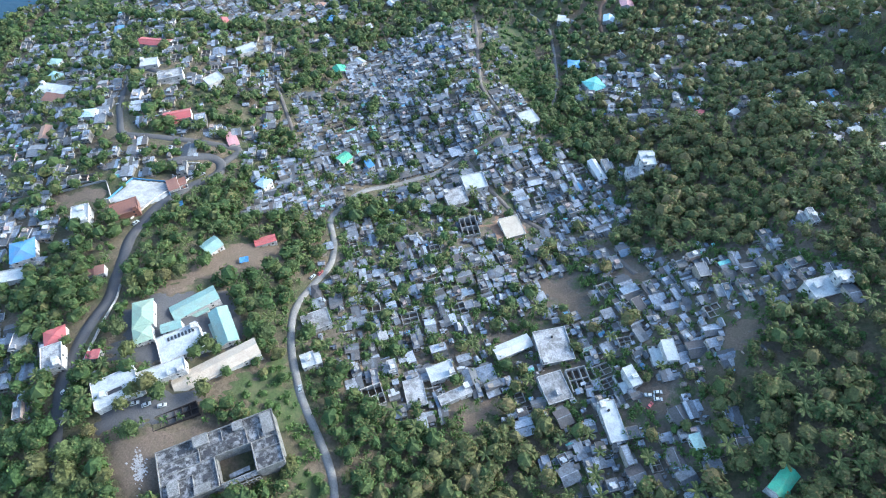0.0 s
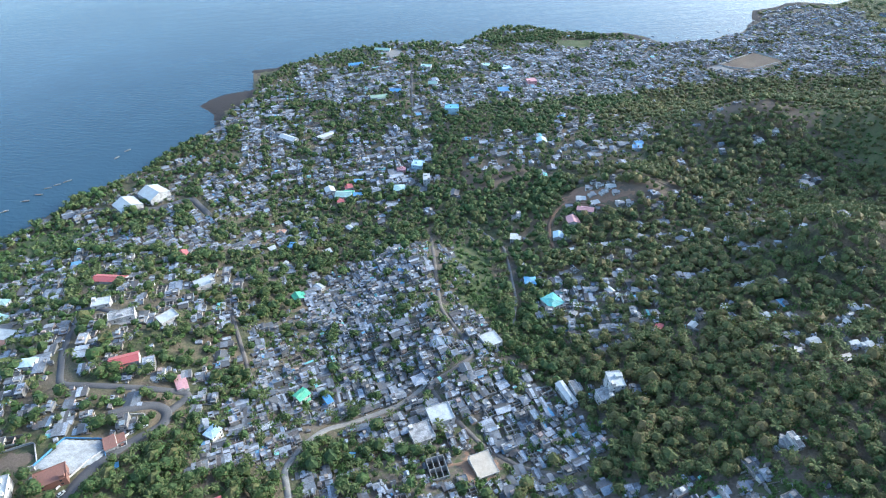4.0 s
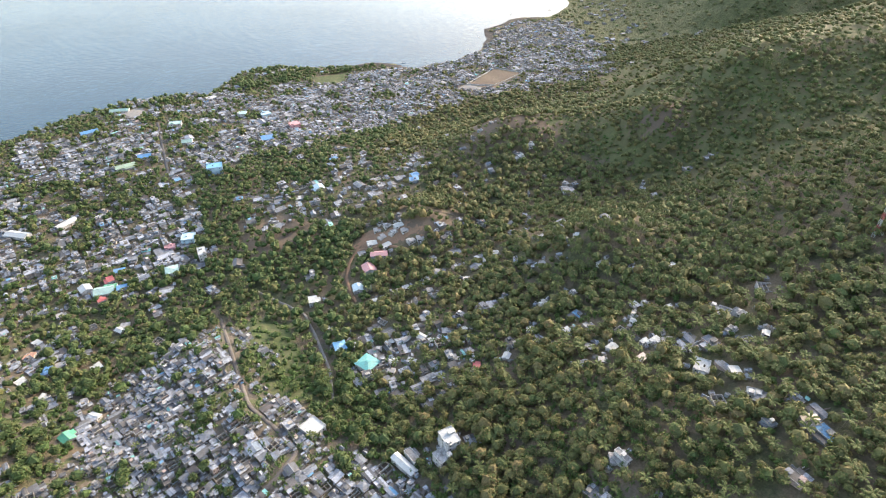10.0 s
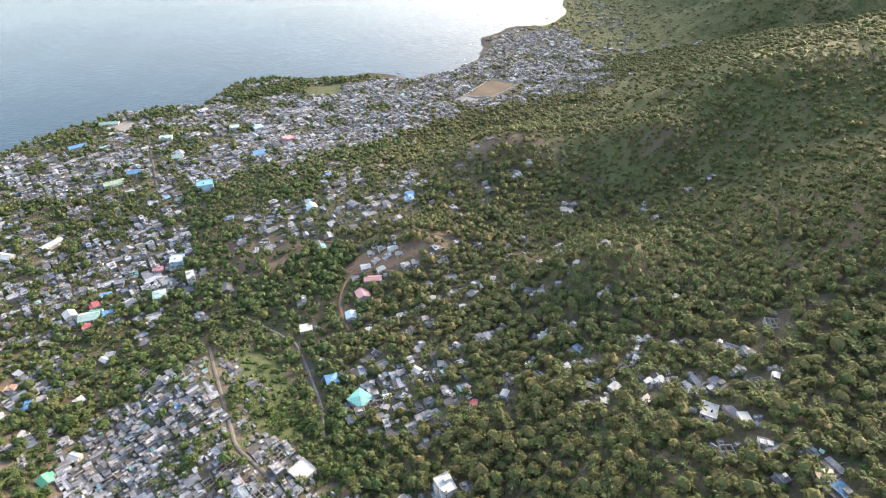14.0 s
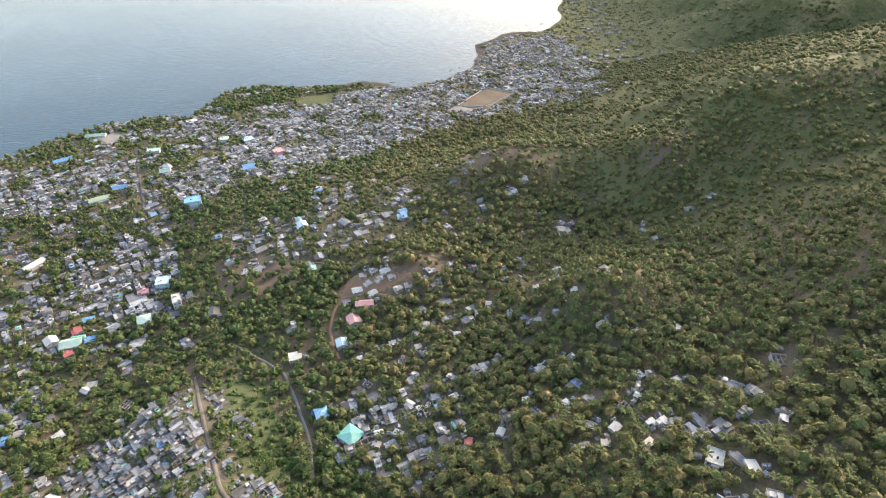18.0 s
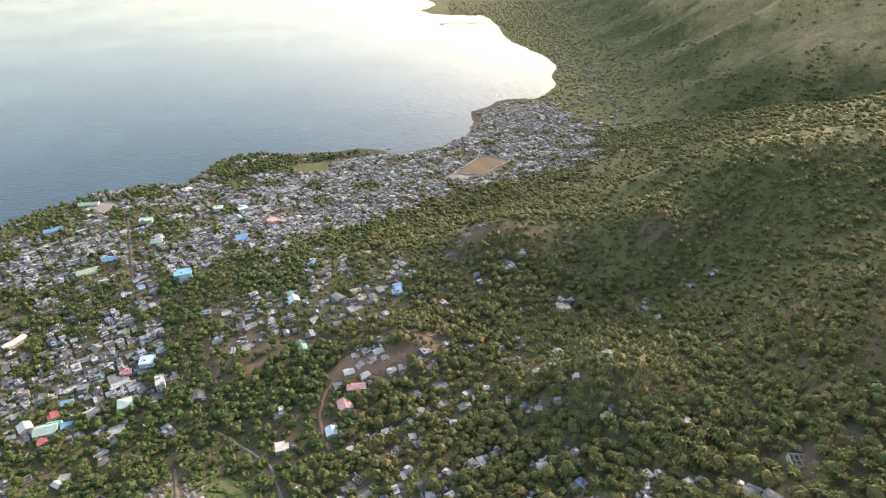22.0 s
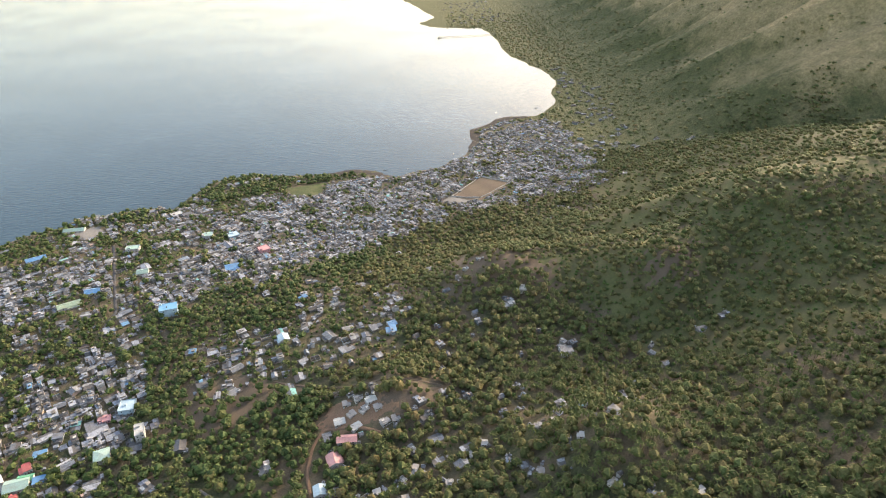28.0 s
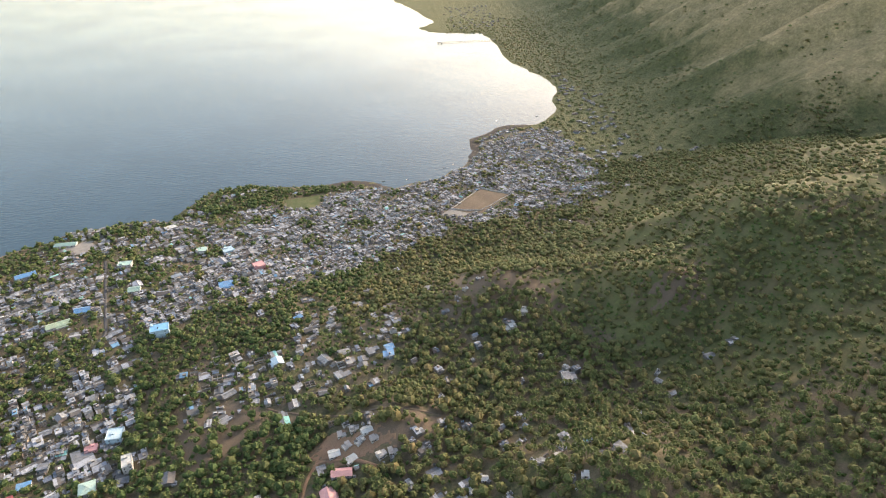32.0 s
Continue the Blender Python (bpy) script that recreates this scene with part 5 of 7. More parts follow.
house("house", -314, 605, 20, 10.7, 8.2, 2.8, "flat", "pink", "house with a pinkish roof terrace")
house("house", -542, 998, 11, 28.5, 11.0, 3.4, "gable", "teal", "long shed under a teal metal roof near the shore")
house("house", -411, 1052, 40, 16.8, 11.0, 3, "flat", "white", "large white building on the headland")
house("house", -335, 968, 11, 14.0, 12.0, 5.5, "flat", "aqua", "house with an aqua roof in the coastal town")
house("house", -424, 927, 12, 17.0, 11.7, 5.5, "flat", "aqua", "large pale aqua building in the coastal town")
house("house", -545, 905, 38, 23.7, 11.4, 5.5, "gable", "blue", "long bright blue metal roof near the shore")
house("house", -427, 819, 17, 16.8, 11.8, 3, "gable", "blue", "house under a blue metal roof in the coastal town")
house("house", -442, 792, 34, 25.0, 11.1, 3.4, "gable", "sage", "long pale green roof in the coastal town")
house("house", -271, 869, 20, 17.1, 11.1, 3, "shed", "blue", "house under a bright blue metal roof")
house("house", -300, 972, 38, 15.4, 13.2, 3.4, "flat", "ltblue", "pale blue house in the coastal town")
house("house", -383, 861, 14, 13.6, 11.8, 3, "gable", "teal", "teal metal roof in the coastal town")
house("house", -162, 781, 40, 9.7, 6.5, 2.8, "shed", "blue", "house under a bright blue metal roof on the ridge")
house("house", -54, 704, 28, 8.6, 7.8, 2.8, "gable", "blue", "house under a bright blue metal roof in the valley")

for x, y, r in HOUSES:
    take(x, y, r * 0.7)
garages = house("unfinished_house", -157, 31, 52, 20.4, 6.5, 2.2, "open", "grey", "roofless dark walls of a row of garage bays")
for wall in garages.children:
    wall.data.materials[0] = M["rock"]
take(-135, 15, 14)
take(-126, 25.5, 14)
take(-117, 36, 14)

# ---- the crowded town: districts as (outline, turn, plot, share of plots built on) ----
rng = random.Random(7)
plots = []  # x, y, turn, length, width, height, style
# houses standing apart: on the ridge and its valley, and round the edges of the coastal town
GLEN = [(-161, 826, 13.1), (-127, 798, 8.1), (-162, 787, 11.2), (-144, 784, 6.8), (-124, 768, 7.9), (-123, 785, 7.4), (-138, 758, 7.2), (-139, 737, 9.3), (-152, 732, 4.7), (-210, 798, 11.6), (-113, 754, 5.9), (-163, 764, 9.7), (-146, 752, 8.4), (-171, 712, 11.5), (-214, 713, 12.9), (-200, 718, 8.2), (-147, 712, 8.0), (-152, 691, 8.9), (-132, 691, 8.8), (-135, 682, 6.6), (-138, 671, 5.4), (-118, 695, 12.1), (-108, 687, 7.6), (-97, 671, 13.8), (-109, 659, 6.3), (-139, 658, 8.5), (-166, 667, 10.9), (-187, 681, 10.1), (-181, 692, 6.8)]
HOLLOW = [(-205, 658, 12.1), (-163, 640, 6.3), (-90, 647, 4.6), (-65, 650, 11.3), (-70, 703, 13.2), (-51, 689, 5.4), (-57, 748, 8.1), (-61, 734, 8.0), (-55, 765, 8.3), (-64, 723, 5.6), (-44, 723, 5.6), (4, 749, 8.0), (-7, 691, 5.3), (-28, 678, 5.3), (-4, 661, 8.2), (-2, 622, 4.9), (17, 763, 5.8), (26, 775, 5.9), (41, 788, 5.9), (80, 734, 10.1), (67, 717, 9.9), (35, 690, 7.4), (32, 704, 6.5), (28, 670, 4.2), (93, 669, 5.2), (111, 646, 9.2), (121, 647, 8.2), (114, 634, 6.0), (187, 624, 5.0), (185, 613, 6.0), (188, 592, 5.8), (71, 636, 4.0)]
RIDGE = [(-159, 813), (-141, 768), (-122, 786), (-122, 756), (-57, 745), (-61, 724), (3, 745), (83, 730), (-57, 915), (-53, 1043), (-25, 1044), (0, 1024), (-129, 929), (-88, 951), (-89, 837), (-97, 806), (-17, 819), (39, 790), (25, 769), (17, 759), (36, 688), (30, 698), (-138, 740), (-166, 757), (-110, 742)]
VALLEY = [(-5, 656), (3, 643), (-2, 615), (17, 586), (22, 584), (-17, 566), (-18, 560), (47, 562), (59, 560), (67, 577), (70, 531), (83, 530), (103, 533), (113, 645), (118, 636), (183, 615), (186, 587), (70, 631), (139, 553), (144, 530), (29, 528), (63, 477), (67, 480), (55, 492), (44, 502), (106, 451), (93, 494), (109, 509), (128, 441), (-27, 571), (62, 593), (47, 583), (-3, 590)]
LOWER_TOWN = [(-363, 646), (-342, 632), (-315, 659), (-348, 587), (-320, 526), (-303, 527), (-289, 530), (-269, 568), (-228, 563), (-203, 651), (-201, 625), (-234, 640), (-162, 632), (-424, 683), (-344, 669), (-384, 618), (-338, 599), (-378, 579), (-291, 583), (-243, 524), (-324, 555), (-262, 593)]
SHORE = [(-516, 1049), (-504, 986), (-476, 982), (-466, 1006), (-381, 1055), (-505, 902), (-411, 886), (-367, 842), (-341, 810), (-481, 840), (-545, 845), (-296, 938), (-360, 1166), (-320, 1195), (-442, 892), (-412, 770), (-469, 775), (-367, 772), (-343, 850), (-385, 875)]
BAY = [(375, 1990), (374, 1889), (397, 1830), (412, 1796), (220, 1412), (265, 1146), (282, 1145), (319, 1162), (195, 1070), (204, 1059), (166, 1017), (301, 1411), (345, 1424), (382, 1428), (443, 1366), (492, 1318), (309, 1517), (332, 1602), (288, 1294), (258, 1269), (335, 1381), (348, 1847), (386, 1319), (259, 1426), (234, 1471), (193, 1385)]
for x, y, size in GLEN + HOLLOW:
    if not free(x, y, 1.0):
        continue
    a = rng.uniform(0.3, 0.8) + rng.choice((0, 1.57))
    plots.append((x, y, a, size, size * rng.uniform(0.6, 0.85), rng.choice((2.5, 2.8, 4.8, 5.2)), rng.choice(("flat", "flat", "shed", "gable"))))
    for back in (0, 2.5, 5):
        take(x, y - back, 0.5 * size + 0.8)
for spots, size in ((RIDGE, 8.5), (VALLEY, 6.0), (LOWER_TOWN, 11.0), (SHORE, 13.0), (BAY, 11.0)):
    for x, y in spots:
        if not free(x, y, 1.5):
            continue
        a, l, w = rng.uniform(0.2, 0.9) + rng.choice((0, 1.57)), size * rng.uniform(0.75, 1.25), size * rng.uniform(0.6, 0.9)
        plots.append((x, y, a, l, w, rng.choice((2.3, 2.5, 2.8, 4.8)), rng.choice(("flat", "flat", "shed", "gable"))))
        take(x, y, 0.45 * size)
        for _ in range(2 if size < 10 else 1):
            e, r = rng.uniform(0, 6.28), 0.62 * size + rng.uniform(0.5, 3)
            plots.append((x + r * math.cos(e), y + r * math.sin(e), a, 0.42 * size, 0.36 * size, 2.1, rng.choice(("shed", "flat"))))
            take(x + r * math.cos(e), y + r * math.sin(e), 0.2 * size)

for outline, turn, cell, share in DISTRICTS:
    px, py = [p[0] for p in outline], [p[1] for p in outline]
    cx, cy = sum(px) / len(px), sum(py) / len(py)
    reach = max(math.hypot(a - cx, b - cy) for a, b in outline)
    c, s = math.cos(radians(turn)), math.sin(radians(turn))
    n = int(reach / cell) + 1
    wobble = 16 if cy > 500 else 5
    for i in range(-n, n + 1):
        lane = 1.6 * (i // 3)
        for j in range(-n, n + 1):
            u, v = i * cell + lane + rng.uniform(-0.16, 0.16) * cell, j * cell + 1.2 * (j // 5) + rng.uniform(-0.16, 0.16) * cell
            x, y = cx + c * u - s * v, cy + s * u + c * v
            k = min(cell, 10.4)
            l, w = k * rng.uniform(0.5, 1.12), k * rng.uniform(0.5, 1.02)
            if cell < 8.5:
                l, w = l * 1.14, w * 1.12
            style = rng.choices(("flat", "shed", "gable", "hip", "open"), (0.48, 0.3, 0.1, 0.02, 0.1))[0]
            h = rng.choice((2.2, 2.3, 2.4, 2.5, 2.6, 2.7, 2.8, 5.0, 5.3)) if style == "flat" else rng.uniform(1.9, 2.5)
            skip, a = rng.random() > share, turn + rng.choice((0, 0, 0, 90)) + rng.uniform(-7, 7)
            # gaps where gardens are
            if rng.random() > 0.22 and any(inside(o, np.array(x + 6 * math.sin(y / 7)), np.array(y + 6 * math.sin(x / 9))) for o in GARDENS + GREENS):
                continue
            if thicket(x, y) > 0 and (x * 7.13 + y * 3.7) % 1 > 0.12:
                continue
            if y > 380 and x < -230 and cell < 9 and (x * 3.7 + y * 9.1) % 1 < 0.13:
                l, w = l * 1.6, w * 1.5
            green = math.sin(x / 31 + 1.3 * math.sin(y / 43)) * math.sin(y / 27 + 1.1 * math.sin(x / 39))
            if skip or green > (0.72 if cell < 8.5 else 0.5 if 420 < y < 1000 and x < -240 else 0.38 if y > 420 and x < 0 else 0.5) or not inside(outline, np.array(x + wobble * math.sin(y / 13 + x / 41)), np.array(y + wobble * math.sin(x / 11 - y / 37))) or not free(x, y, 0.33 * min(l, w)):
                continue
            plots.append((x, y, radians(a), l, w, h, style))
            take(x, y, 0.46 * min(l, w))
# huts, sheds and lean-tos in what is left between the houses
for (outline, turn, cell, share), crowd in zip(DISTRICTS[:9], (1.0, 0.8, 0.6, 0.6, 0.15, 0.15, 0.15, 0.3, 0.1)):
    px, py = [p[0] for p in outline], [p[1] for p in outline]
    for _ in range(int((max(px) - min(px)) * (max(py) - min(py)) / 40 * crowd)):
        x, y = rng.uniform(min(px), max(px)), rng.uniform(min(py), max(py))
        l, w, h = rng.uniform(2.2, 4.4), rng.uniform(2.0, 3.4), rng.uniform(1.6, 2.5)
        style, a = rng.choice(("shed", "shed", "flat", "gable")), turn + rng.choice((0, 90)) + rng.uniform(-12, 12)
        if free(x, y, 1.5) and inside(outline, np.array(x), np.array(y)):
            plots.append((x, y, radians(a), l, w, h, style))
            take(x, y, 1.6)
for x0, y0, r0 in HOUSES:
    if x0 > -140 and 230 < y0 < 640:
        for _ in range(3):
            a, r = rng.uniform(0, 6.28), r0 + rng.uniform(0.8, 3.5)
            x, y = x0 + r * math.cos(a), y0 + r * math.sin(a)
            if free(x, y, 1.5):
                plots.append((x, y, a, rng.uniform(2.4, 4.3), rng.uniform(2.0, 3.4), rng.uniform(1.7, 2.4), rng.choice(("shed", "flat", "gable"))))
                take(x, y, 1.6)
d = inland(np.array([p[0] for p in plots]), np.array([p[1] for p in plots]))
plots = [p for p, e in zip(plots, d) if e > 6]


def triangles(shapes, kinds):
    """One template out of many parts: points, triangles, material numbers."""
    v, t, m = [], [], []
    for s, k in zip(shapes, kinds):
        n = len(v)
        v += s.v
        for f in s.f:
            for a in range(1, len(f) - 1):
                t.append((n + f[0], n + f[a], n + f[a + 1]))
                m.append(k)
    return np.array(v, float), np.array(t, np.int64), np.array(m, np.int32)


def joined(name, batches, mats, label, category, soft=False):
    """Many copies of templates as one mesh. batches: (template, rows of x, y, z, turn, sx, sy, sz)."""
    vs, ts, ms, n = [], [], [], 0
    for (v, t, m), rows in batches:
        if not len(rows):
            continue
        r = np.asarray(rows, float)
        c, s = np.cos(r[:, 3])[:, None], np.sin(r[:, 3])[:, None]
        x, y = v[None, :, 0] * r[:, 4:5], v[None, :, 1] * r[:, 5:6]
        p = np.stack([r[:, 0:1] + c * x - s * y, r[:, 1:2] + s * x + c * y, r[:, 2:3] + v[None, :, 2] * r[:, 6:7]], -1)
        vs.append(p.reshape(-1, 3))
        ts.append((t[None] + (n + np.arange(len(r)) * len(v))[:, None, None]).reshape(-1, 3))
        ms.append(np.tile(m, len(r)))
        n += len(v) * len(r)
    v, t, m = np.concatenate(vs), np.concatenate(ts), np.concatenate(ms)
    me = bpy.data.meshes.new(name)
    me.vertices.add(len(v))
    me.vertices.foreach_set("co", v.ravel())
    me.loops.add(3 * len(t))
    me.loops.foreach_set("vertex_index", t.ravel().astype(np.int32))
    me.polygons.add(len(t))
    me.polygons.foreach_set("loop_start", np.arange(0, 3 * len(t), 3, dtype=np.int32))
    for mat in mats:
        me.materials.append(mat)
    me.polygons.foreach_set("material_index", m)
    me.polygons.foreach_set("use_smooth", np.full(len(t), soft))
    me.update(calc_edges=True)
    return tagged(new(name, me), label, category, kind="stuff")


# the houses nearest to the way are things of their own, the rest of the town is joined by district
plots.sort(key=lambda p: math.hypot(p[0] + 60, p[1] - 150))
near = [p for p in plots if p[3] > 4.5][:265]
chosen = set(near)
rest = [p for p in plots if p not in chosen]
WORDS = {"flat": "weathered grey concrete house with a flat roof", "shed": "small house under a sloping metal sheet roof", "gable": "small house with a gabled metal roof", "hip": "small house with a hipped metal roof", "open": "unfinished roofless house of bare grey blocks"}
protos = {}
for style in WORDS:
    for tall in (3.0, 6.2) if style == "flat" else (3.0,):
        for v in range(5 if style in ("flat", "shed") else 1):
            rnd = random.Random(v + 11)
            top = root({"open": "unfinished_house", "shed": "shanty"}.get(style, "house"), Matrix.Translation((0, 0, -50)), WORDS[style] + (", two storeys" if tall > 5 else ""), "house", "houses of the hillside town")
            for n, sh, kind in dwelling_shapes(8.0, 7.2, tall, style, rnd):
                mat = {"wall": M["wall_grey"] if style == "open" else M["wall"], "roof": M["roof"], "metal": M["roof"]}.get(kind) or M[kind]
                part(n, sh, mat, top)
            protos.setdefault((style, tall), []).append(top)
for k, (x, y, a, l, w, h, style) in enumerate(near):
    kin = protos[(style, 6.2 if style == "flat" and h > 5 else 3.0)]
    m = Matrix.Translation((x, y, footing(x, y, l, w, a))) @ Matrix.Rotation(a, 4, "Z") @ Matrix.Diagonal((l / 8.0, w / 7.2, min(h / (6.2 if h > 5 else 3.0), 1.2), 1))
    copy_thing(kin[k % len(kin)], m)
for kin in protos.values():
    for top in kin:
        for o in list(top.children_recursive) + [top]:
            bpy.data.objects.remove(o)

slots = {"wall": 0, "roof": 1, "metal": 1, "glass": 2, "wood": 3, "dirt": 4, "rubber": 2}
templates = {}
for style in WORDS:
    for tall in (3.0, 6.2) if style == "flat" else (3.0,):
        for v in range(8):
            got = dwelling_shapes(8.0, 7.2, tall, style, random.Random(v + 3))
            templates[(style, tall, v, 0)] = triangles([g[1] for g in got], [slots[g[2]] for g in got])
            got = [g for g in got if g[0] not in ("door", "column_stub", "water_tank", "parapet", "window")]
            templates[(style, tall, v, 1)] = triangles([g[1] for g in got], [slots[g[2]] for g in got])
groups = {}
for k, (x, y, a, l, w, h, style) in enumerate(rest):
    far = int(y > 430 or l < 4.5)
    quarter = "hill_town_houses" if y < 480 and x > -330 else "upper_town_houses" if y < 400 else "coastal_town_houses" if x < -120 or y < 1000 else "northern_town_houses"
    tall = 6.2 if style == "flat" and h > 5 else 3.0
    groups.setdefault(quarter, {}).setdefault((style, tall, k % 8, far), []).append((x, y, footing(x, y, l, w, a), a, l / 8.0, w / 7.2, min(h / tall, 1.2)))
for quarter, sets in groups.items():
    joined(quarter, [(templates[k], r) for k, r in sets.items()], [M["far_wall"], M["far_roof"], M["glass"], M["wood"], M["dirt"]], "crowded grey and white houses with flat and metal roofs", "houses")

# ---- trees ----


def lump(subdiv, rough, seed, flat=0.85, lower=-0.35):
    """A lumpy leafy mass of radius 1, without its hidden underside."""
    bm = bmesh.new()
    bmesh.ops.create_icosphere(bm, subdivisions=subdiv, radius=1.0)
    off = Vector((seed * 3.7, seed * 1.9, seed * 5.1))
    for v in bm.verts:
        d = v.co.normalized()
        k = 1 + rough * (noise.noise(d * 2.2 + off) + 0.6 * noise.noise(d * 5.0 + off))
        v.co = Vector((d.x * k, d.y * k, d.z * k * flat))
    s = Shape()
    verts = [v.co.copy() for v in bm.verts]
    s.add(verts, [tuple(v.index for v in f.verts) for f in bm.faces if f.calc_center_median().z > lower])
    bm.free()
    return s


def leafy_head(subdiv, seed, clumps, cards, size, body=0.74):
    """A crown: a dark inner mass hung with clumps of small leaf sprays, uneven and open at the edge."""
    rnd = random.Random(seed)
    s = moved(lump(subdiv, 0.5, seed, 0.85, -0.25), 0, 0, 1.05, body)
    for _ in range(clumps):
        a, h = rnd.uniform(0, 6.283), rnd.uniform(-0.12, 1.0)
        d = math.sqrt(max(0.0, 1 - h * h))
        r = rnd.uniform(0.72, 0.95)
        mid = Vector((d * math.cos(a) * r, d * math.sin(a) * r, 1.05 + 0.78 * h * r))
        for _ in range(cards):
            p = mid + Vector((rnd.gauss(0, 0.15), rnd.gauss(0, 0.15), rnd.gauss(0, 0.12)))
            n = (p - Vector((0, 0, 0.6)) + Vector((rnd.gauss(0, 0.35), rnd.gauss(0, 0.35), rnd.gauss(0.25, 0.3)))).normalized()
            e = n.orthogonal().normalized()
            e = (e * math.cos(a * 7) + n.cross(e) * math.sin(a * 7 + rnd.random())).normalized() * size * rnd.uniform(0.7, 1.3)
            g = n.cross(e).normalized() * size * rnd.uniform(0.5, 0.9)
            s.add([p - e, p - g - n * 0.05, p + e, p + g + n * 0.05], [(0, 1, 2), (0, 2, 3)])
    return s


def moved(s, x, y, z, r):
    t = Shape()
    t.add([(a * r + x, b * r + y, c * r + z) for a, b, c in s.v], s.f)
    return t


def merged(shapes):
    t = Shape()
    for s in shapes:
        t.add(s.v, s.f)
    return t


def frond(length=1.0):
    """One arching palm leaf with drooping leaflets, along x."""
    s, n = Shape(), 3
    pts = [(length * math.sin(k / n * 1.45), 0.42 * math.sin(k / n * 2.5) * length - 0.3 * (k / n) ** 2 * length) for k in range(n + 1)]
    wid = [0.05, 0.17, 0.15, 0.02]
    v = []
    for (x, z), w in zip(pts, wid):
        v += [(x, -w * length, z - 0.1 * length * w / 0.17), (x, 0, z), (x, w * length, z - 0.1 * length * w / 0.17)]
    f = []
    for k in range(n):
        a = 3 * k
        f += [(a, a + 3, a + 4, a + 1), (a + 1, a + 4, a + 5, a + 2)]
    return s.add(v, f)


def palm_trunk():
    s, last = Shape(), Vector((0, 0, -0.3))
    for k in range(1, 3):
        p = Vector((0.06 * k * k, 0.04 * k, 1.9 * k / 2))
        s.tube(last, p, 0.055 - 0.01 * k, 0.045 - 0.01 * k, 4)
        last = p
    return s


def tree_trunk():
    s = Shape().tube((0, 0, -0.3), (0.03, 0.02, 0.6), 0.11, 0.08, 7)
    for k in range(4):
        a = k * 1.6 + 0.4
        s.tube((0.03, 0.02, 0.55), (0.42 * math.cos(a), 0.42 * math.sin(a), 1.1), 0.06, 0.025, 5)
    return s


broad = []
for k in range(5):
    c = leafy_head(2, 20 + 7 * k, 20, 10, 0.13, 0.78)
    broad.append(c)
trees = []  # x, y, kind, radius
for jj in range(287):
    y = -62 + 4.8 * jj if jj < 105 else 442 + 4.9 * (jj - 105)
    step = 4.8 if jj < 105 else 4.9
    for ii in range(int(1400 / step)):
        x, yy = -660 + step * ii + rng.uniform(-4.2, 4.2), y + rng.uniform(-4.2, 4.2)
        q1, q2, q3 = rng.random(), rng.random(), rng.random()
        if yy < 1340 and free(x, yy, 1.5):
            trees.append((x, yy, q1, q2, q3))
tx, ty = np.array([t[0] for t in trees]), np.array([t[1] for t in trees])
td, tz = inland(tx, ty), land(tx, ty)
town = np.zeros(len(tx), bool)
for outline, _, cell, share in DISTRICTS[:9]:
    town |= inside(outline, tx, ty)
wildness = 0.5 + 0.5 * np.sin(tx / 47 + 1.7 * np.sin(ty / 61)) * np.sin(ty / 53 + 1.4 * np.sin(tx / 71))
keep, solo = {}, []
core = inside(DISTRICTS[0][0], tx, ty) | inside(DISTRICTS[1][0], tx, ty)
jx, jy = 14 * np.sin(tx / 17 + ty / 23), 14 * np.sin(ty / 19 - tx / 29)
on_face, on_back = inside(HILL_FACE, tx + jx, ty + jy), inside(BACK_SLOPE, tx + jx, ty + jy)
grove = np.zeros(len(tx), bool)
for outline in GARDENS:
    grove |= inside(outline, tx, ty)
verdant, barren = np.zeros(len(tx), bool), np.zeros(len(tx), bool)
grove |= town & (thicket(tx, ty) > 0)
for outline in SPARSE:
    barren |= inside(outline, tx + jx * 0.4, ty + jy * 0.4)
for outline in GREENS:
    verdant |= inside(outline, tx, ty)
for (x, y, q1, q2, q3), e, z, t, wl, packed, face, back, g, v, bare in zip(trees, td, tz, town, wildness, core, on_face, on_back, grove, verdant, barren):
    if e < 5 or q1 > (0.96 if g else (0.7 if packed else 0.92 if y < 480 and x > -185 else 0.72 if x < -240 and y < 420 else 0.6 if x < -240 else 0.7) if t else 0.97 if wl > 0.25 else 0.72):
        continue
    if bare and q1 > 0.45 or v and q1 > 0.9 or face and q1 > 0.9 or back and q1 > 0.28 + 0.3 * (wl > 0.5):
        continue
    palm = q2 < (0.05 if face or v else 0.14 if x < 60 else 0.28 if y < 350 else 0.42 if y < 780 else 0.25)
    low = not palm and q2 > (0.15 if v else 0.7 if face else 0.6 if g else 0.45 if t else 0.87)
    r = (3.1 + 1.6 * q3) if palm else (1.8 + 1.5 * q3) if low else (2.75 + 2.3 * q3 * q3 + 0.8 * q3)
    r *= 0.84 + 0.32 * (0.5 + 0.5 * math.sin(x / 23 + 2 * math.sin(y / 31)) * math.sin(y / 19 + 1.5 * math.sin(x / 27)))
    r *= 0.72 if face else 0.78 if y > 760 else 0.86 if y > 442 else 0.92
    k = "palm" if palm else "low" if low else "broad"
    if len(solo) < 250 and y < 330 and -140 < x < 130 and q1 * 7919 % 1 < 0.22:
        solo.append((x, y, z, k, r, q3))
    else:
        edge = x > np.interp(y, [0, 131, 259, 410, 663, 900], [165, 180, 250, 330, 500, 800]) or y < -55 + 0.494 * (x + 204)
        if edge and q1 > 0.6:
            continue
        belt = 2 if edge or y > 760 else 1 if y > 400 or x < -330 else 0
        keep.setdefault((k, belt), []).append((x, y, z - 0.2, q3 * 6.3, r, r, r * (0.85 + 0.4 * q2)))

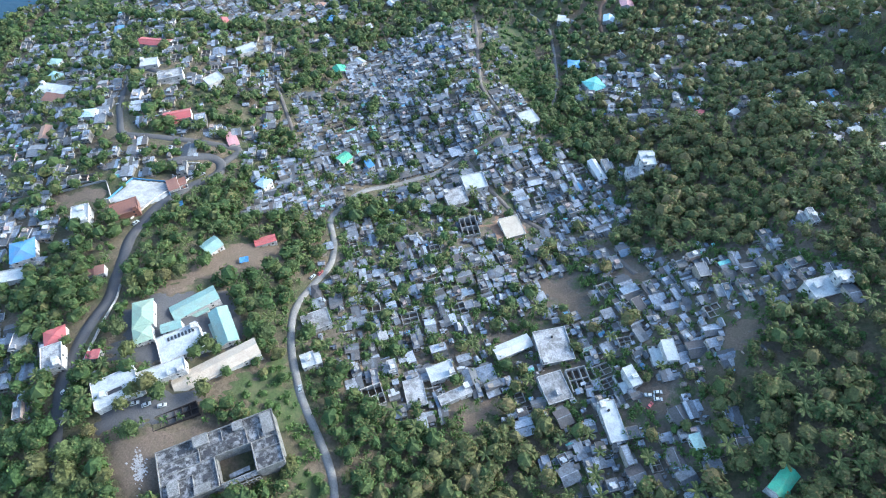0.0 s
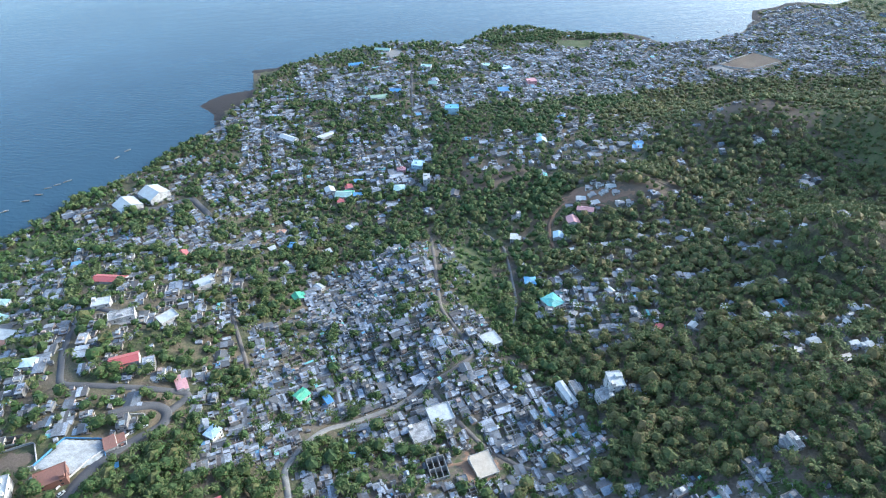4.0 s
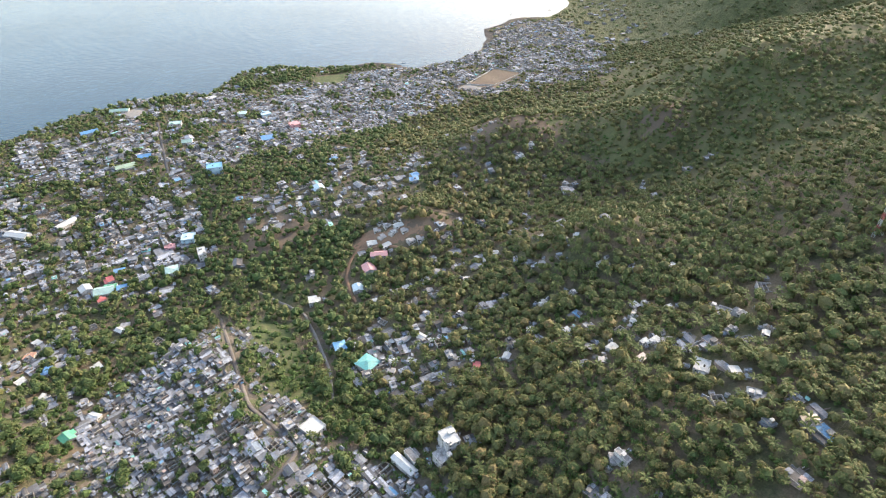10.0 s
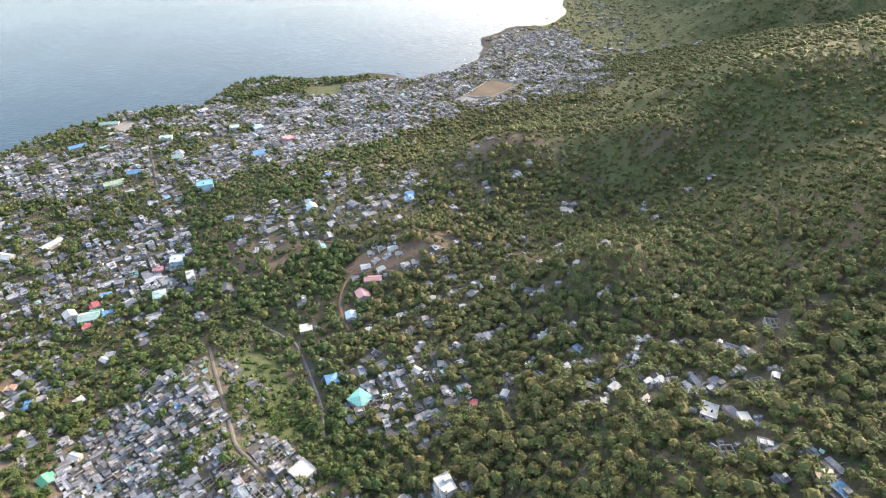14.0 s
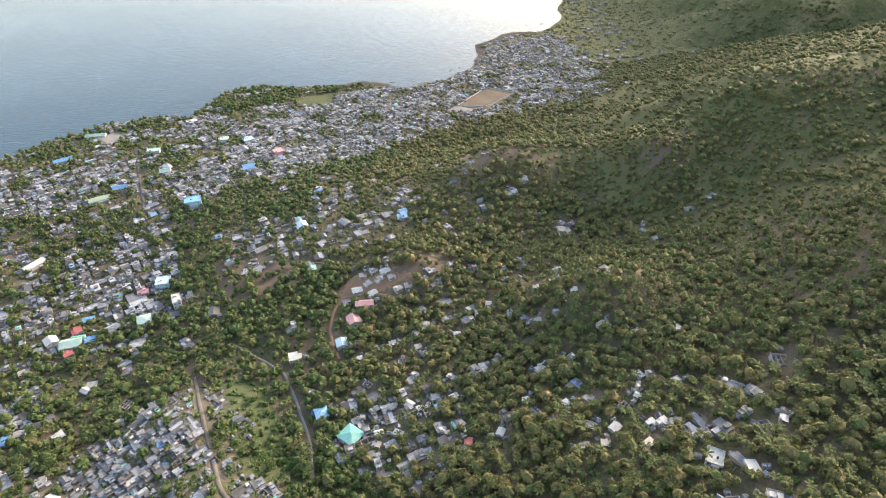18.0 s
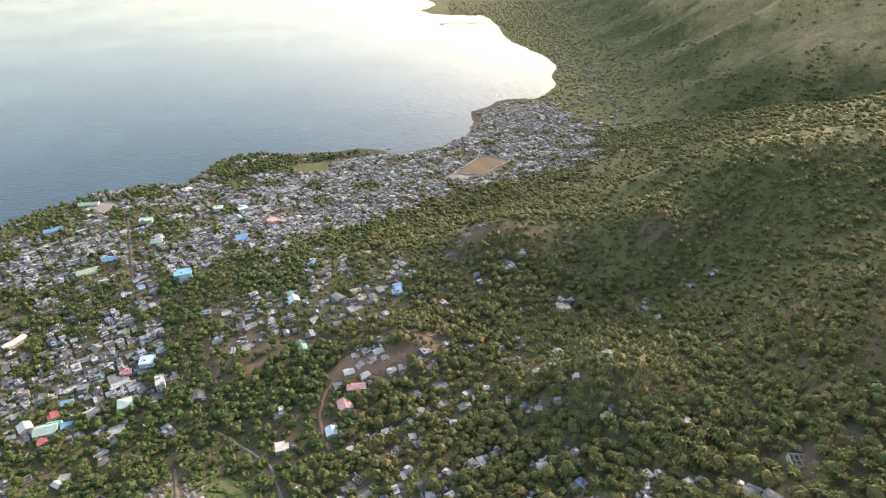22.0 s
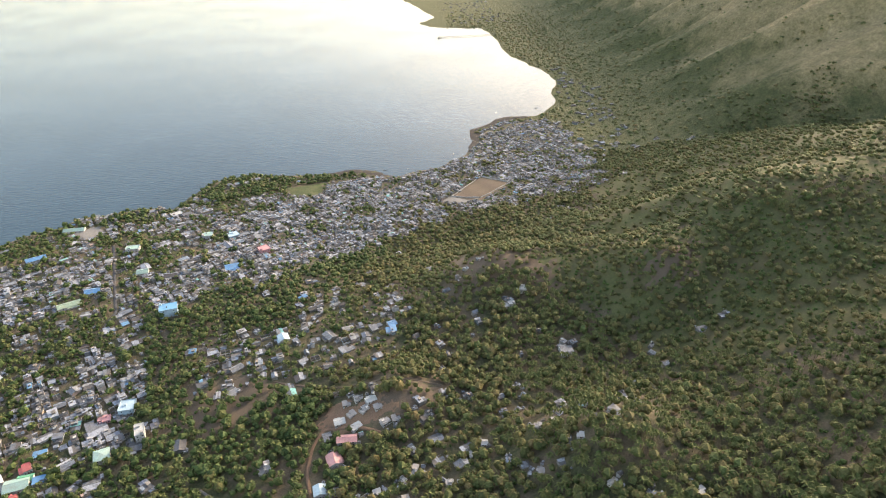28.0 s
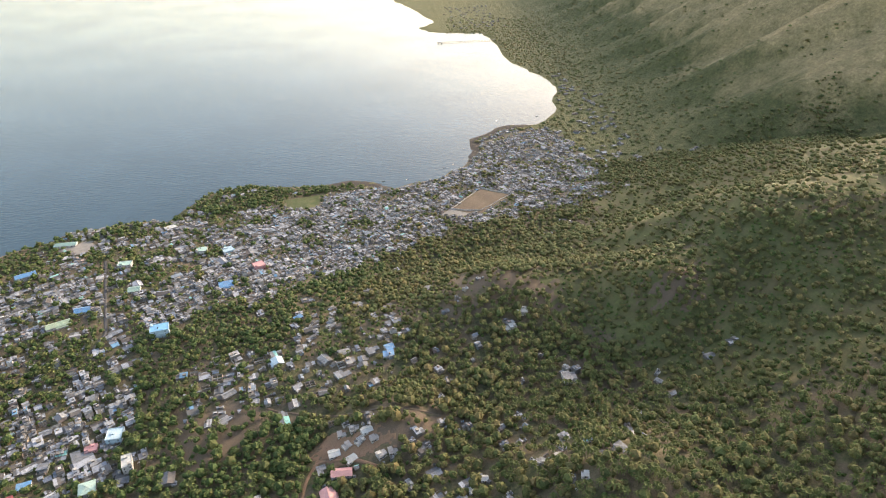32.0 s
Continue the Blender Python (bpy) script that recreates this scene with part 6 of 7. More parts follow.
tops = [leafy_head(1, 50 + k, 14, 6, 0.16, 0.8) for k in range(6)]
mids = [leafy_head(1, 70 + k, 9, 2, 0.23, 0.86) for k in range(6)]
fars = [leafy_head(1, 90 + k, 9, 1, 0.34, 0.82) for k in range(6)]
fronds = merged([frond()])
palm_near = Shape()
for k in range(7):
    a = k * 2 * math.pi / 7 + 0.2 * (k % 3)
    palm_near.add([(0.24 + math.cos(a) * x - math.sin(a) * y, 0.08 + math.sin(a) * x + math.cos(a) * y, 1.9 + z * (1.0 if k % 2 else 0.55)) for x, y, z in fronds.v], fronds.f)
palm_all = triangles([palm_near, palm_trunk()], [0, 1])
palm_mid = Shape()
for k in range(8):
    a, up = k * 2.36, 0.3 + 0.16 * (k % 3)
    c, s = math.cos(a), math.sin(a)
    pts = [(0.0, 0.06, 1.85), (0.55, 0.2, 1.85 + up), (1.05, 0.05, 1.55 + up * 0.5)]
    palm_mid.add([(c * d - s * e * w, s * d + c * e * w, z) for d, w, z in pts for e in (-1, 1)], [(0, 2, 3, 1), (2, 4, 5, 3)])
palm_mid = triangles([palm_mid, Shape().tube((0, 0, -0.3), (0.05, 0.03, 1.85), 0.05, 0.03, 3)], [0, 1])
palm_far = triangles([merged([moved(lump(1, 0.9, 33, 0.4), 0, 0, 1.7, 0.85)])], [0])
bushes = [triangles([moved(leafy_head(1, 40 + k, 7, 3, 0.3, 0.66), 0, 0, -0.6, 1.0)], [0]) for k in range(3)]
clumps = [triangles([moved(leafy_head(1, 40 + k, 4, 2, 0.34, 0.7), 0, 0, -0.6, 1.0)], [0]) for k in range(3)]
tufts = [triangles([moved(lump(1, 0.7, 60 + k, 0.8, 0.1), 0, 0, 0.2, 1.0)], [0]) for k in range(3)]
sets = {0: [triangles([t], [0]) for t in tops], 1: [triangles([t], [0]) for t in mids], 2: [triangles([t], [0]) for t in fars]}
for belt, word in ((0, "near"), (1, "middle"), (2, "far")):
    rows = keep.get(("broad", belt), [])
    for side, leaves, words in ((0, "forest", "dense olive green mango woodland on the hillside"), (1, "grove", "dark green garden trees between the houses")):
        some = [r for r in rows if (r[0] + 14 * math.sin(r[1] / 31) < np.interp(r[1], [0, 300, 700, 1100], [-30, -60, -120, -60])) == bool(side)]
        joined("woodland" if side == 0 else "garden_trees", [(tp, some[k::len(sets[belt])]) for k, tp in enumerate(sets[belt])], [M[leaves]], words, "trees")
    rows = keep.get(("palm", belt), [])
    joined("palm_grove", [((palm_all, palm_mid, palm_far)[belt], rows)], [M["palm_far"], M["bark"]], "scattered coconut palms among the trees", "palms")
    rows = keep.get(("low", belt), [])
    joined("undergrowth", [(tp, rows[k::3]) for k, tp in enumerate((bushes, clumps, tufts)[belt])], [M["shrub_far"]], "bright green banana plants and low shrubs", "shrubs")

# trees round the school and along its road
SCHOOL_TREES = [(-196, 45, 4.5), (-211, 52, 4.5), (-170, 60, 4), (-169, 66, 4.5), (-176, 36, 5), (-169, 36, 4.5), (-180, 31, 4), (-180, 24, 3.5), (-154, 47, 4.5), (-151, 59, 3), (-168, 17, 4.5), (-149, 85, 5), (-137, 79, 4), (-128, 70, 3.5), (-156, 83, 4), (-163, 66, 3), (-175, 97, 3), (-169, 90, 3)]
ROAD_TREES = [(-228, 77, 4), (-222, 82, 4), (-216, 88, 4), (-212, 94, 4), (-207, 107, 4.5), (-187, 102, 3.5), (-179, 112, 4), (-173, 123, 4.5), (-168, 130, 4.5), (-210, 24, 3), (-201, 18, 3), (-193, 13, 3), (-184, 8, 3), (-175, 4, 3.2), (-164, -3, 4), (-201, 1, 5.5), (-186, -3, 5.5), (-206, -6, 5), (-210, -12, 5), (-193, -12, 6), (-179, -10, 6), (-197, -20, 5.5), (-170, -9, 4), (-179, -17, 5)]
for x, y, r in SCHOOL_TREES + ROAD_TREES:
    solo.append((x, y, ground_at(x, y), "broad", r, (x * 0.37 + y * 0.61) % 1))

# banana plants crowding the gardens between the houses of the hillside
leaf = Shape()
for k in range(6):
    a, up = k * 2.4, 0.55 + 0.5 * (k % 3)
    c, s = math.cos(a), math.sin(a)
    pts = [(0.05, 0.1, 0.9), (0.65, 0.2, 0.95 + up), (1.3, 0.04, 0.3 + up)]
    v = [(c * d - s * e * w, s * d + c * e * w, z) for d, w, z in pts for e in (-1, 1)]
    leaf.add(v, [(0, 2, 3, 1), (2, 4, 5, 3)])
stem = Shape().tube((0, 0, -0.3), (0.02, 0, 1.0), 0.13, 0.1, 3)
plant = triangles([leaf, stem], [0, 0])
rows = []
for _ in range(22000):
    x, y, q, r = rng.uniform(-260, 125), rng.uniform(-40, 430), rng.random(), rng.random()
    if y < -50 + 0.494 * (x + 204) or y > 330 and q > 0.4 or not free(x, y, 0.0):
        continue
    wild = math.sin(x / 13 + 1.7 * math.sin(y / 17)) * math.sin(y / 11 + 1.3 * math.sin(x / 19))
    if q < (0.75 if wild > 0.1 else 0.22):
        rows.append((x, y, 0.0, r * 6.3, 1.1 + 1.0 * r, 1.1 + 1.0 * r, 1.1 + 1.1 * q))
z = land(np.array([r[0] for r in rows]), np.array([r[1] for r in rows]))
rows = [(r[0], r[1], float(e), *r[3:]) for r, e in zip(rows, z)][:4500]
joined("banana_plants", [(plant, rows)], [M["shrub_far"]], "bright green banana plants with long arching leaves", "plants")

# woods on the far hills and along the bay
rows = []
for jj in range(150):
    for ii in range(110):
        x, y = 60 + 14.0 * ii + rng.uniform(-13, 13), 1300 + 14.0 * jj + rng.uniform(-13, 13)
        rows.append((x, y, rng.random(), rng.random()))
for jj in range(90):
    for ii in range(60):
        x, y = 720 + 13.0 * ii + rng.uniform(-12, 12), 150 + 13.0 * jj + rng.uniform(-12, 12)
        rows.append((x, y, rng.random() * 0.8, rng.random()))
rx, ry = np.array([r[0] for r in rows]), np.array([r[1] for r in rows])
rd, rz = inland(rx, ry), land(rx, ry)
far_rows = []
for (x, y, q1, q2), e, z in zip(rows, rd, rz):
    open_slope = x > 640 and y > 1180 + 90 * math.sin(x / 83) + 60 * math.sin(x / 31 + y / 57)
    bay = any(inside(o, np.array(x), np.array(y)) for o in (DISTRICTS[7][0], DISTRICTS[13][0]))
    if e > 8 and y < 2700 + 600 * q2 and q1 < (0.07 + 0.2 * (math.sin((y + 0.35 * x) / 39) > 0.3) if open_slope else 0.2 if inside(BACK_SLOPE, np.array(x), np.array(y)) else 0.65 if bay else 0.6 if x > 430 else 0.97):
        r = 2.6 + 3.2 * q2
        far_rows.append((x, y, z - 0.5, q1 * 40, r, r, r * 0.8))
cheap = [triangles([moved(lump(1, 0.5, 120 + k, 0.8, 0.0), 0, 0, 0.3, 1.0)], [0]) for k in range(3)]
joined("far_woods", [(c, far_rows[k::3]) for k, c in enumerate(cheap)], [M["forest"]], "dark green trees scattered over distant slopes", "trees", True)

# single trees nearest to the way
names = {"broad": ("mango_tree", "spreading mango tree with a dense olive green crown", "tree"), "palm": ("coconut_palm", "coconut palm with a slender trunk and arching fronds", "palm"), "low": ("banana_clump", "bright green clump of broad banana leaves", "shrub")}
kinds = {}
trunk_mesh = tree_trunk().mesh("trunk", [M["bark"]], True)
palm_mesh = palm_trunk().mesh("trunk", [M["bark"]], True)
frond_mesh = fronds.mesh("frond", [M["palm"]], True)
for k, c in enumerate(broad):
    top = root(names["broad"][0], Matrix.Translation((0, 0, -60)), names["broad"][1], "tree", "trees of the hillside")
    part("trunk", trunk_mesh, None, top)
    part("crown", c, M["mango"], top)
    kinds.setdefault("broad", []).append(top)
top = root(names["palm"][0], Matrix.Translation((0, 0, -60)), names["palm"][1], "palm", "palms of the hillside")
part("trunk", palm_mesh, None, top)
for k in range(9):
    fr = part("frond", frond_mesh, None, top)
    fr.matrix_basis = Matrix.Translation((0.24, 0.08, 1.9)) @ Matrix.Rotation(k * 2 * math.pi / 9 + 0.2 * (k % 3), 4, "Z") @ Matrix.Rotation(radians(-8 + 22 * (k % 2)), 4, "Y")
kinds["palm"] = [top]
for v in range(2):
    top = root(names["low"][0], Matrix.Translation((0, 0, -60)), names["low"][1], "shrub", "shrubs of the hillside")
    part("crown", moved(leafy_head(1, 45 + v, 14, 7, 0.24, 0.62), 0, 0, -0.6, 1.0), M["shrub"], top)
    kinds.setdefault("low", []).append(top)
for k, (x, y, z, kind, r, q3) in enumerate(solo):
    m = Matrix.Translation((x, y, z)) @ Matrix.Rotation(q3 * 6.3, 4, "Z") @ Matrix.Diagonal((r, r, r * (0.9 + 0.3 * q3), 1))
    copy_thing(kinds[kind][k % len(kinds[kind])], m)
for kin in kinds.values():
    for top in kin:
        for o in list(top.children_recursive) + [top]:
            bpy.data.objects.remove(o)

# ---- the unfinished concrete building with its courtyard ----
UB = Matrix.Translation((-126, 25.5, footing(-126, 25.5, 46, 22, radians(50)))) @ Matrix.Rotation(radians(50), 4, "Z")
top = root("unfinished_building", UB, "large unfinished grey concrete building round an open courtyard", "building")
wings = ((-25, 25, 0.8, 12, 8.6), (-25, -2, -12, 0.8, 8.6), (13.6, 25, -12, 0.8, 8.6))
for k, (x0, x1, y0, y1, h) in enumerate(wings):
    w = part("wing", Shape().box(x0, x1, y0, y1, -4, h), M["old_concrete"], top, "bare grey concrete wing")
    part("roof_slab", Shape().box(x0 - 0.4, x1 + 0.4, y0 - (0.4 if k else -0.4), y1 + (0.4 if not k else -0.4), h, h + 0.3), M["black_roof"], w, "blackened flat concrete roof slab")
for n, (x0, x1, y0, y1) in enumerate(((-25.4, 25.4, 12.1, 12.4), (-25.4, -25.1, -12.4, 12.1), (25.1, 25.4, -12.4, 12.1), (-25.1, -2, -12.4, -12.1), (13.6, 25.1, -12.4, -12.1), (-2.3, -2, -12.1, 0.8), (13.6, 13.9, -12.1, 0.8), (-2, 13.6, 0.7, 1.0))):
    part("parapet", Shape().box(x0, x1, y0, y1, 8.9, 9.8), M["old_concrete"], top)
part("gallery_floor", Shape().box(-2, 13.6, -12, -9.6, 4.2, 4.5), M["flat_stained"], top)
for k in range(6):
    part("column", Shape().box(-1.6 + 2.9 * k, -1.2 + 2.9 * k, -11.9, -11.5, -4, 8.4), M["old_concrete"], top)
    part("beam", Shape().box(-1.6 + 2.9 * k, -1.2 + 2.9 * k, -11.5, -9.8, 4.0, 4.3), M["old_concrete"], top)
part("beam", Shape().box(-2, 13.6, -12, -11.5, 8.4, 8.9), M["old_concrete"], top)
for x0, x1, y0, y1, h in ((-9, -3, 7.5, 11.8, 11.2), (8, 12, 8.5, 11.8, 10.8), (20, 24.5, 2, 11, 10.4), (-22, -18, -9, -4, 10.8), (-12, -6, -11.8, -9, 10.0)):
    part("stair_head", Shape().box(x0, x1, y0, y1, 8.9, h).box(x0 - 0.3, x1 + 0.3, y0 - 0.3, y1 + 0.3, h, h + 0.2), M["old_concrete"], top)
# dark panels on solid walls, the shade of open windows put into their colour
for k in range(12):
    for z in (0.6, 3.6, 6.4):
        part("window_opening", Shape().box(-23.4 + 4.1 * k, -21.8 + 4.1 * k, 11.95, 12.06, z, z + 1.5), M["dark"], top)
for k in range(5):
    for z in (0.6, 3.6, 6.4):
        part("window_opening", Shape().box(-23.6 + 4.4 * k, -22 + 4.4 * k, -12.06, -11.95, z, z + 1.5), M["dark"], top)
        part("window_opening", Shape().box(24.95, 25.06, -10.6 + 4.4 * k, -9 + 4.4 * k, z, z + 1.5), M["dark"], top)
        part("window_opening", Shape().box(-25.06, -24.95, -10.6 + 4.4 * k, -9 + 4.4 * k, z, z + 1.5), M["dark"], top)

# low walls, holes painted as dark panels and fallen sheets left on its roof, and the outer gallery
for x0, x1, y0, y1 in ((-8, -7.8, 1, 7.2), (-25, -8, 5.6, 5.8), (2.5, 2.7, 6.5, 11.9), (12.5, 12.7, 1.2, 8), (-25, -12, -3.2, -3), (-12.2, -12, -11.9, -3.2), (15, 25, -4.2, -4), (17.5, 17.7, 1, 7)):
    part("low_wall", Shape().box(x0, x1, y0, y1, 8.9, 9.55), M["old_concrete"], top)
for x, y, l, w in ((-15, 8.6, 1.6, 1.1), (-13, 3.2, 0.8, 0.6), (-19, 2.5, 2.2, 0.7), (-4.5, 4, 1.8, 1.4), (6, 5, 2.0, 0.9), (10, 3, 0.8, 0.8), (16, -8, 1.6, 1.1), (21, -1, 1.2, 1.2), (-7, -6, 1.3, 0.9), (-17, -7.5, 1.6, 0.8)):
    part("roof_hatch", Shape().box(x - l, x + l, y - w, y + w, 8.9, 8.96), M["dark"], top, "dark panel on the roof slab painted as a shaded hole")
for k in range(9):
    part("gallery_post", Shape().box(-2 + 1.9 * k, -1.7 + 1.9 * k, -13.6, -13.3, -4, 5.2), M["old_concrete"], top)
part("gallery_rail", Shape().box(-2.2, 13.8, -13.65, -13.25, 5.2, 5.5).box(-2.2, 13.8, -13.65, -13.25, 2.4, 2.7), M["old_concrete"], top)
part("courtyard_ramp", Shape().slab([(1, -8.6, 3.2), (10, -8.6, 4.4), (10, -6.6, 4.4), (1, -6.6, 3.2)], 0.35), M["flat_stained"], top)

# roof lights of the school halls, and a roof opening whose shade is a dark panel
for k in range(8):
    p = Vector((-181.5, 63.5)) + Vector((math.cos(radians(54)), math.sin(radians(54)))) * (k - 3.5) * 1.7
    ob = root("roof_light", Matrix.Translation((p.x, p.y, footing(-179, 60, 14.2, 20.1, radians(144)) + 5.22)) @ Matrix.Rotation(radians(54), 4, "Z"), "dark raised roof light on the white hall", "roof light", "roof lights of the hall")
    part("kerb", Shape().box(-0.6, 0.6, -1.2, 1.2, 0, 0.35), M["wall_white"], ob)
    part("pane", Shape().box(-0.5, 0.5, -1.1, 1.1, 0.35, 0.4), M["glass"], ob)
ob = root("roof_opening", Matrix.Translation((-186, 27, footing(-187, 28, 14.3, 19.1, radians(145)) + 5.22)) @ Matrix.Rotation(radians(55), 4, "Z"), "kerbed dark panel painted as a shaded light well in the white roof", "light well")
part("opening", Shape().box(-3.2, 3.2, -1.1, 1.1, 0, 0.06), M["dark"], ob)
part("kerb", Shape().box(-3.4, 3.4, -1.3, -1.1, 0, 0.4).box(-3.4, 3.4, 1.1, 1.3, 0, 0.4).box(-3.4, -3.2, -1.1, 1.1, 0, 0.4).box(3.2, 3.4, -1.1, 1.1, 0, 0.4), M["wall_white"], ob)

# ---- walls along roads ----


def wall_along(name, points, h, mat, label):
    p = np.array(points, float)
    at = np.concatenate([[0], np.cumsum(np.hypot(*np.diff(p, axis=0).T))])
    s = np.arange(0, at[-1], 2.5)
    x, y = np.interp(s, at, p[:, 0]), np.interp(s, at, p[:, 1])
    dx, dy = np.gradient(x), np.gradient(y)
    n = np.hypot(dx, dy) + 1e-9
    z = land(x, y)
    rows = [np.stack([x - dy / n * o, y + dx / n * o, z + e], 1) for o, e in ((-0.14, -1.5), (-0.14, h), (0.14, h), (0.14, -1.5))]
    k = len(s)
    f = [(j * k + i, (j + 1) * k + i, (j + 1) * k + i + 1, j * k + i + 1) for j in range(3) for i in range(k - 1)] + [(0, k, 2 * k, 3 * k), (k - 1, 4 * k - 1, 3 * k - 1, 2 * k - 1)]
    return tagged(new(name, mesh_of(name, np.concatenate(rows).tolist(), f, [mat])), label, "wall", kind="structure")


wall_along("road_wall", [(-200, 4), (-209, 22), (-217, 37), (-222, 50), (-229, 66), (-235, 75)], 1.6, M["wall_white"], "white plastered wall along the school road")
wall_along("road_wall", [(-268, 112), (-269, 132), (-266, 148), (-266, 160), (-270, 172), (-281, 164), (-296, 150)], 1.3, M["wall_white"], "white curving wall above the road bend")
wall_along("plaza_wall", [(-292, 116), (-294, 138), (-276, 147), (-263, 138)], 1.2, M["flat_blue"], "low blue wall around the white plaza")
wall_along("pitch_wall", [(20, 1119), (74, 1207), (127, 1183), (68, 1114), (20, 1119)], 2.2, M["wall_white"], "pale wall round the sports pitch")
wall_along("field_wall", [(-329, 108), (-306, 129), (-291, 119)], 1.5, M["wall_grey"], "grey block wall beside the playing field")

# ---- cars ----
CAR_PAINT = {c: M["flat_" + c] for c in ("white", "grey", "red", "blue")}


def car(x, y, yaw, colour):
    ob = root("car", Matrix.Translation((x, y, ground_at(x, y) + 0.35)) @ Matrix.Rotation(radians(yaw), 4, "Z"), colour + " car parked on the asphalt", "car")
    body = Shape()
    prof = [(-2.0, 0.25), (-2.05, 0.75), (-1.9, 0.95), (0.9, 0.95), (1.9, 0.75), (2.05, 0.5), (2.0, 0.25)]
    n = len(prof)
    body.add([(a, -0.82, b) for a, b in prof] + [(a, 0.82, b) for a, b in prof], [tuple(range(n)), tuple(range(n, 2 * n))[::-1]] + [(k, n + k, n + (k + 1) % n, (k + 1) % n) for k in range(n)])
    part("body", body, CAR_PAINT[colour], ob)
    cab = Shape().add([(-1.7, -0.76, 0.95), (0.9, -0.76, 0.95), (0.9, 0.76, 0.95), (-1.7, 0.76, 0.95), (-1.3, -0.62, 1.42), (0.25, -0.62, 1.42), (0.25, 0.62, 1.42), (-1.3, 0.62, 1.42)], [(0, 1, 5, 4), (1, 2, 6, 5), (2, 3, 7, 6), (3, 0, 4, 7), (4, 5, 6, 7)])
    part("cabin_glass", cab, M["glass"], ob)
    part("cabin_roof", Shape().box(-1.3, 0.25, -0.64, 0.64, 1.42, 1.48), CAR_PAINT[colour], ob)
    for sx in (-1.25, 1.25):
        for sy in (-0.8, 0.8):
            part("wheel", Shape().tube((sx, sy - 0.1, 0.3), (sx, sy + 0.1, 0.3), 0.31, 0.31, 10), M["rubber"], ob)
    return ob


for x, y, yaw, colour in ((-176, 27, 45, "white"), (-171, 29, 50, "white"), (-165, 32, 40, "white"), (-201, 22, 100, "grey"), (-204, 30, 60, "white"), (-157, 132, 80, "white"), (-155.5, 137, 85, "red"), (-119, 70, 130, "white"),
                          (-267, 152, 80, "grey"), (-263, 164, 60, "white"), (-265, 158, 75, "grey"), (-210, 17, 65, "white"), (-263, 111, 80, "white"), (-200, 60, 55, "blue"), (-195, 55, 55, "white"), (-185, 20, 50, "grey")):
    car(x, y, yaw, colour)

for x, y, yaw, colour in ((31, 142, 20, "white"), (33.5, 144.5, 30, "white"), (34.5, 141, 25, "white"), (32, 137, 70, "red")):
    car(x, y, yaw, colour)

# ---- tarpaulins and a water basin ----


def tarpaulin(x, y, yaw, l, w, colour):
    m = Matrix.Translation((x, y, ground_at(x, y))) @ Matrix.Rotation(radians(yaw), 4, "Z")
    ob = root("tarpaulin", m, "bright " + colour + " tarpaulin stretched over poles", "tarpaulin")
    s, n = Shape(), 5
    v = [(l * (i / n - 0.5), w * (j / n - 0.5), 2.3 - 0.35 * math.sin(math.pi * i / n) * math.sin(math.pi * j / n) + 0.12 * math.sin(3 * i + 2 * j)) for j in range(n + 1) for i in range(n + 1)]
    f = [(j * 6 + i, j * 6 + i + 1, j * 6 + i + 7, j * 6 + i + 6) for j in range(n) for i in range(n)]
    s.add(v, f)
    s.add([(a, b, c - 0.03) for a, b, c in v], [t[::-1] for t in f])
    part("sheet", s, M["flat_" + colour], ob)
    for sx in (-0.48, 0.48):
        for sy in (-0.48, 0.48):
            part("pole", Shape().tube((sx * l, sy * w, -1), (sx * l, sy * w, 2.25), 0.05, 0.05, 5), M["wood"], ob)


for x, y, yaw, l, w in ((-193, 120, 40, 5, 4), (-253, 134, 50, 6, 4), (-211, 395, 30, 5, 4), (-150, 205, 20, 4, 4), (-30, 268, 50, 4, 3)):
    tarpaulin(x, y, yaw, l, w, "blue")
bz = ground_at(-3, 158)
basin = root("water_basin", Matrix.Translation((-3, 158, bz)) @ Matrix.Rotation(radians(45), 4, "Z"), "small rectangular basin of turquoise water in a yard", "basin")
part("rim", Shape().box(-2.8, 2.8, -1.9, -1.6, -1.5, 1.2).box(-2.8, 2.8, 1.6, 1.9, -1.5, 1.2).box(-2.8, -2.5, -1.6, 1.6, -1.5, 1.2).box(2.5, 2.8, -1.6, 1.6, -1.5, 1.2), M["wall_grey"], basin)
part("water_surface", Shape().box(-2.5, 2.5, -1.6, 1.6, -1.5, 0.9), M["flat_aqua"], basin)

# ---- rubble beside the building site ----
rub = random.Random(5)
s = Shape()
for _ in range(160):
    u, v = rub.gauss(0, 1.3), rub.gauss(0, 3.4)
    x, y = -155 + 0.7 * u - 0.7 * v, 6 + 0.7 * u + 0.7 * v
    z, r = ground_at(x, y), rub.uniform(0.2, 0.55)
    s.box(x - r, x + r, y - r * 0.7, y + r * 0.7, z - 0.2, z + r * 0.9)
tagged(new("rubble", s.mesh("rubble", [M["wall_grey"]])), "pale heap of broken concrete blocks", "rubble", kind="stuff")

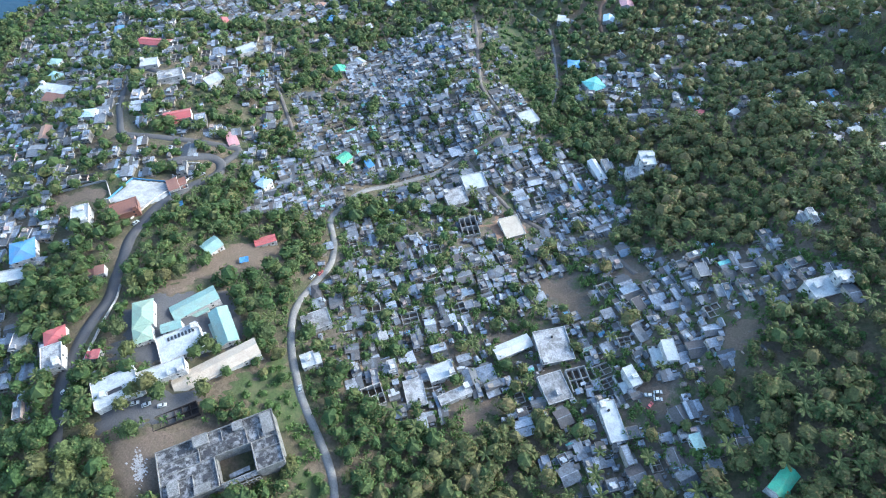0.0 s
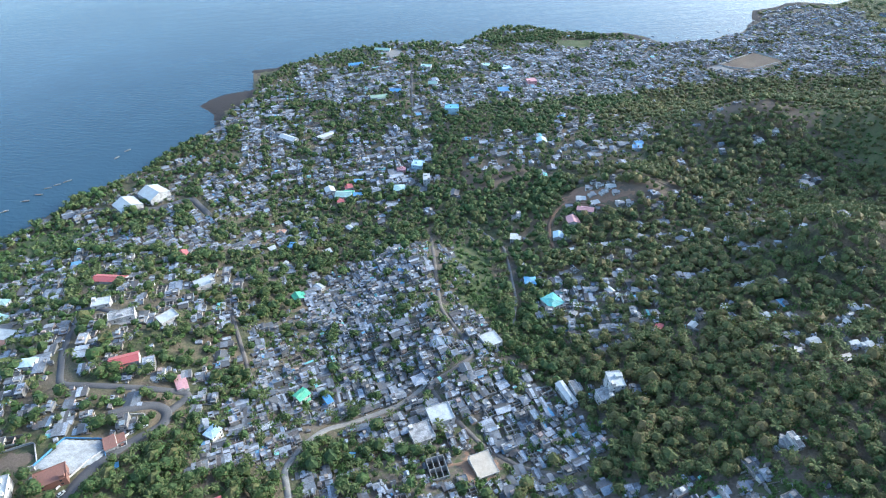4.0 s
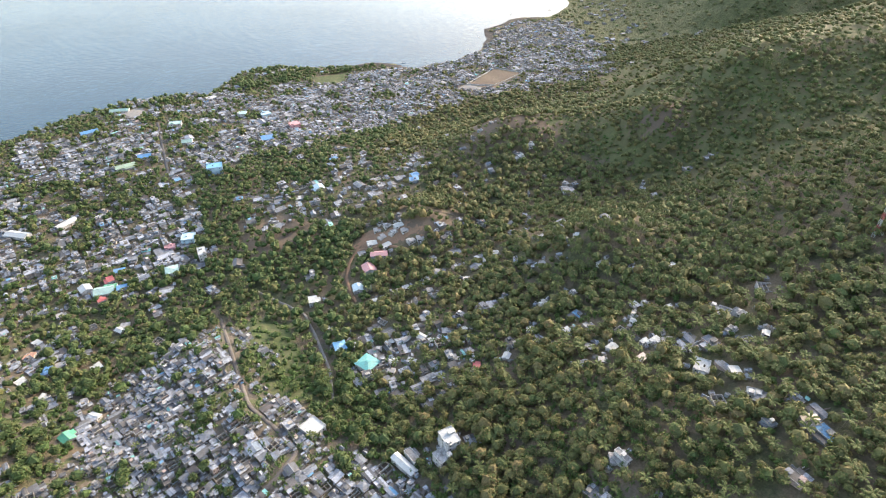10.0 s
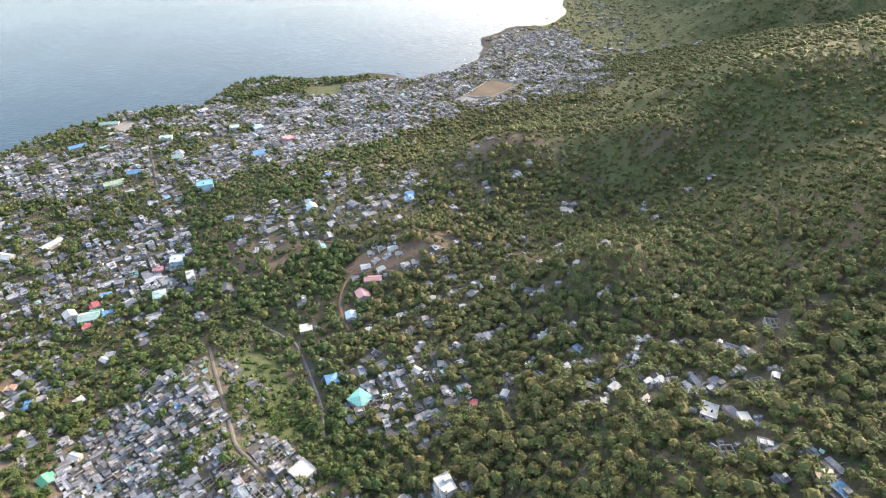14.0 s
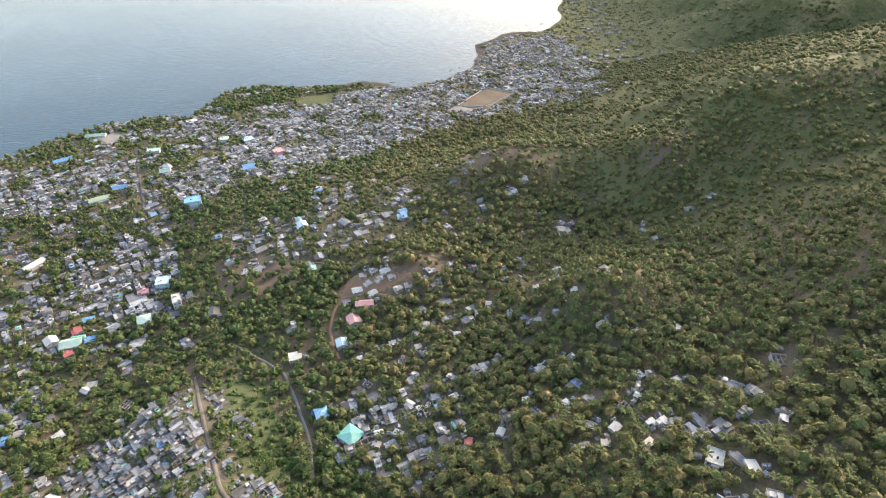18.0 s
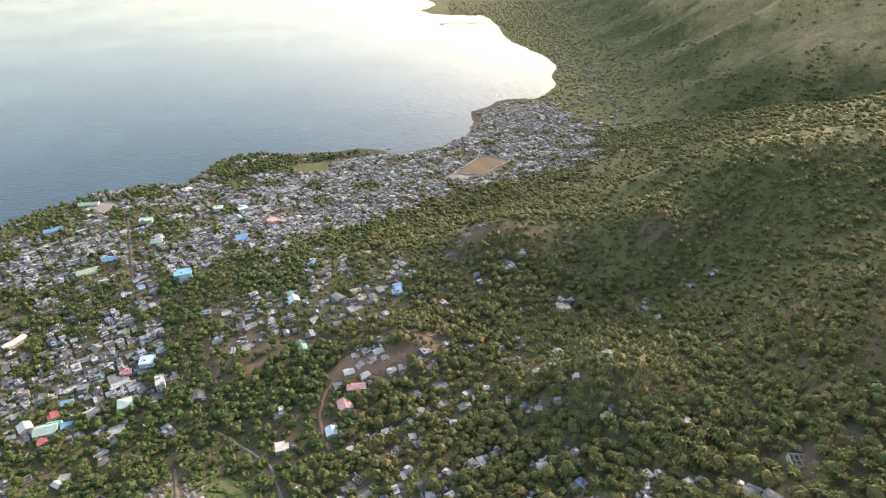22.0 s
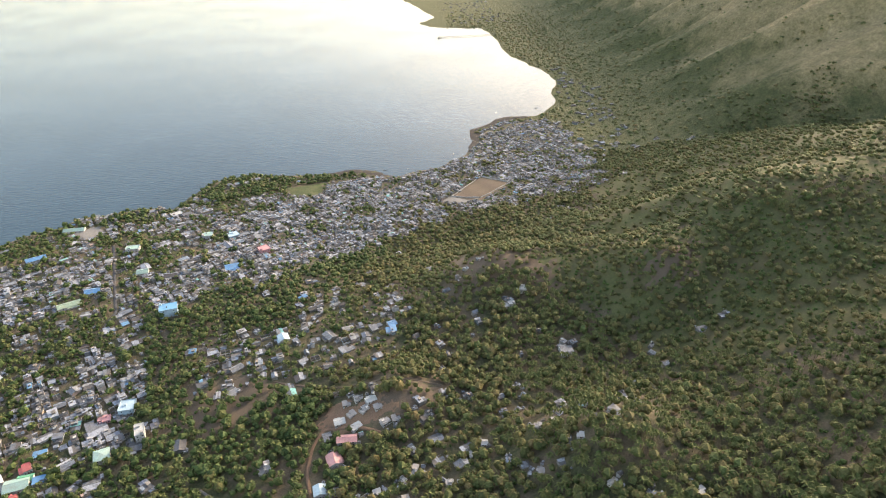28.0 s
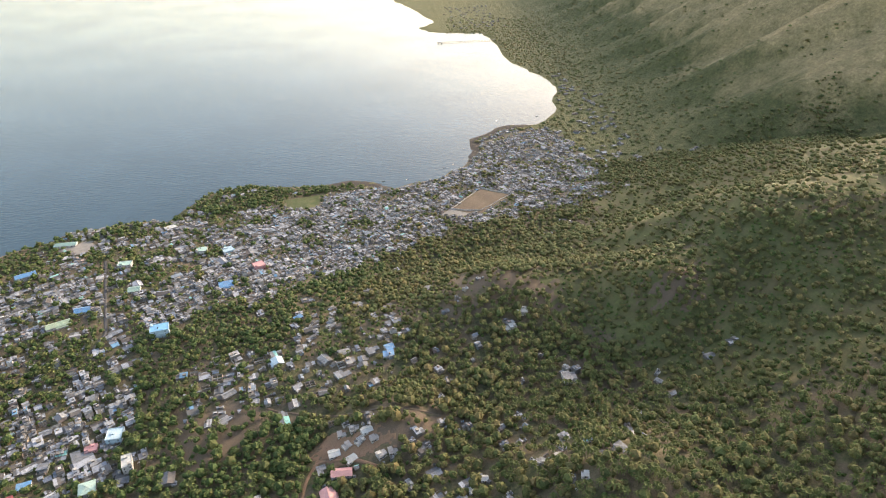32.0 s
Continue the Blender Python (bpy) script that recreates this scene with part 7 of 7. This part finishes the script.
# ---- sheets, crates and lean-tos between the houses ----
bits = [[], [], []]
for x, y, a, l, w, h, style in plots:
    if y > 900 or l < 4.5:
        continue
    for _ in range(rub.randint(2, 5) if y < 330 else rub.randint(1, 3) if y < 480 else rub.randint(0, 2)):
        b = rub.uniform(0, 6.3)
        d = 0.62 * max(l, w) + rub.uniform(-0.4, 1.6)
        r = rub.uniform(0.5, 1.25)
        bits[rub.randint(0, 2)].append((x + d * math.cos(b), y + d * math.sin(b), 0, a + rub.uniform(-0.3, 0.3), r, r * rub.uniform(0.6, 1.3), rub.uniform(0.6, 1.3)))
for rows in bits:
    z = land(np.array([r[0] for r in rows]), np.array([r[1] for r in rows]))
    rows[:] = [(r[0], r[1], float(e), *r[3:]) for r, e in zip(rows, z)]
lean = triangles([Shape().slab([(-1.3, -1, 1.7), (1.3, -1, 1.7), (1.3, 1, 2.2), (-1.3, 1, 2.2)], 0.08), Shape().box(-1.2, 1.2, -0.8, 0.9, -0.5, 1.66)], [0, 1])
crate = triangles([Shape().box(-0.8, 0.8, -0.6, 0.6, -0.5, 0.8)], [0])
post = triangles([Shape().box(-1.6, 1.6, -0.1, 0.1, -0.5, 1.3), Shape().box(1.4, 1.6, 0.1, 2.2, -0.5, 1.3)], [1])
joined("yard_clutter", [(lean, bits[0]), (crate, bits[1]), (post, bits[2])], [M["far_roof"], M["far_wall"]], "sheet metal lean-tos, crates and low yard walls", "clutter")

# ---- boats on the water ----


def boat(x, y, yaw, size):
    ob = root("boat", Matrix.Translation((x, y, 0)) @ Matrix.Rotation(radians(yaw), 4, "Z") @ Matrix.Scale(size, 4), "small white wooden fishing boat afloat", "boat", "boats off the town")
    h, n = Shape(), 7
    ring = [(3.4 * (k / (n - 1) * 2 - 1), 0.85 * math.sin(math.pi * (0.1 + 0.85 * (1 - k / (n - 1)))), 0.55 + 0.3 * (k / (n - 1)) ** 3) for k in range(n)]
    v = [(x_, -w_, z_) for x_, w_, z_ in ring] + [(x_, w_, z_) for x_, w_, z_ in ring] + [(x_ * 0.9, 0, -0.25) for x_, w_, z_ in ring]
    h.add(v, [(k, k + 1, 2 * n + k + 1, 2 * n + k) for k in range(n - 1)] + [(2 * n + k, 2 * n + k + 1, n + k + 1, n + k) for k in range(n - 1)] + [(0, 2 * n, n), (n - 1, 2 * n - 1, 3 * n - 1)])
    part("hull", h, M["flat_white"], ob)
    part("deck", Shape().slab([(-3.0, -0.35, 0.5), (2.6, -0.3, 0.55), (2.6, 0.3, 0.55), (-3.0, 0.35, 0.5)], 0.05), M["wood"], ob)
    for t in (-1.6, 0.2, 1.6):
        part("thwart", Shape().box(t - 0.14, t + 0.14, -0.6, 0.6, 0.56, 0.62), M["wood"], ob)


for x, y, yaw, size in ((-687, 537, 70, 1.3), (-685, 516, 80, 1.2), (-695, 448, 60, 1.4), (-704, 427, 40, 1.3), (-701, 412, 30, 1.5), (-703, 396, 35, 1.4), (-706, 371, 60, 1.3), (-710, 351, 70, 1.3), (-700, 437, 50, 1.2),
                        (-16, 1240, 20, 1.0), (-57, 1253, 60, 1.0), (12, 1312, 120, 1.0), (30, 1330, 80, 1.1), (-100, 1245, 10, 1.0), (55, 1420, 100, 1.0), (140, 1610, 70, 1.2), (240, 1650, 20, 1.2), (-640, 470, 80, 1.1)):
    boat(x, y, yaw, size)

# ---- pier in the bay ----
pier = root("pier", Matrix.Translation((212, 2637, 0)) @ Matrix.Rotation(math.atan2(-61, -200), 4, "Z"), "long narrow concrete pier on piles reaching into the bay", "pier")
part("deck", Shape().box(-20, 209, -1.8, 1.8, 2.6, 3.2), M["concrete_road"], pier)
part("pier_head", Shape().box(196, 212, -7, 7, 2.5, 3.4), M["concrete_road"], pier)
for k in range(18):
    for s in (-1.4, 1.4):
        part("pile", Shape().tube((4 + 12 * k, s, -5), (4 + 12 * k, s, 2.6), 0.4, 0.4, 6), M["wall_grey"], pier)

# ---- lattice mast on the hill ----
mz = ground_at(272, 410)
mast = root("radio_mast", Matrix.Translation((272, 410, mz)), "tall red and white lattice radio mast in the forest", "mast")
corners = [(1.3 * math.cos(k * 2.0944), 1.3 * math.sin(k * 2.0944)) for k in range(3)]
for seg in range(9):
    z0, z1 = -1 + 5 * seg, 4 + 5 * seg
    k0, k1 = 1 - 0.6 * seg / 9, 1 - 0.6 * (seg + 1) / 9
    sh = Shape()
    for k in range(3):
        a, b = corners[k], corners[(k + 1) % 3]
        sh.tube((a[0] * k0, a[1] * k0, z0), (a[0] * k1, a[1] * k1, z1), 0.14, 0.14, 5)
        sh.tube((a[0] * k0, a[1] * k0, z0), (b[0] * k1, b[1] * k1, z1), 0.08, 0.08, 4)
        sh.tube((a[0] * k1, a[1] * k1, z1), (b[0] * k1, b[1] * k1, z1), 0.08, 0.08, 4)
    part("mast_section", sh, M["flat_white" if seg % 2 == 0 else "flat_red"], mast)
part("equipment_hut", Shape().box(3, 6.5, -1.5, 1.5, -2, 2.6).box(2.7, 6.8, -1.8, 1.8, 2.6, 2.8), M["wall_white"], mast)

# ---- rocks along the shore ----
rocks = []
for (ax, ay), (bx, by) in zip(COAST[2:33], COAST[3:34]):
    for _ in range(int(math.hypot(bx - ax, by - ay) / 5)):
        t, r = rub.random(), rub.uniform(0.6, 2.6)
        rocks.append((ax + (bx - ax) * t + rub.gauss(0, 5), ay + (by - ay) * t + rub.gauss(0, 5), -0.5, rub.uniform(0, 6.3), r, r * 0.8, r * 0.5))
joined("shore_rocks", [(triangles([lump(1, 0.6, 210)], [0]), rocks[::2]), (triangles([lump(1, 0.6, 214)], [0]), rocks[1::2])], [M["rock"]], "dark lava boulders along the waterline", "rocks")
